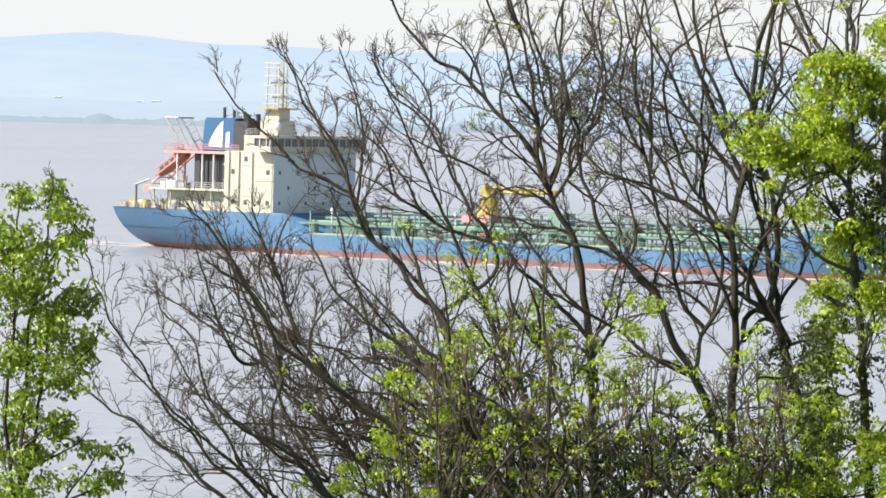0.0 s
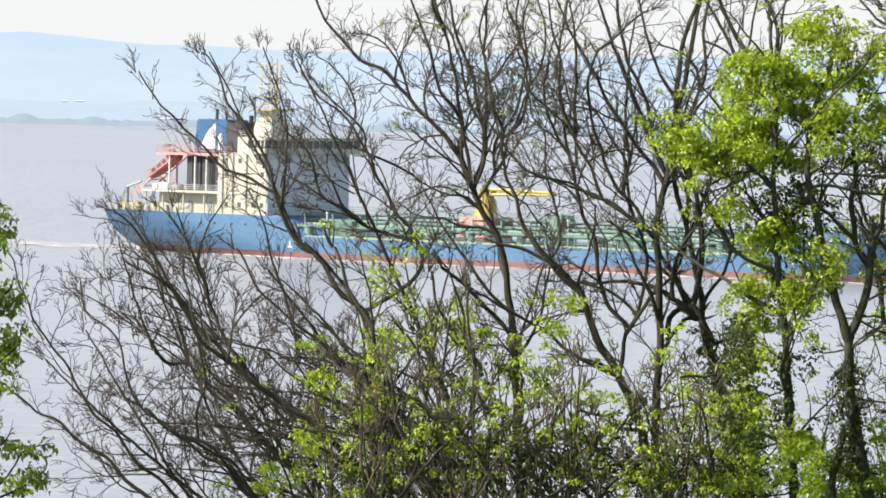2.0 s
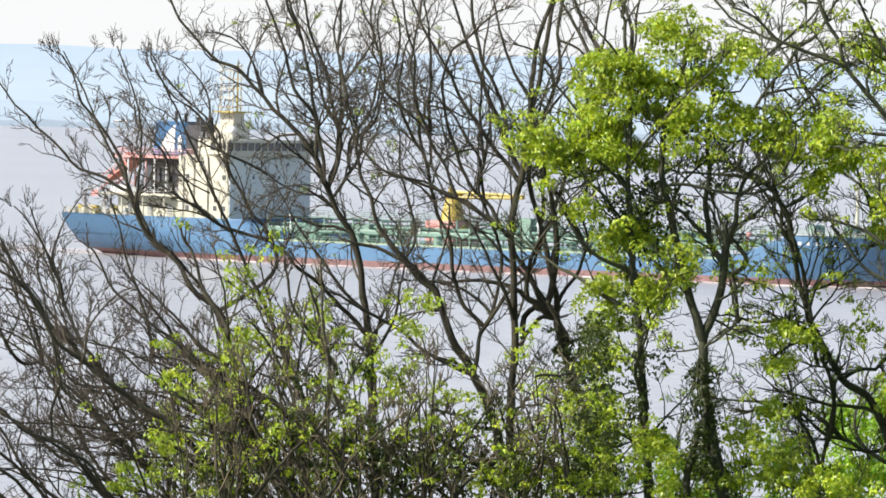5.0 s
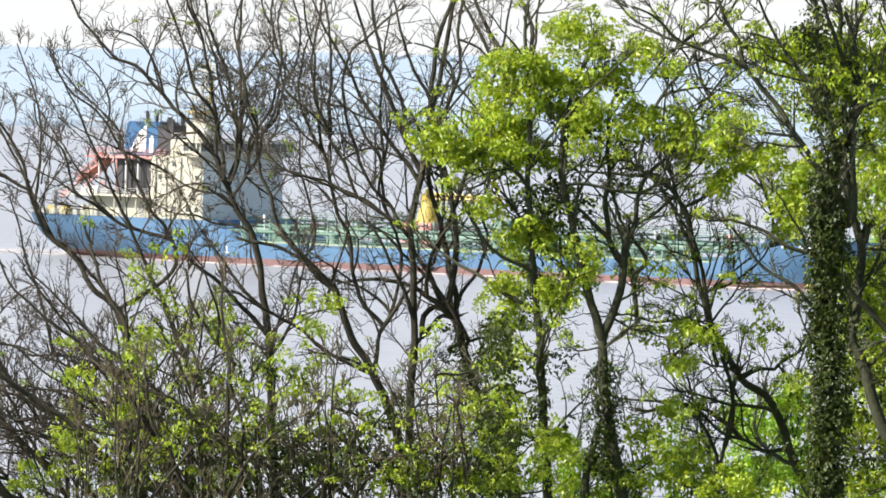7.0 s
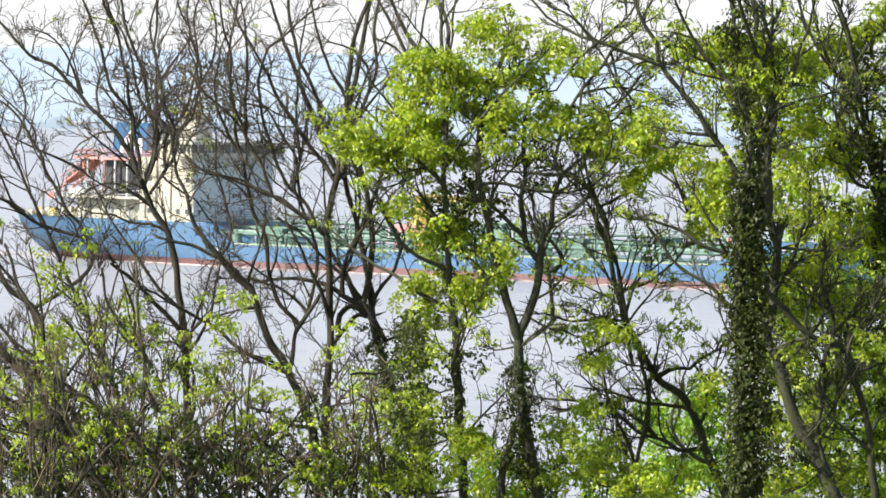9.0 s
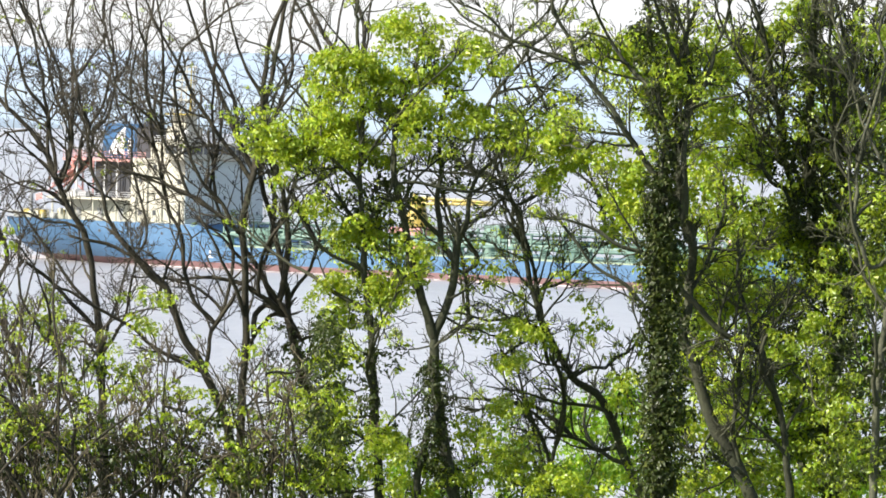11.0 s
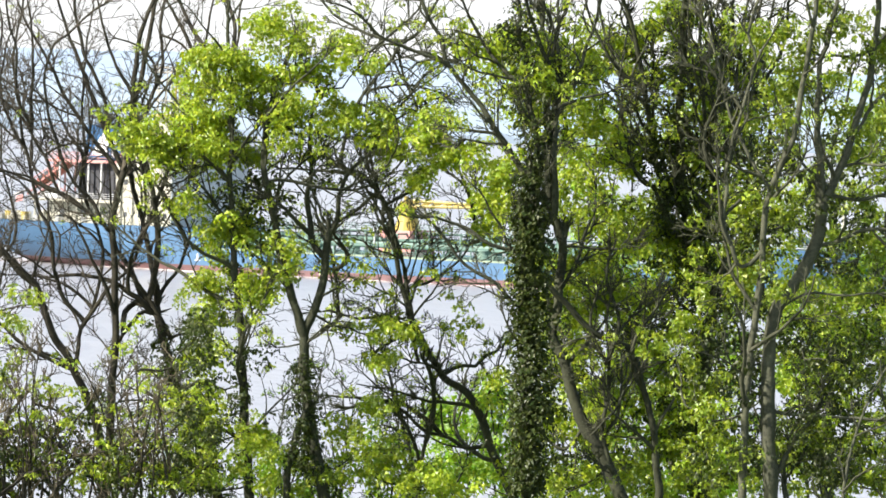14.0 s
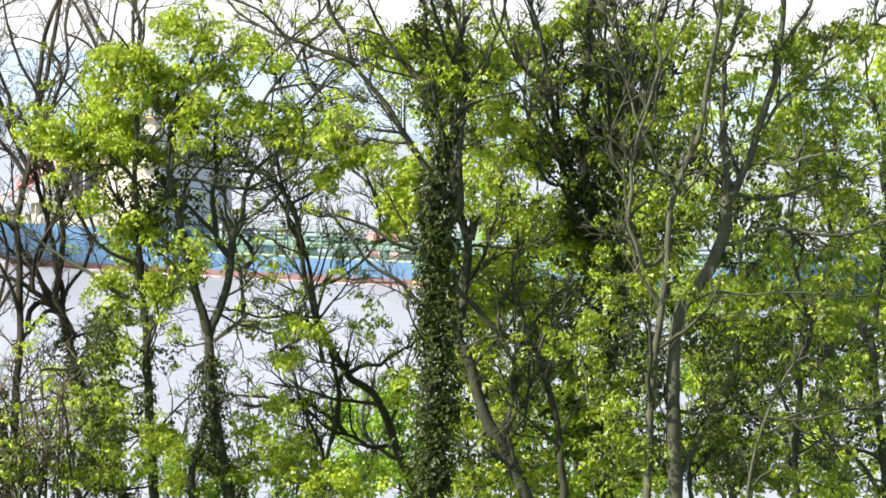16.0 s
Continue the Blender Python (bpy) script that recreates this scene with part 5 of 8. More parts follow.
def ash_second():
    tree = start_tree("bare_ash", "bare tree with a forked dark trunk and crooked limbs", BARK, LEAF, bare=0.86, tufts=0.03, tuft=0.5, weight=0.82, distance=75.0)
    bough(tree, [(3.85, 22.96), (3.79, 23.8), (3.61, 24.33), (3.46, 24.63), (3.3, 24.93), (3.1, 25.23), (2.98, 25.6), (2.86, 25.87), (2.62, 26.05), (2.43, 26.27), (2.23, 26.5)], 0.073, 0.039, 0.4)
    bough(tree, [(2.23, 26.5), (2.08, 26.68), (1.97, 27.1), (1.81, 27.49), (1.74, 28), (1.62, 28.49), (1.53, 28.9)], 0.029, 0.015, 0.9)
    bough(tree, [(3.95, 22.97), (3.92, 23.73), (3.93, 24.33), (3.96, 24.94), (3.95, 25.55), (3.93, 26.01), (3.87, 26.46), (3.84, 26.76), (3.92, 27.18), (3.99, 27.43)], 0.063, 0.044, 0.4)
    bough(tree, [(3.99, 27.43), (3.81, 27.75), (3.71, 28.27), (3.54, 28.73), (3.38, 29.1), (3.3, 29.48), (3.26, 29.85)], 0.034, 0.019, 0.8)
    bough(tree, [(3.99, 27.43), (4.02, 27.9), (4.12, 28.36), (4.22, 28.82), (4.25, 29.2), (4.36, 29.58), (4.41, 29.88)], 0.041, 0.027, 0.8)
    bough(tree, [(3.41, 24.79), (3.48, 25.16), (3.59, 25.47), (3.71, 25.85), (3.76, 26.23), (3.71, 26.53), (3.55, 26.91), (3.43, 27.21), (3.5, 27.59), (3.57, 28.12)], 0.032, 0.015, 0.8)
    bough(tree, [(3.54, 25.37), (3.36, 25.54), (3.2, 25.76), (3.12, 26.06), (3.07, 26.44), (2.95, 26.74), (2.82, 27.12), (2.74, 27.49), (2.61, 27.95), (2.57, 28.4), (2.48, 28.85), (2.54, 29.31), (2.62, 29.84)], 0.032, 0.015, 0.8)
    bough(tree, [(3.28, 24.68), (3.07, 24.88), (2.8, 24.99), (2.57, 25.21), (2.34, 25.36), (2.03, 25.51), (1.8, 25.65), (1.49, 25.8)], 0.032, 0.017, 0.7)
    bough(tree, [(3.85, 26.57), (3.66, 26.91), (3.43, 27.13), (3.19, 27.5), (3.07, 27.88), (2.95, 28.33), (2.9, 28.71), (3.04, 29.09), (3.3, 29.32), (3.67, 29.64)], 0.027, 0.015, 0.8)
    bough(tree, [(3.82, 26.57), (3.55, 26.83), (3.28, 27.05), (2.98, 27.16), (2.75, 27.27), (2.44, 27.37), (2.17, 27.44)], 0.027, 0.015, 0.7)
    bough(tree, [(3.67, 26.74), (3.25, 27.05), (2.94, 27.21), (2.48, 27.32), (2.1, 27.48), (1.83, 27.74), (1.67, 28.08), (1.61, 28.38)], 0.027, 0.012, 1.3)
    bough(tree, [(3.13, 27.16), (2.93, 27.58), (2.73, 27.91), (2.54, 28.16), (2.25, 28.39), (2.07, 28.69), (1.95, 29.14)], 0.024, 0.012, 0.8)
    bough(tree, [(3.55, 27.02), (3.47, 27.44), (3.34, 27.81), (3.22, 28.04), (2.99, 28.26), (2.76, 28.35), (2.49, 28.51), (2.3, 28.62)], 0.024, 0.012, 0.8)
    bough(tree, [(2.73, 27.91), (2.58, 28.25), (2.51, 28.7), (2.48, 29.08), (2.4, 29.38), (2.31, 29.76)], 0.022, 0.012, 0.8)
    bough(tree, [(2.67, 26.51), (2.49, 26.96), (2.39, 27.41), (2.33, 27.9), (2.16, 28.28), (2.07, 28.62)], 0.019, 0.010, 1.3)
    bough(tree, [(3.06, 25.53), (2.9, 25.83), (2.59, 26.13), (2.28, 26.31), (1.98, 26.42), (1.75, 26.47)], 0.034, 0.022, 1.3)
    bough(tree, [(2.75, 27.5), (2.77, 28.1), (2.65, 28.48), (2.52, 28.78)], 0.017, 0.010, 0.8)
    bough(tree, [(2.89, 27.58), (3.08, 27.73), (3.31, 27.77)], 0.017, 0.010, 0.8)
    limb(tree, (3.81, 27.31), (3.1, 28.58), (2.3, 30.07), 0.034, 0.011)
    limb(tree, (3.75, 27.82), (3.39, 28.8), (2.98, 29.92), 0.038, 0.015)
    limb(tree, (2.62, 27.72), (2.34, 28.4), (2.47, 29.31), 0.023, 0.011)
    limb(tree, (3.51, 25.24), (3.77, 25.74), (4.1, 26.09), 0.034, 0.019)
    limb(tree, (3.61, 24.56), (3.22, 24.85), (2.68, 24.99), 0.030, 0.015)
    limb(tree, (3.66, 25.54), (3.12, 25.91), (2.51, 25.97), 0.027, 0.011)
    limb(tree, (2.69, 27.95), (2.74, 28.86), (2.56, 29.99), 0.027, 0.011)
    limb(tree, (3.61, 27.52), (3.43, 28.57), (3.56, 29.64), 0.023, 0.011)
    limb(tree, (3.96, 25.47), (3.64, 26.15), (3.29, 26.79), 0.034, 0.015)
    limb(tree, (2.67, 25.52), (2.88, 26.13), (3.02, 26.74), 0.027, 0.011)
    finish_tree(tree)

def ash_third():
    tree = start_tree("bare_ash", "bare leaning tree with a thick dark trunk", BARK, LEAF, bare=0.55, tufts=0.03, tuft=0.5, weight=0.82, distance=75.0)
    column = bough(tree, [(5.43, 23), (5.19, 23.76), (4.99, 24.09), (4.82, 24.51), (4.7, 24.88), (4.58, 25.26), (4.51, 25.6)], 0.078, 0.053, 0.3)
    clad(tree, column, 0.19, 34, 22.5, 25.3)
    bough(tree, [(4.51, 25.56), (4.3, 25.79), (4.1, 26.09), (3.97, 26.39), (3.9, 26.61)], 0.044, 0.029, 0.5)
    bough(tree, [(4.51, 25.6), (4.48, 26.02), (4.4, 26.4), (4.31, 26.77), (4.16, 27.22), (4.07, 27.46), (4.17, 27.91), (4.35, 28.37), (4.52, 28.9), (4.44, 29.35), (4.54, 29.81)], 0.041, 0.019, 0.8)
    bough(tree, [(4.52, 25.64), (4.67, 25.95), (4.82, 26.18), (4.9, 26.56), (4.84, 27.01), (4.94, 27.39)], 0.029, 0.015, 0.8)
    bough(tree, [(4.47, 25.5), (4.34, 25.54), (4.19, 25.4), (4.07, 25.23)], 0.029, 0.029, 0.2)
    bough(tree, [(4.64, 25.07), (4.81, 25.22), (5.01, 25.29), (5.22, 25.39)], 0.024, 0.015, 0.6)
    bough(tree, [(4.51, 29.28), (4.75, 29.13), (4.98, 28.99), (5.28, 29.14), (5.51, 28.85)], 0.019, 0.012)
    limb(tree, (4.22, 26.1), (4.27, 27.32), (3.79, 28.29), 0.027, 0.013)
    limb(tree, (4.94, 27.64), (5.36, 28.86), (5.55, 30.22), 0.027, 0.013)
    limb(tree, (4.14, 26.4), (4.78, 28.09), (5.25, 30.22), 0.034, 0.011)
    limb(tree, (3.75, 26.77), (4.1, 27.92), (4.67, 29.37), 0.030, 0.011)
    limb(tree, (4.7, 25.2), (3.92, 26.25), (3.3, 26.76), 0.034, 0.015)
    limb(tree, (4.43, 25.56), (4.03, 25.86), (3.04, 25.95), 0.045, 0.019)
    limb(tree, (4.43, 25.75), (4.49, 26.55), (4.31, 27.46), 0.049, 0.034)
    limb(tree, (4.31, 27.3), (4.08, 28.44), (4.42, 29.96), 0.045, 0.027)
    limb(tree, (4.04, 28.36), (3.8, 28.96), (3.51, 29.94), 0.027, 0.011)
    limb(tree, (4.93, 26.48), (4.69, 26.93), (4.18, 27.45), 0.034, 0.019)
    limb(tree, (4.49, 28.6), (4.33, 28.97), (3.87, 29.19), 0.023, 0.011)
    limb(tree, (5.13, 28.99), (4.77, 29.66), (4.45, 30.26), 0.034, 0.019)
    limb(tree, (4.9, 28.99), (4.66, 29.51), (4.34, 30.11), 0.030, 0.015)
    limb(tree, (5.42, 28.77), (5.46, 29.3), (5.18, 30.05), 0.038, 0.019)
    limb(tree, (3.97, 25.36), (4.21, 25.62), (4.46, 25.52), 0.042, 0.034)
    limb(tree, (4.13, 27.98), (4.57, 28.67), (4.86, 29.06), 0.023, 0.011)
    limb(tree, (4.11, 25.82), (4.28, 26.62), (4.61, 27.01), 0.034, 0.015)
    finish_tree(tree)

def thorn_bush():
    tree = start_tree("thorn_bush", "tangled brown thorn bush with a few fresh leaves", BARK, LEAF, bare=0.5, tufts=0.06, twig=TWIG_BROWN, fan=(14, 42), depth=0.45, weight=1.02, leafy=0.85, tuft=0.62, distance=71.0)
    bough(tree, [(0.14, 23.31), (-0.01, 23.65), (-0.36, 24), (-0.7, 24.31), (-1, 24.5), (-1.34, 24.7), (-1.63, 24.94), (-1.88, 25.15), (-2.17, 25.46), (-2.42, 25.89), (-2.82, 26.17)], 0.042, 0.019, 0.7)
    bough(tree, [(0.97, 23.2), (0.62, 23.78), (0.31, 24.36), (0.1, 24.89), (0.1, 25.32), (-0, 25.61), (-0.2, 25.89), (-0.31, 26.23), (-0.41, 26.47)], 0.042, 0.019, 0.7)
    bough(tree, [(0.31, 24.36), (-0.09, 24.88), (-0.48, 25.21), (-0.87, 25.49), (-1.26, 25.82), (-1.51, 26.16), (-1.66, 26.44)], 0.027, 0.013, 0.8)
    bough(tree, [(0.6, 24.5), (-0.08, 24.49), (-0.47, 24.54), (-0.85, 24.81), (-1.15, 25.05), (-1.6, 25.28), (-1.88, 25.27)], 0.021, 0.011, 0.7)
    bough(tree, [(-1.32, 23.15), (-1.56, 23.44), (-1.8, 23.78), (-2.1, 24.01), (-2.49, 24.15), (-2.78, 24.39)], 0.032, 0.016, 0.7)
    bough(tree, [(-2.05, 24.11), (-2.11, 24.45), (-2.01, 24.79), (-2.13, 25.27), (-2.28, 25.95), (-2.34, 26.36)], 0.021, 0.011, 0.8)
    bough(tree, [(-0.96, 23.16), (-1.31, 23.28), (-1.51, 23.54), (-1.66, 23.74), (-2.19, 24.01)], 0.032, 0.016, 0.6)
    bough(tree, [(1.53, 23.93), (0.99, 24.37), (0.55, 24.56), (0.3, 24.65), (0, 25.05), (-0.36, 25.33), (-0.66, 25.61)], 0.027, 0.013, 0.7)
    bough(tree, [(1.69, 23.34), (1.46, 23.93), (1.38, 24.5), (1.44, 25.01), (1.18, 25.36), (0.92, 25.79), (0.82, 26.21)], 0.032, 0.016, 0.6)
    bough(tree, [(0.53, 23.62), (0.24, 24.05), (-0.05, 24.19), (-0.35, 24.47), (-0.63, 24.6), (-0.99, 24.63)], 0.027, 0.013, 0.6)
    bough(tree, [(0.11, 23.31), (-0.18, 23.68), (-0.48, 23.89), (-0.77, 24.03), (-1.06, 24.16), (-1.35, 24.3)], 0.027, 0.013, 0.6)
    bough(tree, [(1.12, 23.2), (0.82, 23.48), (0.52, 24.05), (0.66, 24.63), (0.86, 24.99), (0.78, 25.35)], 0.027, 0.013, 0.6)
    limb(tree, (-0.49, 21.73), (-0.89, 23.45), (-1.56, 24.59), 0.027, 0.008)
    limb(tree, (1.09, 21.77), (0.9, 23.78), (0.64, 25.43), 0.027, 0.008)
    limb(tree, (2.53, 21.81), (2.7, 23.75), (2.74, 25.05), 0.027, 0.008)
    limb(tree, (1.37, 22.14), (0.17, 24.05), (-0.98, 24.17), 0.027, 0.008)
    foliage(tree, (0.69, 26.51), 0.10, 0.16, 1)
    foliage(tree, (0.12, 26.28), 0.10, 0.13, 1)
    foliage(tree, (-0.4, 24.18), 0.36, 0.36, 4)
    foliage(tree, (-0.96, 23.56), 0.29, 0.22, 4)
    foliage(tree, (-0.05, 24.48), 0.22, 0.29, 2)
    foliage(tree, (0.35, 25.64), 0.32, 0.50, 5)
    foliage(tree, (0.86, 25.36), 0.36, 0.36, 4)
    foliage(tree, (-0.1, 23.69), 0.43, 0.29, 2)
    foliage(tree, (2.29, 25.69), 0.22, 0.43, 2)
    foliage(tree, (2.45, 25.11), 0.22, 0.29, 2)
    foliage(tree, (1.43, 25.38), 0.22, 0.43, 2)
    foliage(tree, (-1.1, 23.45), 0.29, 0.18, 4)
    foliage(tree, (-1.75, 23.36), 0.14, 0.11, 1)
    foliage(tree, (1.09, 24.65), 0.86, 0.57, 2)
    foliage(tree, (1.97, 24.24), 0.86, 0.65, 3)
    foliage(tree, (0.76, 23.63), 1.15, 0.29, 4)
    limb(tree, (0.88, 22.48), (1.06, 24.21), (0.52, 25.42), 0.034, 0.014)
    limb(tree, (1.89, 22.5), (2.28, 24.09), (2.84, 24.75), 0.034, 0.014)
    limb(tree, (-0.27, 22.45), (0.14, 23.61), (-0.03, 24.69), 0.034, 0.014)
    limb(tree, (3.32, 22.53), (2.58, 23.67), (1.64, 23.86), 0.034, 0.014)
    foliage(tree, (0.37, 26.06), 0.22, 0.43, 2)
    foliage(tree, (0.31, 25.41), 0.29, 0.36, 4)
    foliage(tree, (1.09, 25.79), 0.22, 0.29, 2)
    foliage(tree, (1.68, 25.23), 0.36, 0.29, 3)
    foliage(tree, (-0.1, 24.61), 0.36, 0.29, 5)
    foliage(tree, (0.06, 23.61), 0.36, 0.36, 5)
    foliage(tree, (-0.59, 23.74), 0.43, 0.36, 5)
    foliage(tree, (0.84, 24.2), 0.43, 0.36, 4)
    foliage(tree, (2.45, 25.82), 0.29, 0.43, 4)
    foliage(tree, (2.33, 24.89), 0.29, 0.29, 3)
    foliage(tree, (0.53, 25.06), 0.36, 0.29, 2)
    foliage(tree, (1.55, 24.36), 0.43, 0.29, 2)
    foliage(tree, (-0.62, 25.03), 0.29, 0.29, 2)
    foliage(tree, (4.0, 24.35), 0.36, 0.36, 2)
    limb(tree, (0.2, 23.19), (0.09, 24.63), (-0.15, 25.77), 0.029, 0.011)
    limb(tree, (1.06, 23.21), (0.95, 24.5), (1.07, 25.66), 0.029, 0.011)
    limb(tree, (0.04, 23.47), (0.44, 24.78), (0.86, 25.51), 0.029, 0.011)
    foliage(tree, (0.51, 25.21), 0.72, 0.43, 9)
    foliage(tree, (1.07, 25.51), 0.36, 0.36, 4)
    limb(tree, (0.11, 25.06), (0.06, 25.77), (-0.1, 26.49), 0.022, 0.009)
    limb(tree, (0.9, 25.08), (0.96, 25.8), (1.08, 26.45), 0.022, 0.009)
    limb(tree, (1.15, 25.23), (1.17, 25.87), (0.83, 26.51), 0.022, 0.009)
    finish_tree(tree)

def sycamore_crown():
    tree = start_tree("sycamore", "sycamore with a bright green crown of new leaves", BARK_MOSSY, LEAF, bare=0.85, spread=1.1, tufts=0.2, leafy=0.72, tuft=0.72, depth=0.2, twig=TWIG_OLIVE, distance=72.0)
    column = bough(tree, [(6.57, 23.21), (6.48, 23.72), (6.36, 24.16), (6.31, 24.52), (6.26, 24.96), (6.25, 25.4), (6.35, 25.69), (6.45, 26.13), (6.5, 26.5), (6.52, 26.72)], 0.091, 0.048, 0.4)
    clad(tree, column, 0.12, 14, 22.5, 24.6)
    bough(tree, [(6.52, 26.72), (6.61, 27.01), (6.65, 27.31), (6.78, 27.6), (6.99, 27.75)], 0.038, 0.022, 0.8)
    bough(tree, [(6.49, 26.35), (6.29, 26.71), (6.24, 27.22), (6.3, 27.59), (6.25, 28.03), (6.35, 28.54)], 0.043, 0.022, 0.8)
    bough(tree, [(6.29, 26.68), (6.02, 26.96), (5.84, 27.07), (5.69, 27.16)], 0.032, 0.022, 0.6)
    bough(tree, [(5.61, 23.19), (5.56, 23.7), (5.51, 24.21), (5.47, 24.79), (5.42, 25.3), (5.36, 25.81), (5.31, 26.32), (5.26, 26.83), (5.22, 27.34), (5.23, 27.85), (5.2, 28.44), (5.17, 29.02), (5.11, 29.53)], 0.065, 0.022, 0.6)
    bough(tree, [(6.25, 25.4), (6.05, 25.98), (5.93, 26.34), (5.86, 26.63), (5.78, 26.99), (5.68, 27.36), (5.64, 27.72), (5.66, 28.16), (5.79, 28.67), (5.93, 29.11)], 0.065, 0.027, 0.6)
    bough(tree, [(6.05, 23.2), (6.1, 23.78), (6.18, 24.08), (6.29, 24.41)], 0.048, 0.043, 0.3)
    limb(tree, (5.27, 26.7), (4.51, 27.63), (3.77, 28.12), 0.020, 0.009)
    limb(tree, (5.94, 27.48), (6.72, 27.28), (7.58, 27.96), 0.022, 0.011)
    limb(tree, (6.64, 27.32), (7.15, 27.62), (7.2, 28.28), 0.018, 0.007)
    limb(tree, (5.25, 27.36), (4.72, 28.07), (4.12, 28.86), 0.025, 0.011)
    limb(tree, (5.28, 27.58), (5.66, 28.31), (6.3, 28.99), 0.025, 0.011)
    foliage(tree, (5.82, 29.34), 0.36, 0.29, 26)
    foliage(tree, (4.92, 28.81), 0.44, 0.25, 33)
    foliage(tree, (5.65, 28.68), 0.65, 0.44, 70)
    foliage(tree, (6.52, 28.99), 0.51, 0.29, 30)
    foliage(tree, (4.86, 28.29), 0.44, 0.33, 40)
    foliage(tree, (4.06, 27.98), 0.36, 0.29, 26)
    foliage(tree, (4.37, 27.63), 0.36, 0.29, 26)
    foliage(tree, (5.24, 27.79), 0.65, 0.40, 56)
    foliage(tree, (6.18, 28.11), 0.65, 0.40, 47)
    foliage(tree, (6.91, 28.13), 0.44, 0.29, 23)
    foliage(tree, (7.73, 27.78), 0.55, 0.40, 47)
    foliage(tree, (7.35, 28.07), 0.29, 0.29, 14)
    foliage(tree, (7.86, 28.15), 0.29, 0.22, 14)
    foliage(tree, (4.67, 27.12), 0.29, 0.18, 10)
    foliage(tree, (5.2, 26.63), 0.33, 0.29, 30)
    foliage(tree, (5.5, 26.27), 0.58, 0.44, 51)
    foliage(tree, (5.14, 25.82), 0.51, 0.33, 40)
    foliage(tree, (4.94, 25.09), 0.29, 0.29, 16)
    foliage(tree, (4.89, 24.35), 0.40, 0.33, 26)
    foliage(tree, (4.91, 23.7), 0.22, 0.29, 12)
    foliage(tree, (5.78, 23.79), 0.36, 0.36, 23)
    foliage(tree, (6.45, 23.51), 0.44, 0.22, 20)
    foliage(tree, (7.28, 25.29), 0.51, 0.29, 23)
    foliage(tree, (7.17, 24.11), 0.44, 0.44, 30)
    foliage(tree, (7.77, 23.54), 0.65, 0.22, 26)
    ivy(tree, (6.32, 24.24), 0.13, 0.80, 11)
    ivy(tree, (4.86, 23.91), 0.22, 0.58, 10)
    ivy(tree, (4.79, 25.23), 0.15, 0.29, 5)
    ivy(tree, (5.39, 24.66), 0.07, 0.51, 4)
    ivy(tree, (4.86, 23.99), 0.22, 0.73, 20)
    ivy(tree, (6.19, 24.31), 0.16, 0.80, 18)
    ivy(tree, (4.86, 25.3), 0.22, 0.22, 8)
    ivy(tree, (5.38, 25.1), 0.10, 0.87, 8)
    bramble_and_shade(tree, (5.28, 26.26), 0.51, 0.58, 5)
    bramble_and_shade(tree, (5.76, 24.67), 0.58, 0.65, 5)
    bramble_and_shade(tree, (5.15, 26.92), 0.29, 0.44, 6)
    bramble_and_shade(tree, (5.7, 27.04), 0.44, 0.36, 6)
    foliage(tree, (5.26, 26.96), 0.36, 0.29, 9)
    foliage(tree, (5.85, 26.64), 0.44, 0.36, 8)
    bramble_and_shade(tree, (5.59, 27.09), 0.44, 0.36, 8)
    bramble_and_shade(tree, (6.31, 27.62), 0.36, 0.44, 3)
    finish_tree(tree)

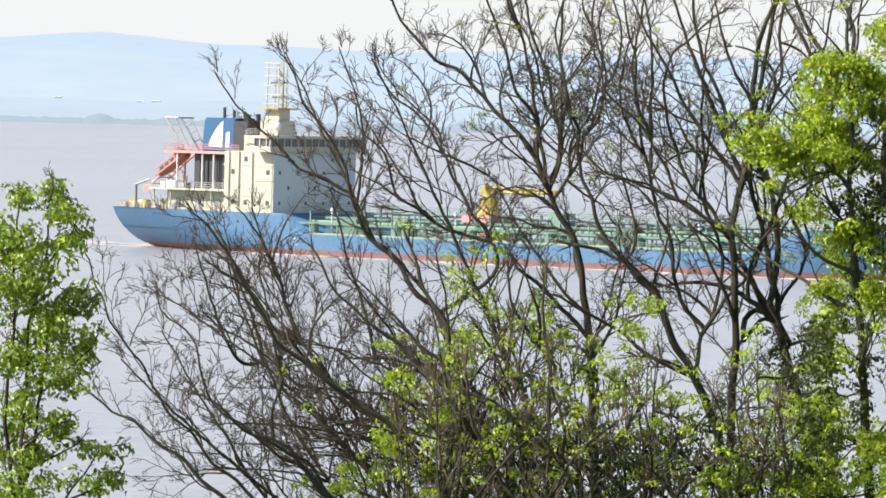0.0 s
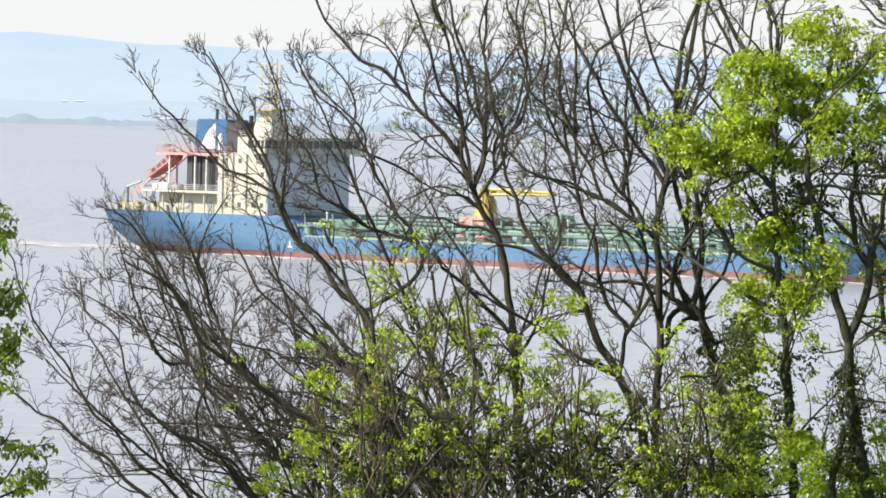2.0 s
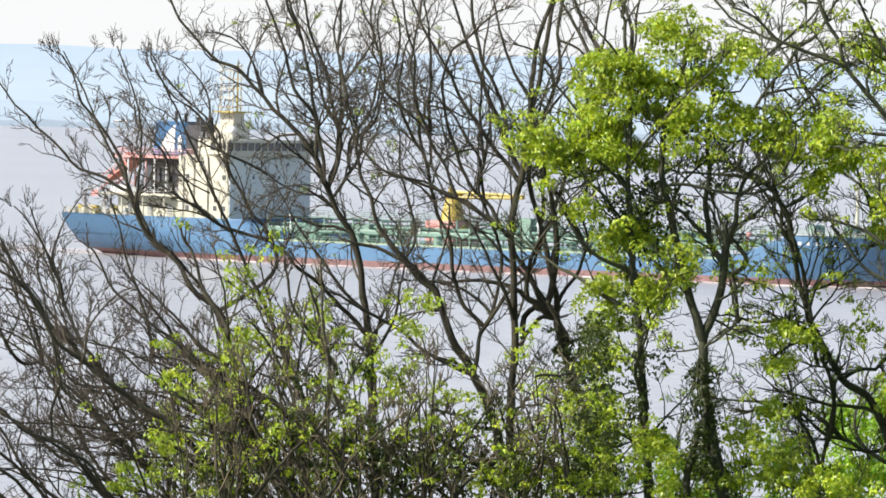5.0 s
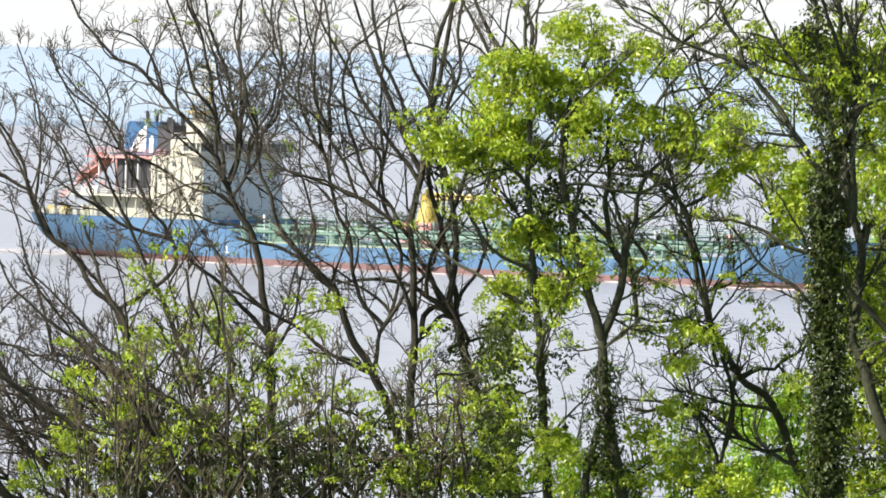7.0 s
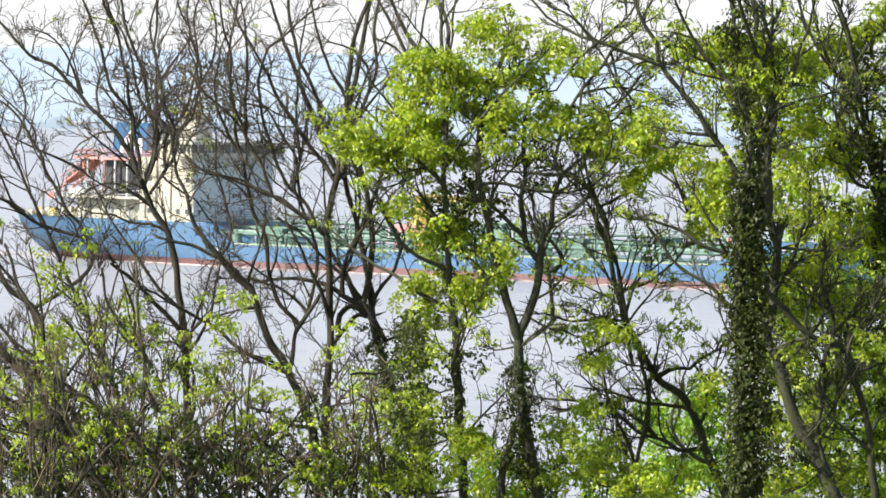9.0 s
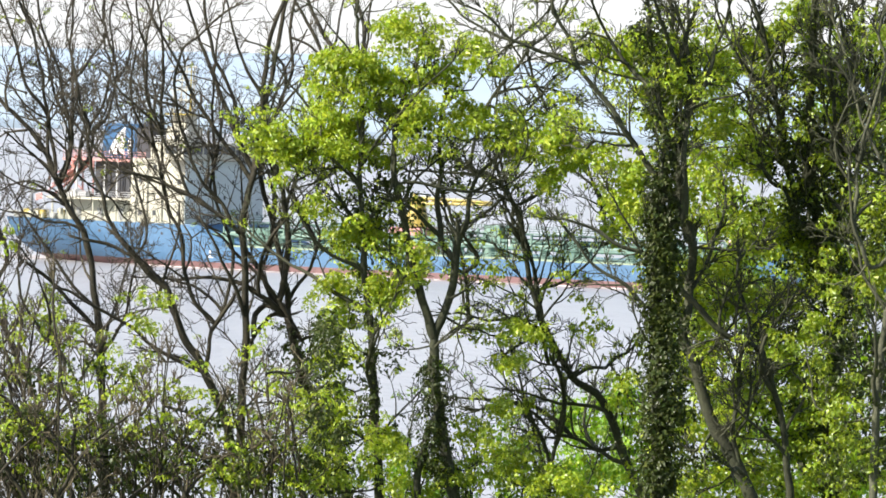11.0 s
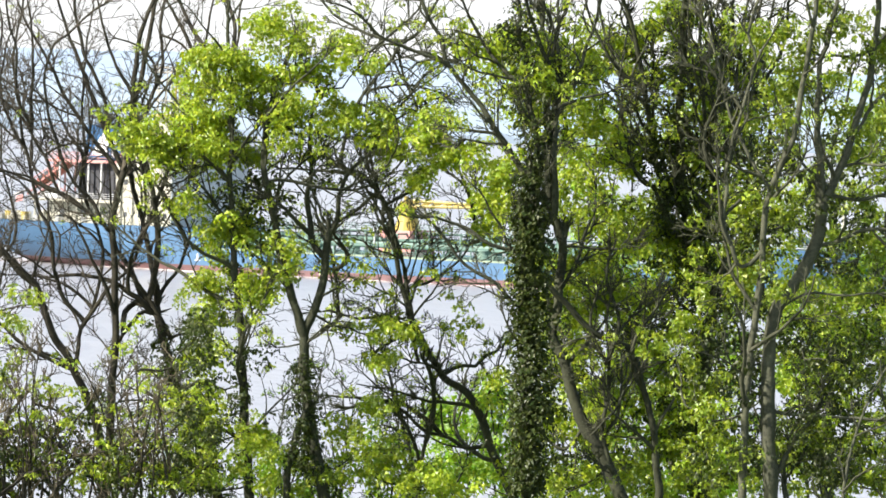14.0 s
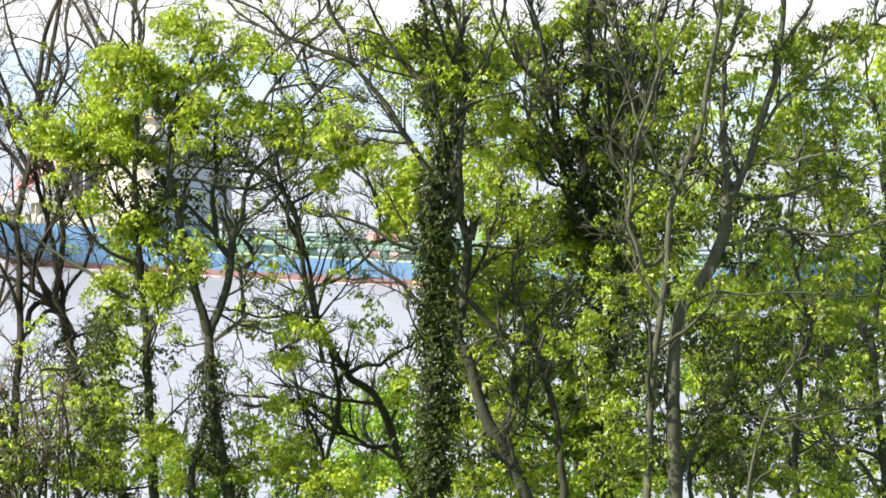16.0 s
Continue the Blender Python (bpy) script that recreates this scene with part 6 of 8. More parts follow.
def sycamore_fork():
    tree = start_tree("sycamore", "crooked thin sycamore with sparse opening leaves", BARK_MOSSY, LEAF, bare=0.85, spread=1.3, tufts=0.22, depth=0.25, leafy=0.7, tuft=0.75, twig=TWIG_OLIVE, distance=74.0)
    bough(tree, [(9.28, 23.25), (9.04, 23.71), (8.88, 24.09), (8.75, 24.39), (8.6, 24.61), (8.36, 24.75), (8.21, 24.9), (8.09, 25.12), (7.93, 25.42), (7.81, 25.65), (7.73, 25.94), (7.62, 26.32), (7.56, 26.62)], 0.072, 0.031, 0.6)
    bough(tree, [(7.56, 26.62), (7.44, 26.84), (7.39, 27.14), (7.27, 27.36), (7.04, 27.51), (6.81, 27.57)], 0.029, 0.014)
    bough(tree, [(7.89, 25.42), (7.62, 25.53), (7.32, 25.56), (7.02, 25.59), (6.64, 25.65)], 0.026, 0.014)
    bough(tree, [(8.17, 24.94), (7.87, 25.01), (7.49, 25.11)], 0.019, 0.010)
    bough(tree, [(8.29, 24.83), (8.55, 24.95), (8.74, 24.95), (8.89, 25.07), (9.11, 25.17)], 0.029, 0.022, 0.4)
    bough(tree, [(8.81, 25.01), (8.93, 24.81), (9.07, 24.58)], 0.017, 0.014, 0.4)
    bough(tree, [(7.97, 23.09), (8.06, 23.92), (8.13, 24.3), (8.18, 24.66), (8.23, 24.87)], 0.033, 0.024, 0.4)
    bough(tree, [(8.93, 23.9), (8.58, 23.87), (8.19, 24.07), (7.96, 24.22), (7.73, 24.36), (7.43, 24.47), (7.05, 24.5), (6.71, 24.53)], 0.031, 0.014)
    bough(tree, [(7.92, 23.22), (7.89, 23.69), (7.78, 24.06), (7.7, 24.36), (7.57, 24.74), (7.49, 25.07)], 0.029, 0.014)
    bough(tree, [(6.94, 28.37), (7.16, 28.67), (7.38, 28.98), (7.52, 29.15), (7.89, 29.49), (8.09, 29.94)], 0.024, 0.017, 0.6)
    bough(tree, [(7.04, 28.93), (7.24, 28.56), (7.47, 28.27), (7.59, 28.21)], 0.019, 0.014, 0.5)
    bough(tree, [(7.53, 29.09), (7.65, 28.72), (7.77, 28.58), (7.96, 28.45)], 0.019, 0.014, 0.5)
    bough(tree, [(7.47, 28.23), (7.69, 28.54), (7.98, 28.88), (8.17, 28.98)], 0.019, 0.014, 0.5)
    bough(tree, [(7.17, 28.35), (7.55, 28.23), (7.79, 28.43), (8.07, 28.51)], 0.019, 0.014, 0.5)
    limb(tree, (7.69, 25.88), (8.43, 26.35), (8.72, 26.88), 0.024, 0.009)
    limb(tree, (7.35, 27.3), (7.1, 28.19), (7.3, 29.4), 0.021, 0.009)
    limb(tree, (7.72, 25.62), (7.33, 27.12), (6.75, 27.66), 0.030, 0.011)
    limb(tree, (6.82, 25.45), (6.67, 26.65), (6.0, 27.53), 0.030, 0.011)
    limb(tree, (6.52, 25.14), (6.34, 26.19), (6.64, 27.4), 0.030, 0.011)
    limb(tree, (7.96, 25.03), (7.66, 26.3), (7.09, 27.71), 0.030, 0.011)
    limb(tree, (9.1, 26.26), (8.29, 26.69), (7.81, 27.43), 0.026, 0.011)
    limb(tree, (6.95, 28.57), (7.62, 28.7), (8.31, 28.53), 0.022, 0.011)
    limb(tree, (7.94, 28.26), (7.54, 29.07), (6.99, 29.73), 0.022, 0.011)
    limb(tree, (6.79, 28.83), (7.38, 29.37), (7.96, 30.14), 0.022, 0.011)
    limb(tree, (8.74, 26.7), (8.41, 27.6), (7.94, 28.19), 0.022, 0.011)
    foliage(tree, (7.08, 26.09), 0.45, 0.37, 5)
    foliage(tree, (8.15, 25.66), 0.60, 0.52, 9)
    foliage(tree, (6.95, 25.64), 0.30, 0.30, 4)
    limb(tree, (7.14, 26.35), (6.83, 26.56), (6.52, 27.08), 0.030, 0.015)
    limb(tree, (8.35, 24.04), (7.66, 24.46), (7.05, 24.39), 0.037, 0.022)
    limb(tree, (7.85, 23.05), (7.94, 23.73), (7.66, 24.29), 0.037, 0.022)
    limb(tree, (8.19, 23.89), (8.14, 24.56), (8.0, 25.01), 0.037, 0.026)
    limb(tree, (9.2, 25.87), (8.89, 26.17), (8.2, 26.53), 0.041, 0.019)
    limb(tree, (7.52, 26.51), (7.36, 27.22), (6.88, 27.54), 0.041, 0.022)
    limb(tree, (6.96, 27.52), (6.5, 27.53), (6.05, 27.53), 0.026, 0.011)
    limb(tree, (7.36, 27.29), (6.9, 26.86), (6.53, 26.7), 0.026, 0.011)
    limb(tree, (8.88, 26.62), (8.67, 27.14), (8.24, 27.58), 0.030, 0.015)
    limb(tree, (7.62, 29.25), (7.13, 29.35), (6.47, 29.85), 0.026, 0.015)
    limb(tree, (7.6, 29.23), (7.93, 29.11), (8.27, 29.03), 0.026, 0.019)
    limb(tree, (7.08, 28.26), (7.68, 28.54), (8.2, 28.93), 0.015, 0.009)
    limb(tree, (7.19, 24.99), (7.48, 25.3), (7.78, 25.38), 0.022, 0.015)
    limb(tree, (6.86, 25.59), (6.57, 25.28), (6.13, 25.12), 0.022, 0.011)
    limb(tree, (7.87, 27.27), (8.01, 27.57), (8.53, 27.81), 0.022, 0.011)
    finish_tree(tree)

def ivy_trunk():
    tree = start_tree("ivy_clad_tree", "tree with a dark trunk thickly clad in ivy", BARK_MOSSY, LEAF, bare=1.0, spread=1.1, tufts=0.15, depth=0.4, leafy=0.9, tuft=0.85, twig=TWIG_OLIVE, distance=70.0)
    column = bough(tree, [(8.96, 23.54), (8.91, 24.41), (8.86, 25.26), (8.81, 26.12), (8.79, 26.76), (8.8, 27.26), (8.82, 27.61)], 0.089, 0.068, 0.3)
    clad(tree, column, 0.15, 70, 22.5, 28.6)
    bough(tree, [(8.79, 27.47), (8.7, 27.68), (8.51, 27.91), (8.28, 28.24), (8.1, 28.52), (7.91, 28.73), (7.73, 28.94), (7.61, 29.22), (7.46, 29.5), (7.31, 29.85)], 0.044, 0.021, 0.7)
    bough(tree, [(7.73, 28.95), (7.4, 29.06), (7.12, 29.13), (6.83, 29.3), (6.53, 29.54), (6.25, 29.66)], 0.026, 0.013, 0.8)
    bough(tree, [(8.45, 27.95), (8.36, 28.07), (8.15, 28.13), (7.86, 28.16)], 0.026, 0.016)
    bough(tree, [(8.4, 27.95), (8.22, 27.99), (7.97, 28.02)], 0.021, 0.010)
    column = bough(tree, [(8.82, 27.54), (8.85, 27.97), (8.78, 28.4), (8.7, 28.89), (8.61, 29.32), (8.56, 29.81)], 0.047, 0.026, 0.7)
    clad(tree, column, 0.20, 30, 27.0, 30.5)
    bough(tree, [(8.78, 25.94), (8.64, 25.97), (8.45, 26.22), (8.16, 26.35), (7.94, 26.51), (7.76, 26.73), (7.61, 26.96)], 0.031, 0.016)
    bough(tree, [(8.76, 26.6), (8.58, 26.63), (8.26, 26.75), (7.96, 26.95), (7.53, 27.03)], 0.031, 0.016)
    bough(tree, [(8.69, 26.54), (8.54, 26.75), (8.43, 26.96), (8.28, 27.17), (8.13, 27.4)], 0.021, 0.010)
    limb(tree, (8.87, 27.97), (9.41, 28.98), (9.66, 30.27), 0.034, 0.012)
    ivy(tree, (8.85, 27.26), 0.17, 0.42, 28)
    ivy(tree, (8.91, 26.62), 0.17, 0.42, 34)
    ivy(tree, (8.93, 25.84), 0.17, 0.49, 37)
    ivy(tree, (8.97, 24.98), 0.17, 0.49, 37)
    ivy(tree, (8.99, 24.13), 0.17, 0.57, 42)
    ivy(tree, (8.89, 28.26), 0.17, 0.42, 8)
    foliage(tree, (8.48, 29.1), 0.42, 0.28, 14)
    foliage(tree, (8.98, 29.04), 0.35, 0.28, 12)
    foliage(tree, (8.45, 27.68), 0.28, 0.28, 10)
    foliage(tree, (8.63, 28.61), 0.42, 0.35, 14)
    foliage(tree, (8.46, 27.32), 0.28, 0.35, 10)
    foliage(tree, (7.57, 28.22), 0.28, 0.28, 5)
    foliage(tree, (9.42, 28.77), 0.42, 0.42, 17)
    limb(tree, (8.8, 27.66), (9.13, 28.53), (8.95, 29.66), 0.042, 0.021)
    limb(tree, (8.51, 28.65), (8.13, 29.35), (7.79, 29.98), 0.032, 0.014)
    limb(tree, (8.98, 28.73), (8.7, 29.58), (8.5, 30.07), 0.032, 0.018)
    limb(tree, (9.0, 29.02), (9.13, 29.59), (9.08, 30.16), 0.025, 0.014)
    limb(tree, (9.21, 26.96), (9.07, 27.6), (9.1, 28.17), 0.064, 0.035)
    foliage(tree, (8.53, 29.22), 0.35, 0.21, 8)
    foliage(tree, (9.26, 28.89), 0.42, 0.35, 12)
    foliage(tree, (8.1, 29.28), 0.21, 0.21, 4)
    # crown above the view, added to throw shade to the right
    limb(tree, (8.55, 30.14), (8.24, 30.91), (7.79, 31.74), 0.032, 0.014)
    limb(tree, (9.2, 30.16), (9.53, 30.95), (9.65, 31.81), 0.028, 0.014)
    shade_canopy(tree, (7.96, 31.3), 1.9, 0.85, 130)
    shade_canopy(tree, (9.96, 31.5), 1.8, 1.0, 130)
    finish_tree(tree)

def back_bush():
    tree = start_tree("hazel_bush", "bright green bush in full leaf behind the trees", BARK_MOSSY, LEAF_BACK, bare=0.3, tufts=0.3, twig=TWIG_OLIVE, distance=90.0)
    limb(tree, (10.57, 18.26), (10.55, 21.94), (10.41, 23.58), 0.044, 0.015)
    limb(tree, (11.3, 18.28), (11.01, 21.95), (10.87, 23.78), 0.044, 0.015)
    limb(tree, (11.9, 18.3), (12.1, 21.9), (12.0, 24.9), 0.044, 0.015)
    limb(tree, (12.7, 18.3), (13.1, 21.8), (13.3, 23.9), 0.040, 0.015)
    foliage(tree, (10.33, 23.4), 0.41, 0.45, 26)
    foliage(tree, (10.78, 23.78), 0.27, 0.23, 10)
    foliage(tree, (10.26, 22.66), 0.55, 0.45, 30)
    foliage(tree, (10.99, 22.86), 0.45, 0.73, 30)
    foliage(tree, (12.01, 25.04), 0.55, 0.91, 26)
    foliage(tree, (13.26, 23.79), 0.55, 0.73, 20)
    finish_tree(tree)


def side_bush():
    tree = start_tree("hazel_bush", "bright green bush beside the leafy maple", BARK_MOSSY, LEAF_BACK, bare=0.3, tufts=0.3, twig=TWIG_OLIVE, distance=90.0)
    limb(tree, (16.0, 18.4), (16.2, 22.0), (16.0, 24.9), 0.044, 0.015)
    limb(tree, (16.6, 18.4), (16.7, 22.2), (16.9, 25.8), 0.044, 0.015)
    limb(tree, (17.3, 18.4), (17.6, 22.0), (17.8, 24.7), 0.040, 0.015)
    foliage(tree, (15.93, 24.87), 0.36, 0.64, 26)
    foliage(tree, (16.58, 25.17), 0.55, 0.55, 30)
    foliage(tree, (15.86, 24.22), 0.27, 0.36, 12)
    foliage(tree, (17.11, 26.01), 0.45, 0.36, 16)
    foliage(tree, (17.81, 24.64), 0.82, 0.55, 26)
    finish_tree(tree)

def leaning_sycamore():
    tree = start_tree("sycamore", "leaning sycamore with several stems in young leaf", BARK_MOSSY, LEAF, bare=1.0, spread=1.1, tufts=0.15, depth=1.2, leafy=0.8, tuft=0.72, weight=1.3, twig=TWIG_OLIVE, distance=71.0)
    bough(tree, [(10.36, 23.37), (10.05, 23.94), (9.86, 24.3), (9.68, 24.66), (9.57, 25.01), (9.43, 25.34), (9.35, 25.53), (9.43, 25.95), (9.45, 26.39), (9.46, 26.75)], 0.090, 0.058, 0.4)
    bough(tree, [(9.46, 26.75), (9.34, 27.07), (9.19, 27.31), (9.01, 27.42)], 0.058, 0.048, 0.2)
    bough(tree, [(9.4, 26.93), (9.3, 27.21), (9.23, 27.68), (9.2, 28.4), (9.14, 29.12), (9.05, 29.91)], 0.048, 0.027, 0.8)
    bough(tree, [(9.11, 28.98), (9.24, 29.34), (9.34, 29.63), (9.41, 29.92)], 0.027, 0.016)
    bough(tree, [(10.78, 23.48), (10.72, 24.08), (10.65, 24.51), (10.51, 24.87), (10.41, 25.23), (10.28, 25.41), (10.02, 25.51), (9.79, 25.61), (9.53, 25.9), (9.34, 26.07), (9.12, 26.28), (8.89, 26.47)], 0.053, 0.034, 0.5)
    bough(tree, [(10.07, 23.47), (10.05, 24.13), (10.04, 24.64), (10.07, 25.08), (10.12, 25.8), (9.99, 26.24), (10, 26.6)], 0.034, 0.021, 0.6)
    bough(tree, [(9.72, 24.34), (9.55, 24.05), (9.4, 24.12), (9.29, 24.26)], 0.027, 0.016, 0.6)
    bough(tree, [(10.39, 25.23), (10.26, 24.86), (10.15, 24.64), (10.05, 24.5)], 0.021, 0.016, 0.5)
    bough(tree, [(9.47, 26.08), (9.62, 26.44), (9.76, 26.74), (9.89, 27.1), (9.95, 27.47)], 0.027, 0.016)
    bough(tree, [(9.51, 26.62), (9.76, 26.66), (10.05, 26.67), (10.27, 26.71)], 0.021, 0.016, 0.5)
    foliage(tree, (8.66, 27.51), 0.29, 0.29, 12)
    foliage(tree, (8.82, 27.0), 0.36, 0.29, 14)
    foliage(tree, (9.35, 26.37), 0.43, 0.43, 20)
    foliage(tree, (9.42, 28.68), 0.43, 0.43, 20)
    foliage(tree, (9.8, 28.41), 0.43, 0.43, 19)
    foliage(tree, (9.68, 27.46), 0.43, 0.43, 19)
    foliage(tree, (9.99, 26.82), 0.43, 0.43, 19)
    foliage(tree, (9.87, 26.09), 0.50, 0.43, 22)
    foliage(tree, (9.67, 25.51), 0.43, 0.36, 14)
    foliage(tree, (10.37, 26.4), 0.43, 0.43, 19)
    foliage(tree, (9.98, 24.86), 0.36, 0.43, 14)
    foliage(tree, (9.93, 24.06), 0.43, 0.43, 17)
    foliage(tree, (9.42, 24.2), 0.36, 0.43, 14)
    foliage(tree, (9.43, 23.62), 0.43, 0.22, 12)
    foliage(tree, (8.74, 24.76), 0.22, 0.29, 5)
    foliage(tree, (8.12, 23.59), 0.43, 0.22, 10)
    bramble_and_shade(tree, (9.51, 24.76), 0.50, 1.08, 10)
    bramble_and_shade(tree, (9.02, 24.02), 0.36, 0.57, 5)
    finish_tree(tree)

def ivy_sycamore():
    tree = start_tree("ivy_clad_sycamore", "tall sycamore with ivy on its stems and young leaves", BARK_MOSSY, LEAF, bare=0.85, spread=1.1, tufts=0.12, depth=0.5, leafy=0.85, tuft=0.8, weight=1.25, twig=TWIG_OLIVE, distance=73.0)
    column = bough(tree, [(11.69, 23.22), (11.61, 24.04), (11.6, 24.71), (11.66, 25.31), (11.68, 25.76), (11.55, 26.36), (11.34, 26.95), (11.19, 27.54), (11.16, 28.06)], 0.093, 0.071, 0.3)
    clad(tree, column, 0.20, 32, 22.5, 29.0)
    column = bough(tree, [(11.16, 28.06), (11.14, 28.58), (11.14, 29.18), (11.13, 30.07)], 0.065, 0.049, 0.5)
    clad(tree, column, 0.18, 17, 25.0, 31.0)
    column = bough(tree, [(11.3, 27.02), (11.09, 26.94), (11, 27.12), (10.93, 27.49), (10.83, 27.98), (10.74, 28.49), (10.63, 29.01), (10.47, 29.45), (10.3, 29.97)], 0.049, 0.027, 0.5)
    clad(tree, column, 0.17, 22, 26.0, 28.2)
    bough(tree, [(10.77, 28.35), (10.57, 28.79), (10.18, 29.07), (9.94, 29.51), (9.82, 29.88)], 0.027, 0.016, 0.7)
    bough(tree, [(11.67, 25.99), (11.88, 26.66), (12.13, 27.12), (12.27, 27.5), (12.14, 27.94), (12.05, 28.31), (11.96, 28.76), (11.68, 29.19), (11.52, 29.64), (11.47, 30.01)], 0.038, 0.022, 0.6)
    bough(tree, [(11.3, 29.37), (11.54, 28.97), (11.85, 28.6), (12.05, 28.44)], 0.027, 0.022, 0.5)
    bough(tree, [(12.05, 28.31), (12.23, 28.69), (12.37, 29.07), (12.54, 29.52), (12.6, 29.97)], 0.027, 0.019, 0.6)
    bough(tree, [(12.01, 28.53), (12.06, 29.06), (12.09, 29.5), (12.18, 30.03)], 0.027, 0.019, 0.6)
    bough(tree, [(11.65, 26.81), (11.71, 27.33), (11.58, 27.7), (11.41, 28.14), (11.36, 28.66)], 0.027, 0.016, 0.6)
    limb(tree, (11.71, 28.75), (11.84, 29.5), (11.73, 30.54), 0.024, 0.013)
    limb(tree, (10.42, 29.38), (10.32, 29.9), (10.01, 30.48), 0.015, 0.009)
    limb(tree, (11.23, 26.35), (11.77, 27.11), (12.35, 27.73), 0.032, 0.015)
    ivy(tree, (11.01, 27.39), 0.22, 0.52, 10)
    ivy(tree, (10.93, 28.43), 0.18, 0.59, 8)
    ivy(tree, (11.11, 26.35), 0.29, 0.44, 10)
    ivy(tree, (11.26, 25.31), 0.25, 0.52, 10)
    ivy(tree, (11.33, 24.26), 0.25, 0.59, 12)
    ivy(tree, (11.6, 27.7), 0.29, 0.44, 6)
    ivy(tree, (11.64, 26.36), 0.37, 0.44, 8)
    ivy(tree, (11.53, 25.17), 0.29, 0.52, 8)
    foliage(tree, (10.72, 29.17), 0.37, 0.37, 18)
    foliage(tree, (11.31, 29.63), 0.44, 0.29, 22)
    foliage(tree, (11.7, 29.05), 0.37, 0.37, 16)
    foliage(tree, (10.61, 27.97), 0.37, 0.37, 16)
    foliage(tree, (10.79, 26.94), 0.37, 0.37, 18)
    foliage(tree, (10.61, 25.74), 0.37, 0.37, 14)
    foliage(tree, (11.62, 26.96), 0.44, 0.37, 20)
    foliage(tree, (11.95, 26.22), 0.37, 0.37, 14)
    foliage(tree, (10.93, 24.85), 0.37, 0.44, 16)
    foliage(tree, (11.63, 24.27), 0.44, 0.44, 20)
    foliage(tree, (10.97, 23.66), 0.44, 0.29, 16)
    foliage(tree, (11.95, 23.68), 0.37, 0.29, 14)
    foliage(tree, (11.96, 28.01), 0.37, 0.37, 12)
    foliage(tree, (12.17, 28.76), 0.37, 0.44, 12)
    limb(tree, (11.44, 26.71), (11.92, 28.22), (12.38, 30.4), 0.041, 0.015)
    limb(tree, (11.57, 27.46), (11.37, 28.8), (11.24, 30.36), 0.033, 0.015)
    limb(tree, (10.62, 26.47), (10.41, 28.25), (10.57, 30.34), 0.037, 0.015)
    limb(tree, (9.96, 25.85), (9.46, 27.4), (9.3, 28.96), 0.033, 0.015)
    foliage(tree, (10.91, 29.16), 0.44, 0.37, 11)
    foliage(tree, (11.5, 29.48), 0.44, 0.37, 11)
    foliage(tree, (11.31, 28.43), 0.44, 0.37, 11)
    foliage(tree, (11.9, 28.82), 0.44, 0.37, 11)
    foliage(tree, (10.63, 28.55), 0.44, 0.37, 11)
    foliage(tree, (10.15, 29.28), 0.44, 0.37, 11)
    foliage(tree, (9.87, 28.75), 0.44, 0.37, 11)
    foliage(tree, (9.62, 29.41), 0.44, 0.37, 11)
    foliage(tree, (9.26, 28.96), 0.44, 0.37, 11)
    foliage(tree, (11.71, 27.84), 0.44, 0.37, 11)
    foliage(tree, (10.96, 27.67), 0.44, 0.37, 11)
    foliage(tree, (10.43, 27.8), 0.44, 0.37, 11)
    foliage(tree, (9.97, 27.94), 0.44, 0.37, 11)
    foliage(tree, (10.24, 26.68), 0.44, 0.37, 12)
    foliage(tree, (10.71, 26.17), 0.44, 0.37, 12)
    foliage(tree, (11.14, 26.7), 0.44, 0.37, 12)
    foliage(tree, (10.12, 25.71), 0.44, 0.37, 12)
    foliage(tree, (11.59, 26.79), 0.44, 0.37, 12)
    foliage(tree, (11.04, 25.28), 0.44, 0.37, 12)
    foliage(tree, (10.53, 24.67), 0.44, 0.37, 12)
    foliage(tree, (10.09, 24.36), 0.44, 0.37, 12)
    foliage(tree, (11.07, 24.24), 0.44, 0.37, 12)
    foliage(tree, (11.4, 23.5), 0.44, 0.37, 12)
    foliage(tree, (10.34, 23.55), 0.44, 0.37, 12)
    foliage(tree, (9.76, 25.1), 0.44, 0.37, 12)
    foliage(tree, (11.46, 26.04), 0.44, 0.37, 12)
    bramble_and_shade(tree, (11.76, 27.34), 0.44, 1.11, 6)
    bramble_and_shade(tree, (12.26, 25.86), 0.37, 1.11, 6)
    bramble_and_shade(tree, (11.99, 24.73), 0.44, 0.74, 6)
    bramble_and_shade(tree, (10.89, 26.19), 0.37, 1.11, 4)
    bramble_and_shade(tree, (11.57, 28.6), 0.37, 0.74, 4)
    bramble_and_shade(tree, (12.41, 28.1), 0.37, 1.11, 4)
    bramble_and_shade(tree, (10.47, 27.67), 0.29, 0.88, 3)
    limb(tree, (11.28, 24.71), (11.73, 25.77), (11.77, 27.11), 0.044, 0.022)
    limb(tree, (11.7, 24.57), (12.2, 25.48), (12.31, 26.75), 0.033, 0.015)
    limb(tree, (10.63, 27.38), (10.38, 28.26), (10.48, 29.68), 0.026, 0.011)
    limb(tree, (10.87, 28.49), (10.33, 29.07), (10.07, 30.03), 0.029, 0.015)
    limb(tree, (11.95, 27.71), (11.84, 28.82), (12.02, 30.17), 0.029, 0.015)
    limb(tree, (11.23, 26.79), (10.89, 27.97), (10.78, 29.16), 0.029, 0.015)
    foliage(tree, (11.38, 29.03), 0.37, 0.88, 10)
    foliage(tree, (11.87, 28.0), 0.37, 0.88, 12)
    foliage(tree, (11.61, 26.8), 0.44, 0.74, 14)
    foliage(tree, (11.12, 27.68), 0.29, 1.11, 10)
    limb(tree, (11.98, 26.81), (12.18, 27.71), (12.07, 28.83), 0.029, 0.018)
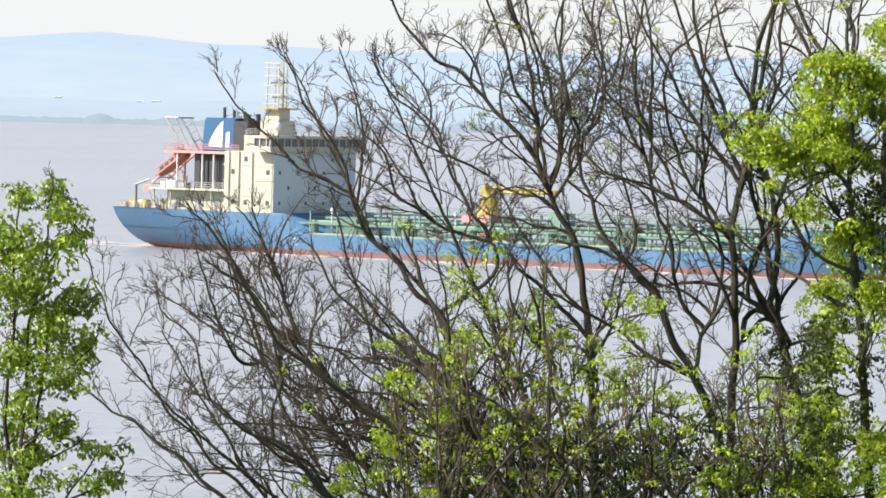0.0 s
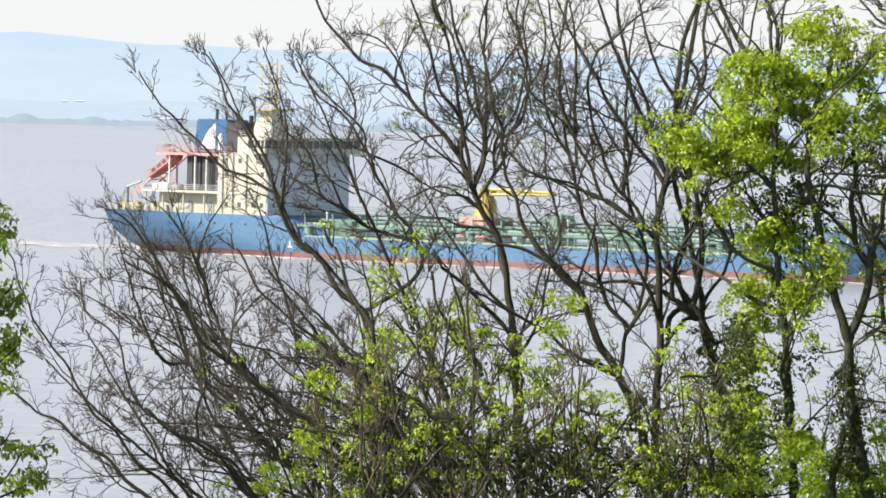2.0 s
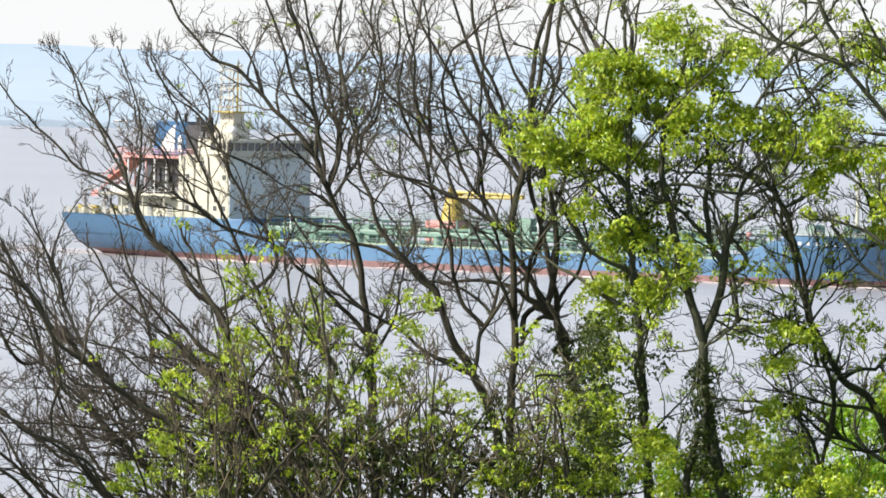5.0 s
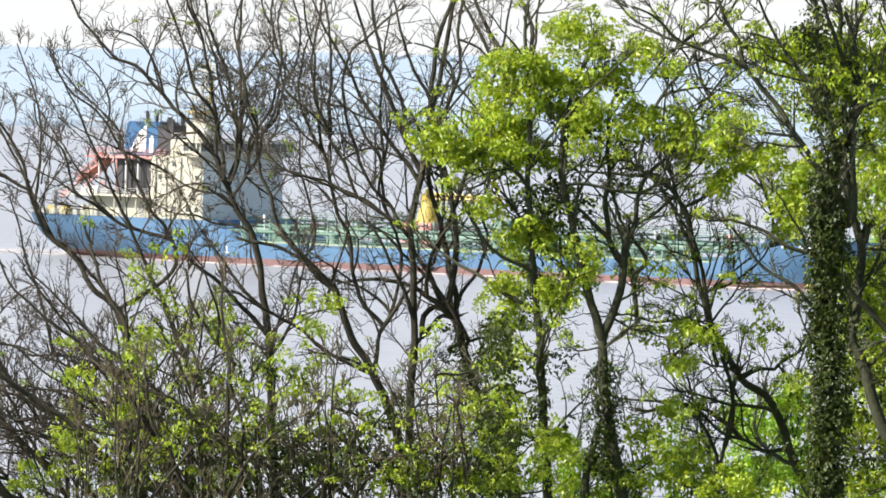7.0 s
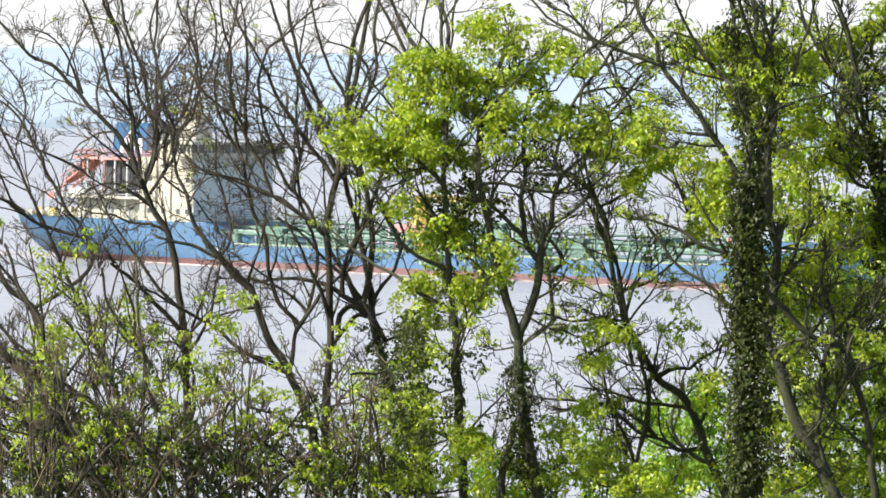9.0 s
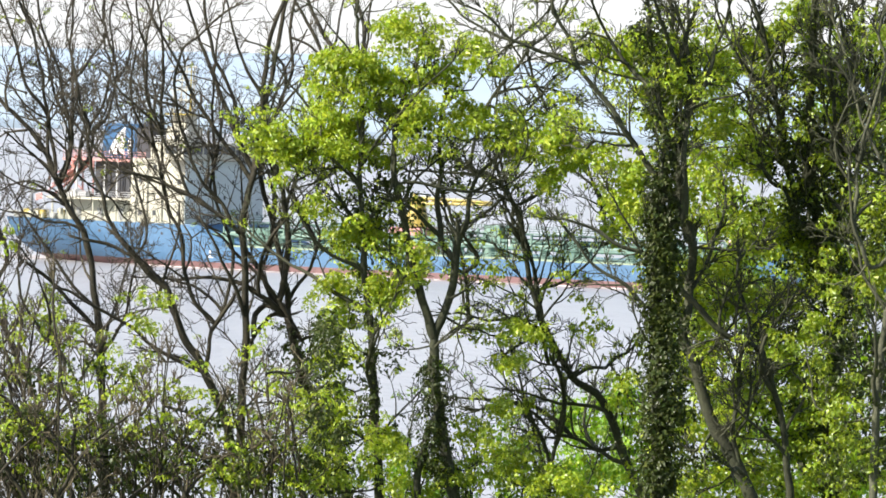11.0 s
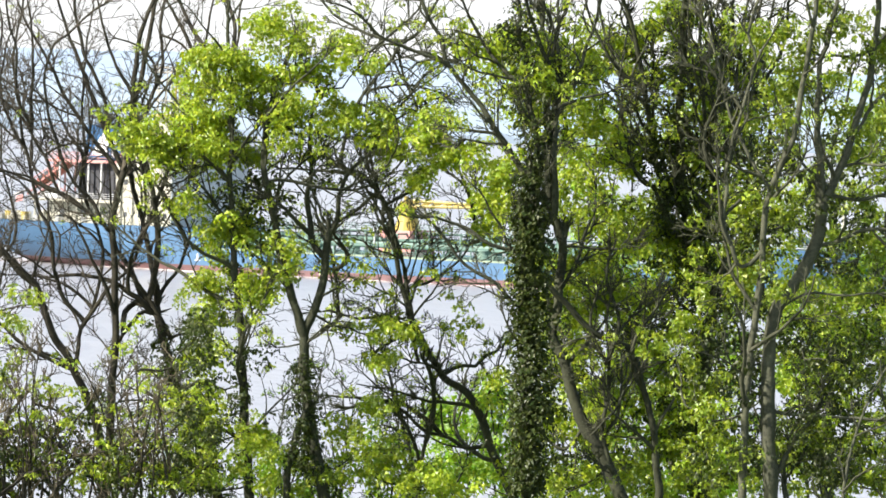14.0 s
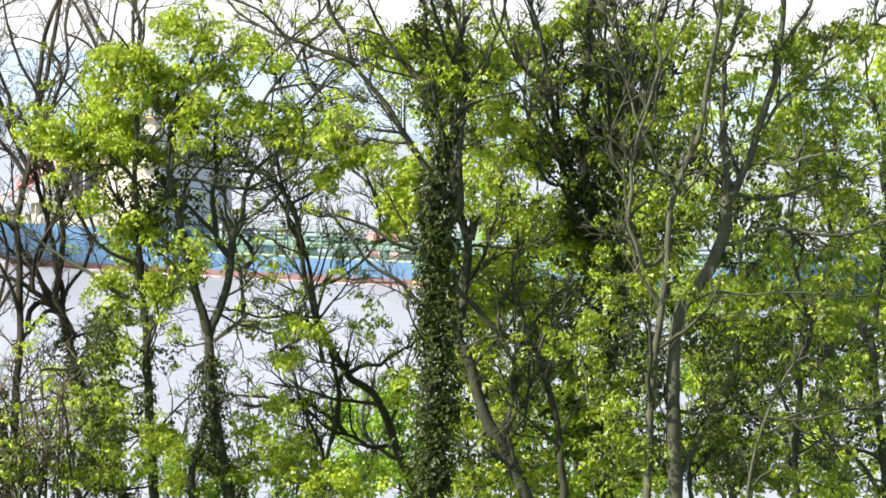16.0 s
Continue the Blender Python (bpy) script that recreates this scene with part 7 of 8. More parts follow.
    # unseen limbs and leaves overhead, added to shade the lower right
    limb(tree, (11.02, 30.28), (11.07, 31.1), (10.88, 32.13), 0.033, 0.015)
    limb(tree, (10.57, 30.26), (10.32, 31.07), (9.91, 31.95), 0.029, 0.015)
    limb(tree, (9.59, 30.23), (9.5, 30.97), (9.02, 31.77), 0.029, 0.015)
    foliage(tree, (10.09, 30.99), 1.47, 0.74, 30)
    foliage(tree, (8.61, 30.71), 0.88, 0.52, 12)
    foliage(tree, (11.44, 31.34), 1.33, 0.88, 34)
    bramble_and_shade(tree, (12.13, 28.83), 0.37, 0.88, 9)
    # dark filler behind the leaves, put in as the shaded inside of the crown
    bramble_and_shade(tree, (9.86, 26.13), 0.6, 0.5, 9)
    bramble_and_shade(tree, (10.93, 26), 0.6, 0.5, 9)
    bramble_and_shade(tree, (10.5, 25.09), 0.6, 0.5, 9)
    bramble_and_shade(tree, (11.14, 24.35), 0.6, 0.5, 9)
    bramble_and_shade(tree, (12.03, 25.13), 0.6, 0.5, 9)
    bramble_and_shade(tree, (12.21, 24.14), 0.6, 0.5, 9)
    bramble_and_shade(tree, (9.84, 24.46), 0.6, 0.5, 9)
    bramble_and_shade(tree, (10.45, 26.75), 0.6, 0.5, 9)
    bramble_and_shade(tree, (11.99, 26.34), 0.6, 0.5, 9)
    bramble_and_shade(tree, (10.55, 23.73), 0.6, 0.5, 9)
    finish_tree(tree)

def smooth_maple():
    tree = start_tree("field_maple", "maple with a smooth pale grey bent trunk in leaf", BARK_SMOOTH, LEAF_SHADE, bare=0.7, spread=1.1, tufts=0.12, depth=0.6, leafy=0.75, tuft=0.75, weight=1.2, twig=TWIG_OLIVE, distance=68.0)
    bough(tree, [(11.73, 23.59), (11.67, 24.56), (11.65, 25.12), (11.65, 25.68), (11.74, 26.07), (11.92, 26.33), (12.1, 26.63), (12.21, 26.95), (12.27, 27.24), (12.27, 27.43)], 0.097, 0.076, 0.15)
    bough(tree, [(12.27, 27.43), (12.36, 27.53), (12.51, 27.8), (12.63, 28.22), (12.73, 28.57), (12.85, 28.99), (12.91, 29.48), (12.94, 30.04)], 0.056, 0.036, 0.4)
    bough(tree, [(12.25, 27.44), (12.24, 27.79), (12.17, 28.2), (12.16, 28.62), (12.21, 29.11), (12.3, 29.53), (12.37, 30.02)], 0.048, 0.025, 0.5)
    bough(tree, [(11.37, 23.58), (11.36, 24.42), (11.37, 25.04), (11.41, 25.53), (11.44, 25.95), (11.49, 26.37), (11.49, 26.79), (11.52, 27.28), (11.65, 27.77), (11.83, 28.19), (11.89, 28.61), (11.96, 29.17), (12.03, 29.66), (12.07, 30.01)], 0.056, 0.030, 0.35)
    bough(tree, [(12.3, 27.44), (12.61, 27.45), (13.04, 27.48), (13.39, 27.61), (13.74, 27.75)], 0.030, 0.015, 0.7)
    bough(tree, [(12.5, 27.78), (12.74, 27.87), (13.02, 27.92), (13.41, 28.05)], 0.023, 0.013, 0.7)
    bough(tree, [(12.23, 26.81), (12.49, 26.92), (12.77, 27.04), (13.05, 27.06), (13.41, 26.99), (13.91, 27.1), (14.29, 27.23)], 0.028, 0.018, 0.6)
    bough(tree, [(11.78, 24.04), (12.01, 24.43), (12.21, 24.68), (12.36, 24.87)], 0.046, 0.025, 0.3)
    bough(tree, [(11.68, 24.77), (12.14, 24.75), (12.64, 24.73), (12.99, 24.72), (13.42, 24.78), (13.98, 24.89)], 0.025, 0.015, 0.7)
    bough(tree, [(11.74, 26.1), (12.09, 26.24), (12.59, 26.23), (13.44, 26.28), (14.22, 26.27)], 0.018, 0.010, 0.3)
    bough(tree, [(12.92, 29.27), (12.7, 29.23), (12.48, 29.18), (12.27, 29.18)], 0.023, 0.015, 0.6)
    bough(tree, [(12.96, 29.38), (13.11, 29.59), (13.24, 29.84), (13.31, 30.05)], 0.030, 0.020, 0.5)
    bough(tree, [(12.66, 28.25), (13, 28.65), (13.34, 29.01), (13.76, 29.37), (14.1, 29.66)], 0.025, 0.015, 0.6)
    bough(tree, [(11.44, 26.79), (11.23, 26.57), (11.08, 26.85), (10.99, 27.4), (11.07, 28.1), (11.17, 28.52), (11.32, 29.08), (11.21, 29.43), (11.34, 29.92)], 0.030, 0.018, 0.6)
    bough(tree, [(11.41, 27.55), (11.25, 27.97), (11.1, 28.31), (10.98, 28.72), (10.85, 29.14), (10.74, 29.55)], 0.025, 0.015, 0.6)
    foliage(tree, (11.49, 27.28), 0.48, 0.27, 24)
    foliage(tree, (11.94, 26.59), 0.27, 0.27, 3)
    foliage(tree, (11.17, 26.43), 0.48, 0.41, 24)
    foliage(tree, (11.45, 26.23), 0.27, 0.21, 12)
    foliage(tree, (11.87, 28.61), 0.34, 0.34, 10)
    foliage(tree, (11.77, 29.31), 0.41, 0.27, 13)
    foliage(tree, (12.47, 29.68), 0.27, 0.21, 5)
    foliage(tree, (13.19, 29.28), 0.41, 0.27, 11)
    foliage(tree, (13.68, 29.51), 0.34, 0.27, 9)
    foliage(tree, (13.35, 28.66), 0.34, 0.27, 10)
    foliage(tree, (13.85, 28.61), 0.41, 0.34, 14)
    foliage(tree, (13.02, 28.16), 0.41, 0.41, 14)
    foliage(tree, (13.46, 27.62), 0.41, 0.41, 11)
    foliage(tree, (14.02, 27.84), 0.41, 0.41, 13)
    foliage(tree, (13.05, 27.11), 0.27, 0.27, 4)
    foliage(tree, (13.64, 26.64), 0.55, 0.34, 11)
    foliage(tree, (13.37, 26.0), 0.41, 0.34, 9)
    foliage(tree, (14.02, 25.88), 0.41, 0.41, 10)
    foliage(tree, (12.43, 24.58), 0.55, 0.41, 14)
    foliage(tree, (13.29, 24.46), 0.55, 0.48, 14)
    foliage(tree, (14.06, 24.76), 0.48, 0.55, 16)
    foliage(tree, (12.88, 23.89), 0.82, 0.21, 13)
    foliage(tree, (13.87, 23.92), 0.62, 0.21, 11)
    foliage(tree, (10.7, 25.51), 0.41, 0.41, 17)
    foliage(tree, (10.94, 24.82), 0.34, 0.41, 15)
    foliage(tree, (11.03, 24.13), 0.41, 0.41, 17)
    foliage(tree, (12.02, 24.08), 0.34, 0.34, 8)
    foliage(tree, (13.11, 25.3), 0.48, 0.27, 7)
    foliage(tree, (14.9, 27.17), 0.62, 3.09, 34)
    foliage(tree, (12.07, 29.04), 0.41, 0.34, 8)
    foliage(tree, (12.26, 29.46), 0.41, 0.34, 8)
    foliage(tree, (12.83, 29.48), 0.41, 0.34, 8)
    foliage(tree, (12.64, 28.78), 0.41, 0.34, 8)
    foliage(tree, (13.55, 29.16), 0.41, 0.34, 8)
    foliage(tree, (13.96, 29.52), 0.41, 0.34, 8)
    foliage(tree, (13.23, 28.24), 0.41, 0.34, 8)
    foliage(tree, (11.42, 29.43), 0.41, 0.34, 10)
    foliage(tree, (11.53, 28.11), 0.41, 0.34, 10)
    foliage(tree, (12.68, 27.59), 0.41, 0.34, 6)
    foliage(tree, (13.9, 27.28), 0.41, 0.34, 6)
    foliage(tree, (12.67, 25.99), 0.41, 0.34, 6)
    foliage(tree, (13.08, 26.42), 0.41, 0.34, 6)
    foliage(tree, (12.27, 25.14), 0.41, 0.34, 6)
    foliage(tree, (13.68, 25.45), 0.41, 0.34, 6)
    foliage(tree, (14.2, 26.73), 0.41, 0.34, 6)
    # dark sprays that stand in for leaves in deep shade
    bramble_and_shade(tree, (12.48, 25.43), 0.62, 0.62, 27)
    bramble_and_shade(tree, (11.21, 25.54), 0.41, 0.82, 20)
    bramble_and_shade(tree, (12.38, 24.31), 0.76, 0.48, 30)
    bramble_and_shade(tree, (11.25, 24.14), 0.55, 0.41, 17)
    bramble_and_shade(tree, (12.57, 27.11), 0.41, 0.82, 17)
    bramble_and_shade(tree, (11.37, 26.93), 0.41, 0.55, 12)
    limb(tree, (12.56, 23.26), (12.65, 24.6), (13.05, 25.44), 0.027, 0.014)
    limb(tree, (12.13, 23.26), (11.96, 24.3), (12.35, 25.08), 0.027, 0.014)
    # upper limbs and leaves out of view, added to block the sun
    limb(tree, (12.45, 30.23), (12.5, 30.93), (12.32, 31.97), 0.031, 0.014)
    limb(tree, (12.91, 30.25), (13.13, 30.95), (13.45, 32.01), 0.031, 0.014)
    foliage(tree, (12.42, 31.14), 1.10, 0.76, 22)
    shade_canopy(tree, (11.71, 31.4), 1.7, 1.0, 120)
    shade_canopy(tree, (13.63, 30.97), 1.03, 0.69, 40)
    bramble_and_shade(tree, (11.62, 27.56), 0.41, 0.76, 14)
    finish_tree(tree)

def far_maple():
    tree = start_tree("field_maple", "leafy maple with thin dark stems behind the others", BARK_MOSSY, LEAF_SHADE, bare=0.7, spread=1.1, tufts=0.15, depth=0.4, leafy=1.0, tuft=0.8, weight=1.3, twig=TWIG_OLIVE, distance=76.0)
    limb(tree, (15.8, 19.53), (15.98, 23.47), (15.75, 25.42), 0.074, 0.059)
    limb(tree, (15.76, 25.34), (15.23, 26.66), (14.88, 27.74), 0.043, 0.023)
    limb(tree, (15.75, 25.42), (16.02, 26.99), (15.8, 28.55), 0.043, 0.023)
    limb(tree, (14.88, 27.66), (14.61, 28.51), (14.81, 29.61), 0.021, 0.010)
    limb(tree, (15.24, 26.58), (14.59, 26.8), (14.21, 26.47), 0.018, 0.010)
    limb(tree, (15.81, 28.47), (15.54, 29.32), (15.74, 30.42), 0.021, 0.010)
    foliage(tree, (15.55, 26.82), 0.46, 0.46, 6)
    foliage(tree, (15.79, 29.02), 0.38, 0.46, 6)
    foliage(tree, (14.04, 26.78), 0.54, 0.61, 11)
    foliage(tree, (13.38, 27.46), 0.38, 0.46, 5)
    foliage(tree, (12.38, 26.89), 0.46, 0.61, 11)
    foliage(tree, (14.6, 26.72), 0.46, 0.46, 6)
    foliage(tree, (14.07, 28.18), 0.54, 0.54, 8)
    foliage(tree, (14.68, 28.98), 0.54, 0.54, 6)
    foliage(tree, (13.17, 29.09), 0.46, 0.54, 8)
    foliage(tree, (13.86, 25.06), 0.46, 0.61, 6)
    # darker sprays added as shade between the stems
    bramble_and_shade(tree, (15.22, 27.13), 0.77, 0.77, 19)
    bramble_and_shade(tree, (14.65, 25.23), 0.77, 0.77, 19)
    bramble_and_shade(tree, (15.79, 24.32), 0.61, 0.92, 19)
    bramble_and_shade(tree, (14.01, 27.71), 0.54, 0.69, 11)
    limb(tree, (14.89, 22.66), (14.68, 24.14), (14.87, 25.71), 0.054, 0.035)
    limb(tree, (13.94, 22.64), (13.82, 23.81), (13.54, 25.05), 0.046, 0.027)
    limb(tree, (14.87, 25.63), (14.59, 26.8), (14.71, 27.89), 0.035, 0.019)
    limb(tree, (15.33, 24.0), (14.89, 25.08), (14.32, 25.46), 0.035, 0.019)
    limb(tree, (16.0, 24.64), (15.29, 25.02), (14.81, 25.08), 0.035, 0.019)
    foliage(tree, (12.4, 26.74), 0.75, 0.6, 15)
    foliage(tree, (13.48, 27.32), 0.75, 0.6, 15)
    foliage(tree, (12.11, 25.88), 0.75, 0.6, 15)
    foliage(tree, (14.07, 26.32), 0.75, 0.6, 15)
    foliage(tree, (13.13, 26.14), 0.75, 0.6, 15)
    finish_tree(tree)

def low_scrub():
    tree = start_tree("hawthorn_scrub", "low tangled scrub of bare stems with ivy below the trees", BARK, LEAF, bare=0.42, tufts=0.1, twig=TWIG_TAN, fan=(14, 46), depth=0.35, weight=1.2, leafy=0.85, tuft=0.62, distance=70.0)
    bough(tree, [(2.22, 23.4), (1.92, 23.76), (1.64, 23.9), (1.28, 24.1), (0.92, 24.38), (0.63, 24.66), (0.35, 24.72)], 0.031, 0.016, 0.5)
    bough(tree, [(1.02, 23.25), (0.8, 23.6), (0.65, 23.95), (0.5, 24.16), (0.39, 24.51), (0.3, 25.07)], 0.031, 0.016, 0.5)
    bough(tree, [(2.79, 23.29), (2.88, 23.78), (3.05, 24.07), (3.39, 24.61)], 0.018, 0.010, 0.5)
    bough(tree, [(1.58, 23.39), (1.55, 24.39), (1.44, 24.74), (1.4, 25.1), (1.28, 25.66), (1.27, 26.09)], 0.026, 0.016, 0.5)
    bough(tree, [(4.34, 23.6), (4.15, 23.95), (3.83, 24.02), (3.48, 23.97)], 0.021, 0.010, 0.5)
    bough(tree, [(4.17, 23.46), (4.12, 24.02), (3.97, 24.23), (3.85, 24.59)], 0.026, 0.013, 0.5)
    limb(tree, (0.95, 21.15), (0.76, 23.28), (0.3, 24.69), 0.038, 0.009)
    limb(tree, (2.37, 21.19), (2.32, 23.32), (2.43, 24.6), 0.038, 0.009)
    limb(tree, (4.0, 21.23), (3.95, 23.21), (4.12, 24.64), 0.038, 0.009)
    limb(tree, (3.06, 21.91), (1.95, 23.8), (0.6, 24.05), 0.038, 0.009)
    limb(tree, (3.77, 21.93), (4.58, 23.37), (5.27, 24.1), 0.038, 0.009)
    ivy(tree, (4.69, 24.65), 0.21, 0.57, 14)
    ivy(tree, (4.78, 23.87), 0.21, 0.42, 14)
    ivy(tree, (3.93, 23.78), 0.42, 0.35, 14)
    ivy(tree, (4.67, 25.36), 0.18, 0.28, 6)
    foliage(tree, (4.69, 24.51), 0.42, 0.35, 7)
    foliage(tree, (3.97, 25.2), 0.28, 0.42, 3)
    foliage(tree, (4.07, 24.07), 0.57, 0.49, 5)
    foliage(tree, (3.01, 24.04), 0.64, 0.42, 6)
    foliage(tree, (2.16, 23.88), 0.85, 0.42, 4)
    foliage(tree, (0.89, 23.57), 1.06, 0.21, 4)
    foliage(tree, (-0.25, 23.96), 0.42, 0.42, 5)
    foliage(tree, (-0.62, 24.66), 0.28, 0.28, 3)
    bramble_and_shade(tree, (0.89, 23.57), 1.13, 0.28, 9)
    bramble_and_shade(tree, (2.17, 23.67), 0.99, 0.35, 9)
    bramble_and_shade(tree, (3.37, 23.63), 0.99, 0.28, 8)
    bramble_and_shade(tree, (-0.1, 23.47), 0.57, 0.21, 2)
    bramble_and_shade(tree, (2.86, 24.18), 0.85, 0.42, 5)
    bramble_and_shade(tree, (1.45, 24.15), 0.85, 0.35, 4)
    limb(tree, (0.03, 22.19), (0.56, 23.55), (1.25, 24.27), 0.038, 0.014)
    limb(tree, (1.3, 22.22), (1.48, 23.57), (2.24, 24.44), 0.038, 0.014)
    limb(tree, (2.58, 22.25), (2.97, 23.46), (3.81, 24.05), 0.038, 0.014)
    limb(tree, (4.14, 22.28), (3.61, 23.48), (2.74, 24.17), 0.038, 0.014)
    bramble_and_shade(tree, (0.4, 24.25), 0.85, 0.35, 5)
    bramble_and_shade(tree, (1.54, 24.0), 0.99, 0.42, 8)
    bramble_and_shade(tree, (2.89, 23.89), 0.85, 0.42, 6)
    bramble_and_shade(tree, (-0.15, 23.53), 0.85, 0.28, 4)
    bramble_and_shade(tree, (1.81, 24.78), 0.85, 0.28, 6)
    bramble_and_shade(tree, (4.1, 23.7), 0.57, 0.28, 4)
    limb(tree, (1.86, 22.58), (2.54, 23.59), (3.18, 23.89), 0.032, 0.014)
    limb(tree, (4.98, 22.65), (4.39, 23.63), (4.23, 24.34), 0.035, 0.014)
    bramble_and_shade(tree, (4.28, 24.07), 0.57, 0.42, 2)
    bramble_and_shade(tree, (4.78, 24.09), 0.57, 0.57, 3)
    bramble_and_shade(tree, (3.72, 23.92), 0.71, 0.42, 2)
    bramble_and_shade(tree, (4.75, 25.08), 0.21, 0.64, 6)
    bramble_and_shade(tree, (2.87, 23.68), 0.71, 0.28, 2)
    foliage(tree, (4.78, 23.94), 0.57, 0.35, 10)
    foliage(tree, (3.93, 23.85), 0.57, 0.28, 8)
    foliage(tree, (5.41, 24.1), 0.42, 0.42, 8)
    bramble_and_shade(tree, (3.71, 24.34), 0.49, 0.42, 4)
    limb(tree, (4.34, 21.95), (4.44, 23.51), (4.2, 24.64), 0.032, 0.014)
    limb(tree, (3.63, 21.93), (3.87, 23.64), (4.56, 24.36), 0.032, 0.014)
    foliage(tree, (4.43, 23.79), 0.42, 0.28, 8)
    foliage(tree, (3.37, 23.77), 0.42, 0.28, 6)
    # a thicket of thin shoots
    for k in range(46):
        x = -0.7 + 5.0 * (k + rng.random()) / 46
        top, lean = rng.uniform(24.0, 25.3), rng.gauss(-0.15, 0.45)
        limb(tree, (x, 22.5), (x + lean * 0.35 + rng.gauss(0, 0.12), 22.5 + (top - 22.5) * 0.55), (x + lean, top), rng.uniform(0.013, 0.024), 0.007)
    foliage(tree, (0.6, 24.1), 1.3, 0.55, 16)
    foliage(tree, (2.5, 24.2), 1.4, 0.6, 18)
    foliage(tree, (1.6, 24.9), 1.6, 0.35, 10)
    foliage(tree, (3.7, 24.2), 1.0, 0.6, 12)
    bramble_and_shade(tree, (2.6, 23.9), 1.6, 0.4, 16)
    finish_tree(tree)

def far_scrub():
    tree = start_tree("elder_scrub", "leafy scrub of thin stems among the tree trunks", BARK_MOSSY, LEAF_BACK, bare=0.8, spread=0.7, tufts=0.2, leafy=0.8, tuft=0.85, twig=TWIG_OLIVE, distance=78.0)
    limb(tree, (6.22, 20.34), (6.31, 22.72), (6.43, 23.84), 0.032, 0.008)
    limb(tree, (7.49, 20.37), (7.26, 22.59), (7.46, 24.02), 0.032, 0.008)
    limb(tree, (8.29, 20.38), (8.38, 22.61), (8.1, 24.04), 0.032, 0.008)
    limb(tree, (8.93, 20.39), (8.77, 22.78), (9.14, 23.9), 0.032, 0.008)
    limb(tree, (10.21, 20.42), (10.05, 22.81), (10.33, 24.25), 0.032, 0.008)
    limb(tree, (11.01, 20.44), (11.1, 22.83), (11.29, 24.27), 0.032, 0.008)
    limb(tree, (12.62, 20.47), (12.71, 22.71), (12.91, 24.15), 0.032, 0.008)
    foliage(tree, (6.29, 23.28), 0.39, 0.39, 14)
    foliage(tree, (6.93, 22.98), 0.47, 0.20, 10)
    foliage(tree, (7.71, 23.55), 0.47, 0.39, 10)
    foliage(tree, (8.37, 23.09), 0.63, 0.32, 16)
    foliage(tree, (9.8, 23.12), 0.63, 0.32, 20)
    foliage(tree, (11.33, 23.16), 0.71, 0.32, 24)
    foliage(tree, (12.37, 23.18), 0.63, 0.32, 24)
    foliage(tree, (13.16, 23.68), 0.47, 0.71, 20)
    foliage(tree, (11.7, 23.96), 0.47, 0.47, 14)
    foliage(tree, (13.12, 25.12), 0.32, 0.71, 14)
    foliage(tree, (11.23, 26.18), 0.47, 0.71, 20)
    foliage(tree, (10.79, 27.36), 0.47, 0.71, 14)
    foliage(tree, (12.21, 28.44), 0.47, 0.71, 14)
    bramble_and_shade(tree, (11.32, 23.24), 0.95, 0.39, 5)
    bramble_and_shade(tree, (12.68, 23.67), 0.79, 0.71, 5)
    bramble_and_shade(tree, (10.52, 23.14), 0.63, 0.24, 3)
    # thin bare shoots among the trunks
    for k in range(16):
        x = 3.9 + 4.4 * (k + rng.random()) / 16
        top, lean = rng.uniform(23.6, 25.2), rng.gauss(-0.1, 0.45)
        limb(tree, (x, 21.8), (x + lean * 0.35 + rng.gauss(0, 0.12), 21.8 + (top - 21.8) * 0.55), (x + lean, top), rng.uniform(0.013, 0.022), 0.007)
    finish_tree(tree)

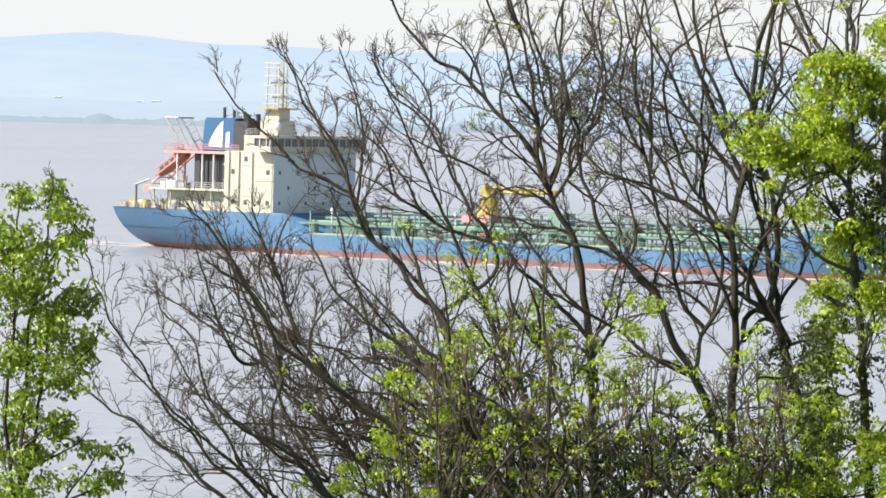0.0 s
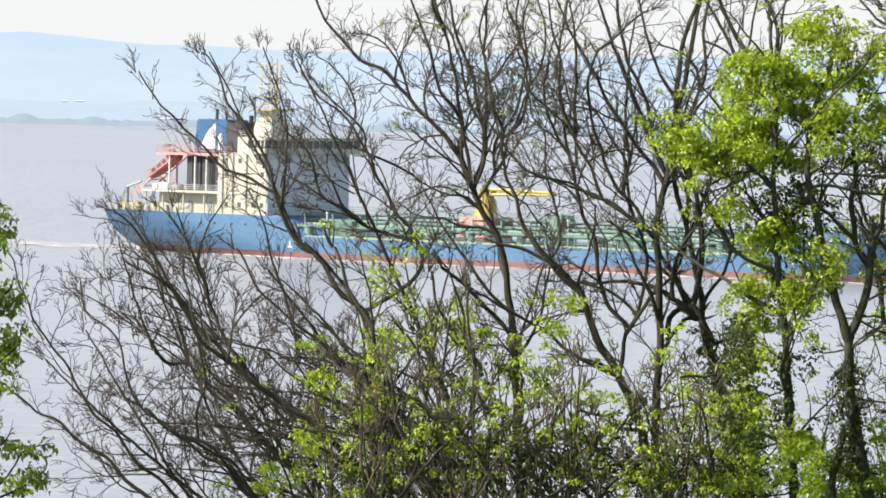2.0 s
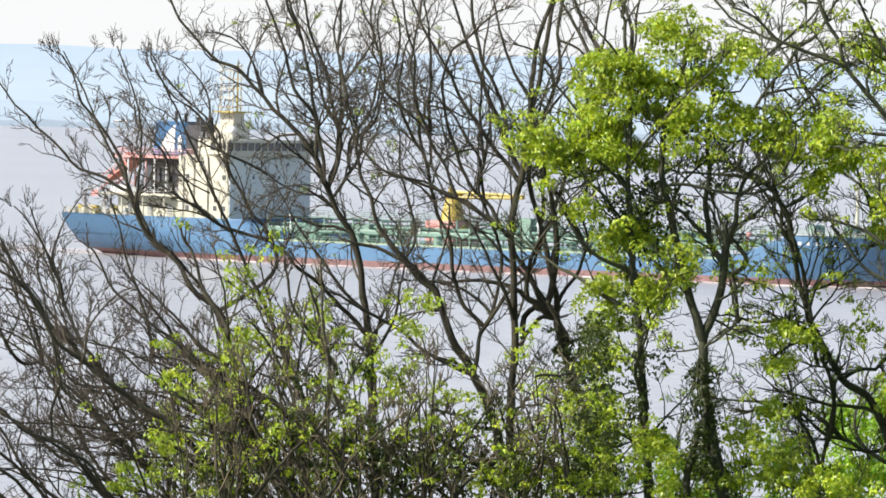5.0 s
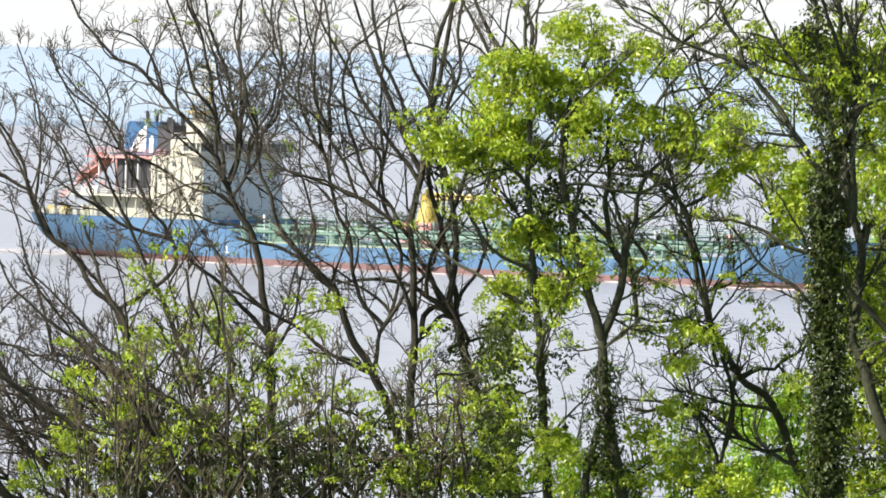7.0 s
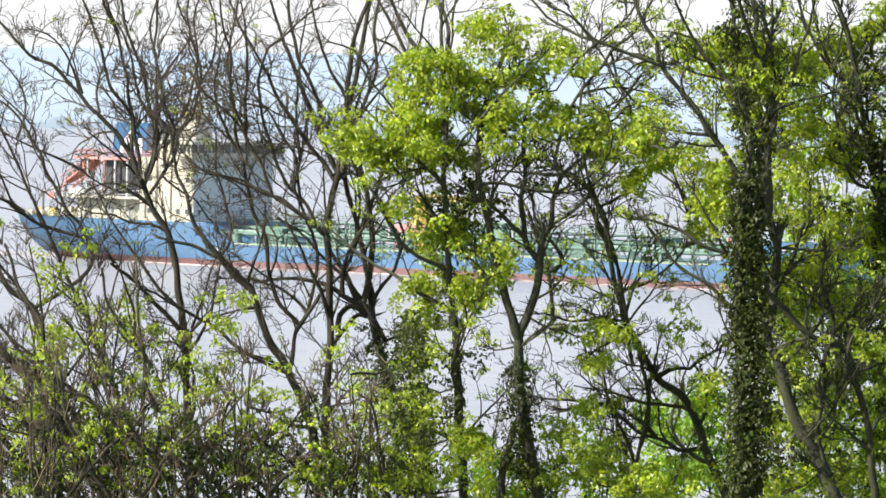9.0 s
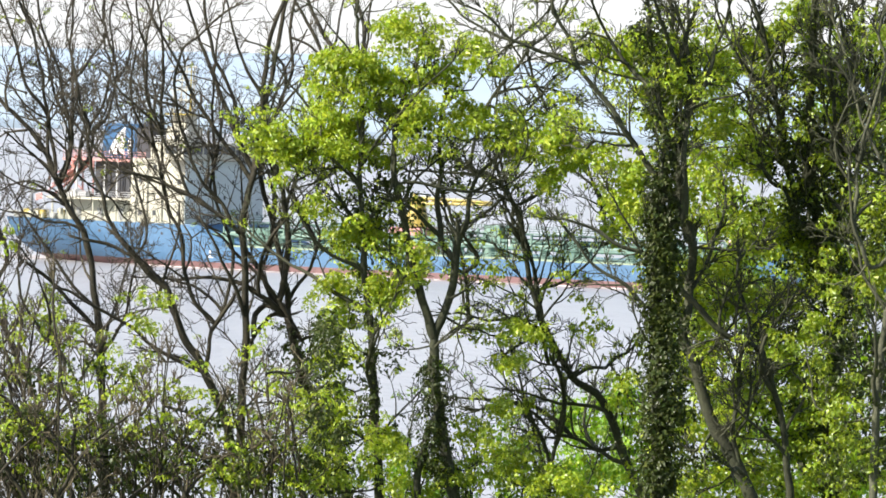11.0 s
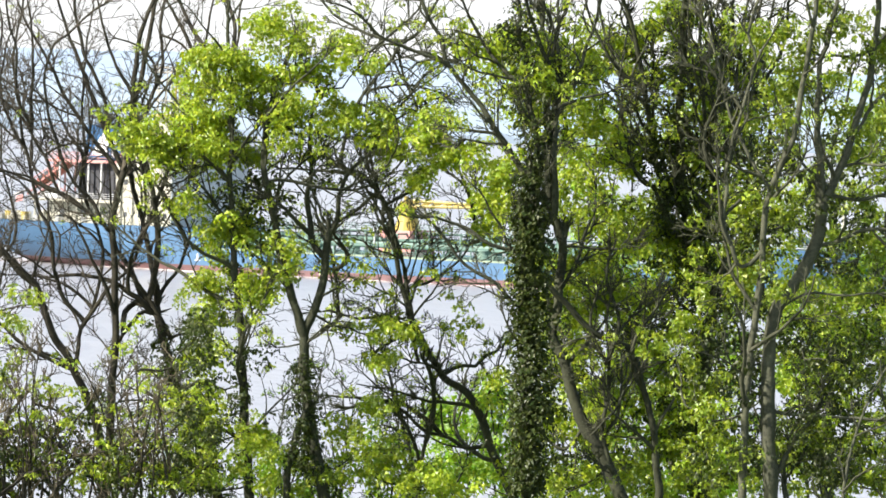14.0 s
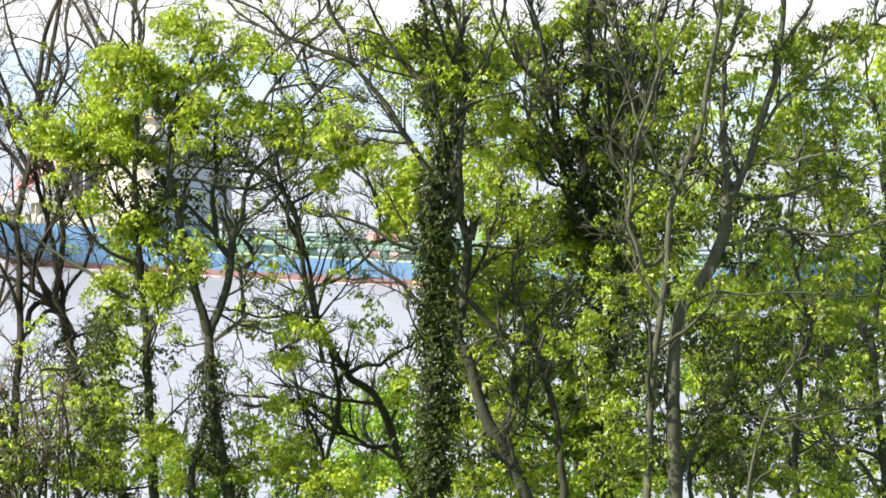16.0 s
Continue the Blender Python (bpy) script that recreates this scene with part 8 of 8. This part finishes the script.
def back_maple():
    tree = start_tree("leafy_maple", "broad maple in full bright green leaf behind the others", BARK_MOSSY, LEAF_SHADE, bare=0.5, tufts=0.3, leafy=2.0, twig=TWIG_OLIVE, distance=88.0)
    limb(tree, (16.25, 18.54), (16.01, 23.06), (16.1, 25.78), 0.089, 0.053)
    limb(tree, (16.1, 25.69), (15.86, 27.31), (16.07, 29.21), 0.044, 0.018)
    limb(tree, (17.91, 18.57), (17.66, 23.1), (17.47, 25.82), 0.089, 0.053)
    limb(tree, (17.48, 25.73), (17.59, 27.63), (17.26, 29.25), 0.044, 0.018)
    limb(tree, (13.51, 18.49), (13.48, 22.1), (13.21, 24.8), 0.071, 0.036)
    foliage(tree, (16.2, 28.04), 1.07, 0.98, 14)
    foliage(tree, (17.59, 27.63), 1.07, 1.07, 22)
    foliage(tree, (15.68, 24.68), 0.53, 1.07, 22)
    foliage(tree, (16.95, 24.9), 1.07, 0.98, 31)
    foliage(tree, (18.23, 25.3), 0.71, 1.33, 24)
    foliage(tree, (16.19, 23.07), 1.07, 0.71, 24)
    foliage(tree, (17.75, 23.11), 1.07, 0.80, 30)
    foliage(tree, (14.26, 23.38), 0.89, 0.98, 16)
    foliage(tree, (12.89, 23.35), 0.89, 0.98, 15)
    foliage(tree, (12.03, 24.77), 0.71, 1.07, 11)
    foliage(tree, (13.74, 25.17), 0.80, 0.98, 11)
    foliage(tree, (13.21, 27.5), 1.07, 1.33, 12)
    foliage(tree, (14.58, 27.27), 0.71, 1.33, 11)
    foliage(tree, (18.28, 29.01), 0.53, 0.89, 8)
    foliage(tree, (18.98, 24.95), 0.53, 2.67, 22)
    # dark leaves put in as a shaded backdrop to the crown
    bramble_and_shade(tree, (17.37, 26.09), 1.16, 0.80, 42)
    bramble_and_shade(tree, (17.88, 24.74), 0.98, 0.98, 38)
    bramble_and_shade(tree, (16.02, 25.24), 0.53, 1.16, 19)
    bramble_and_shade(tree, (17.28, 23.46), 1.16, 0.80, 38)
    bramble_and_shade(tree, (17.58, 28.08), 0.98, 0.98, 27)
    bramble_and_shade(tree, (15.63, 23.24), 0.71, 0.80, 19)
    bramble_and_shade(tree, (14.39, 24.83), 0.53, 1.42, 15)
    bramble_and_shade(tree, (18.95, 25.86), 0.53, 2.67, 46)
    finish_tree(tree)

maple_left()
ash_bare()
ash_trunk()
ash_second()
ash_third()
thorn_bush()
sycamore_crown()
sycamore_fork()
ivy_trunk()
back_bush()
side_bush()
leaning_sycamore()
ivy_sycamore()
smooth_maple()
far_maple()
low_scrub()
far_scrub()
back_maple()


def bird_nest(x, y, z):
    bm = bmesh.new()
    chance = random.Random(3)
    for _ in range(150):
        a, b = chance.uniform(0, math.tau), chance.gauss(0, 0.9)
        r, h = chance.uniform(0.05, 0.17), chance.uniform(-0.08, 0.09)
        p = Vector((math.cos(a) * r, math.sin(a) * r, h))
        d = Vector((math.cos(a + math.pi / 2 + b), math.sin(a + math.pi / 2 + b), chance.gauss(0, 0.25))) * chance.uniform(0.05, 0.14)
        rod(bm, p - d, p + d, 0.005, 0.003, sides=3)
    root = part("bird_nest", bm, TWIG, None)
    root.location = (x, y, z)
    tagged(root, "untidy round bird nest of dark brown twigs in a tree fork", "nest")


bird_nest(5.02, 75.0, 25.36)


# ---- what moves ----
def motions():
    start, speed = Vector((-51.1, 978.9, 0.0)), Vector((6.02, -4.1, 0.0))
    rows = [(t, pose(*(start + speed * t), 0, 0, SHIP_TURN)) for t in (0.0, 4.0, 8.0, 12.0, 16.0)]
    walk(ship, rows)
    walk(ship_wake, rows)
    # a light breeze in the crowns
    for k, crown in enumerate(CROWNS):
        sway = []
        for i in range(17):
            a = i * 1.9 + k * 1.3
            sway.append((i * 1.0, pose(0, 0, 0, 0.10 * math.sin(a * 0.9), 0.17 * math.sin(a) + 0.06 * math.sin(a * 2.3), 0)))
        walk(crown, sway)


motions()
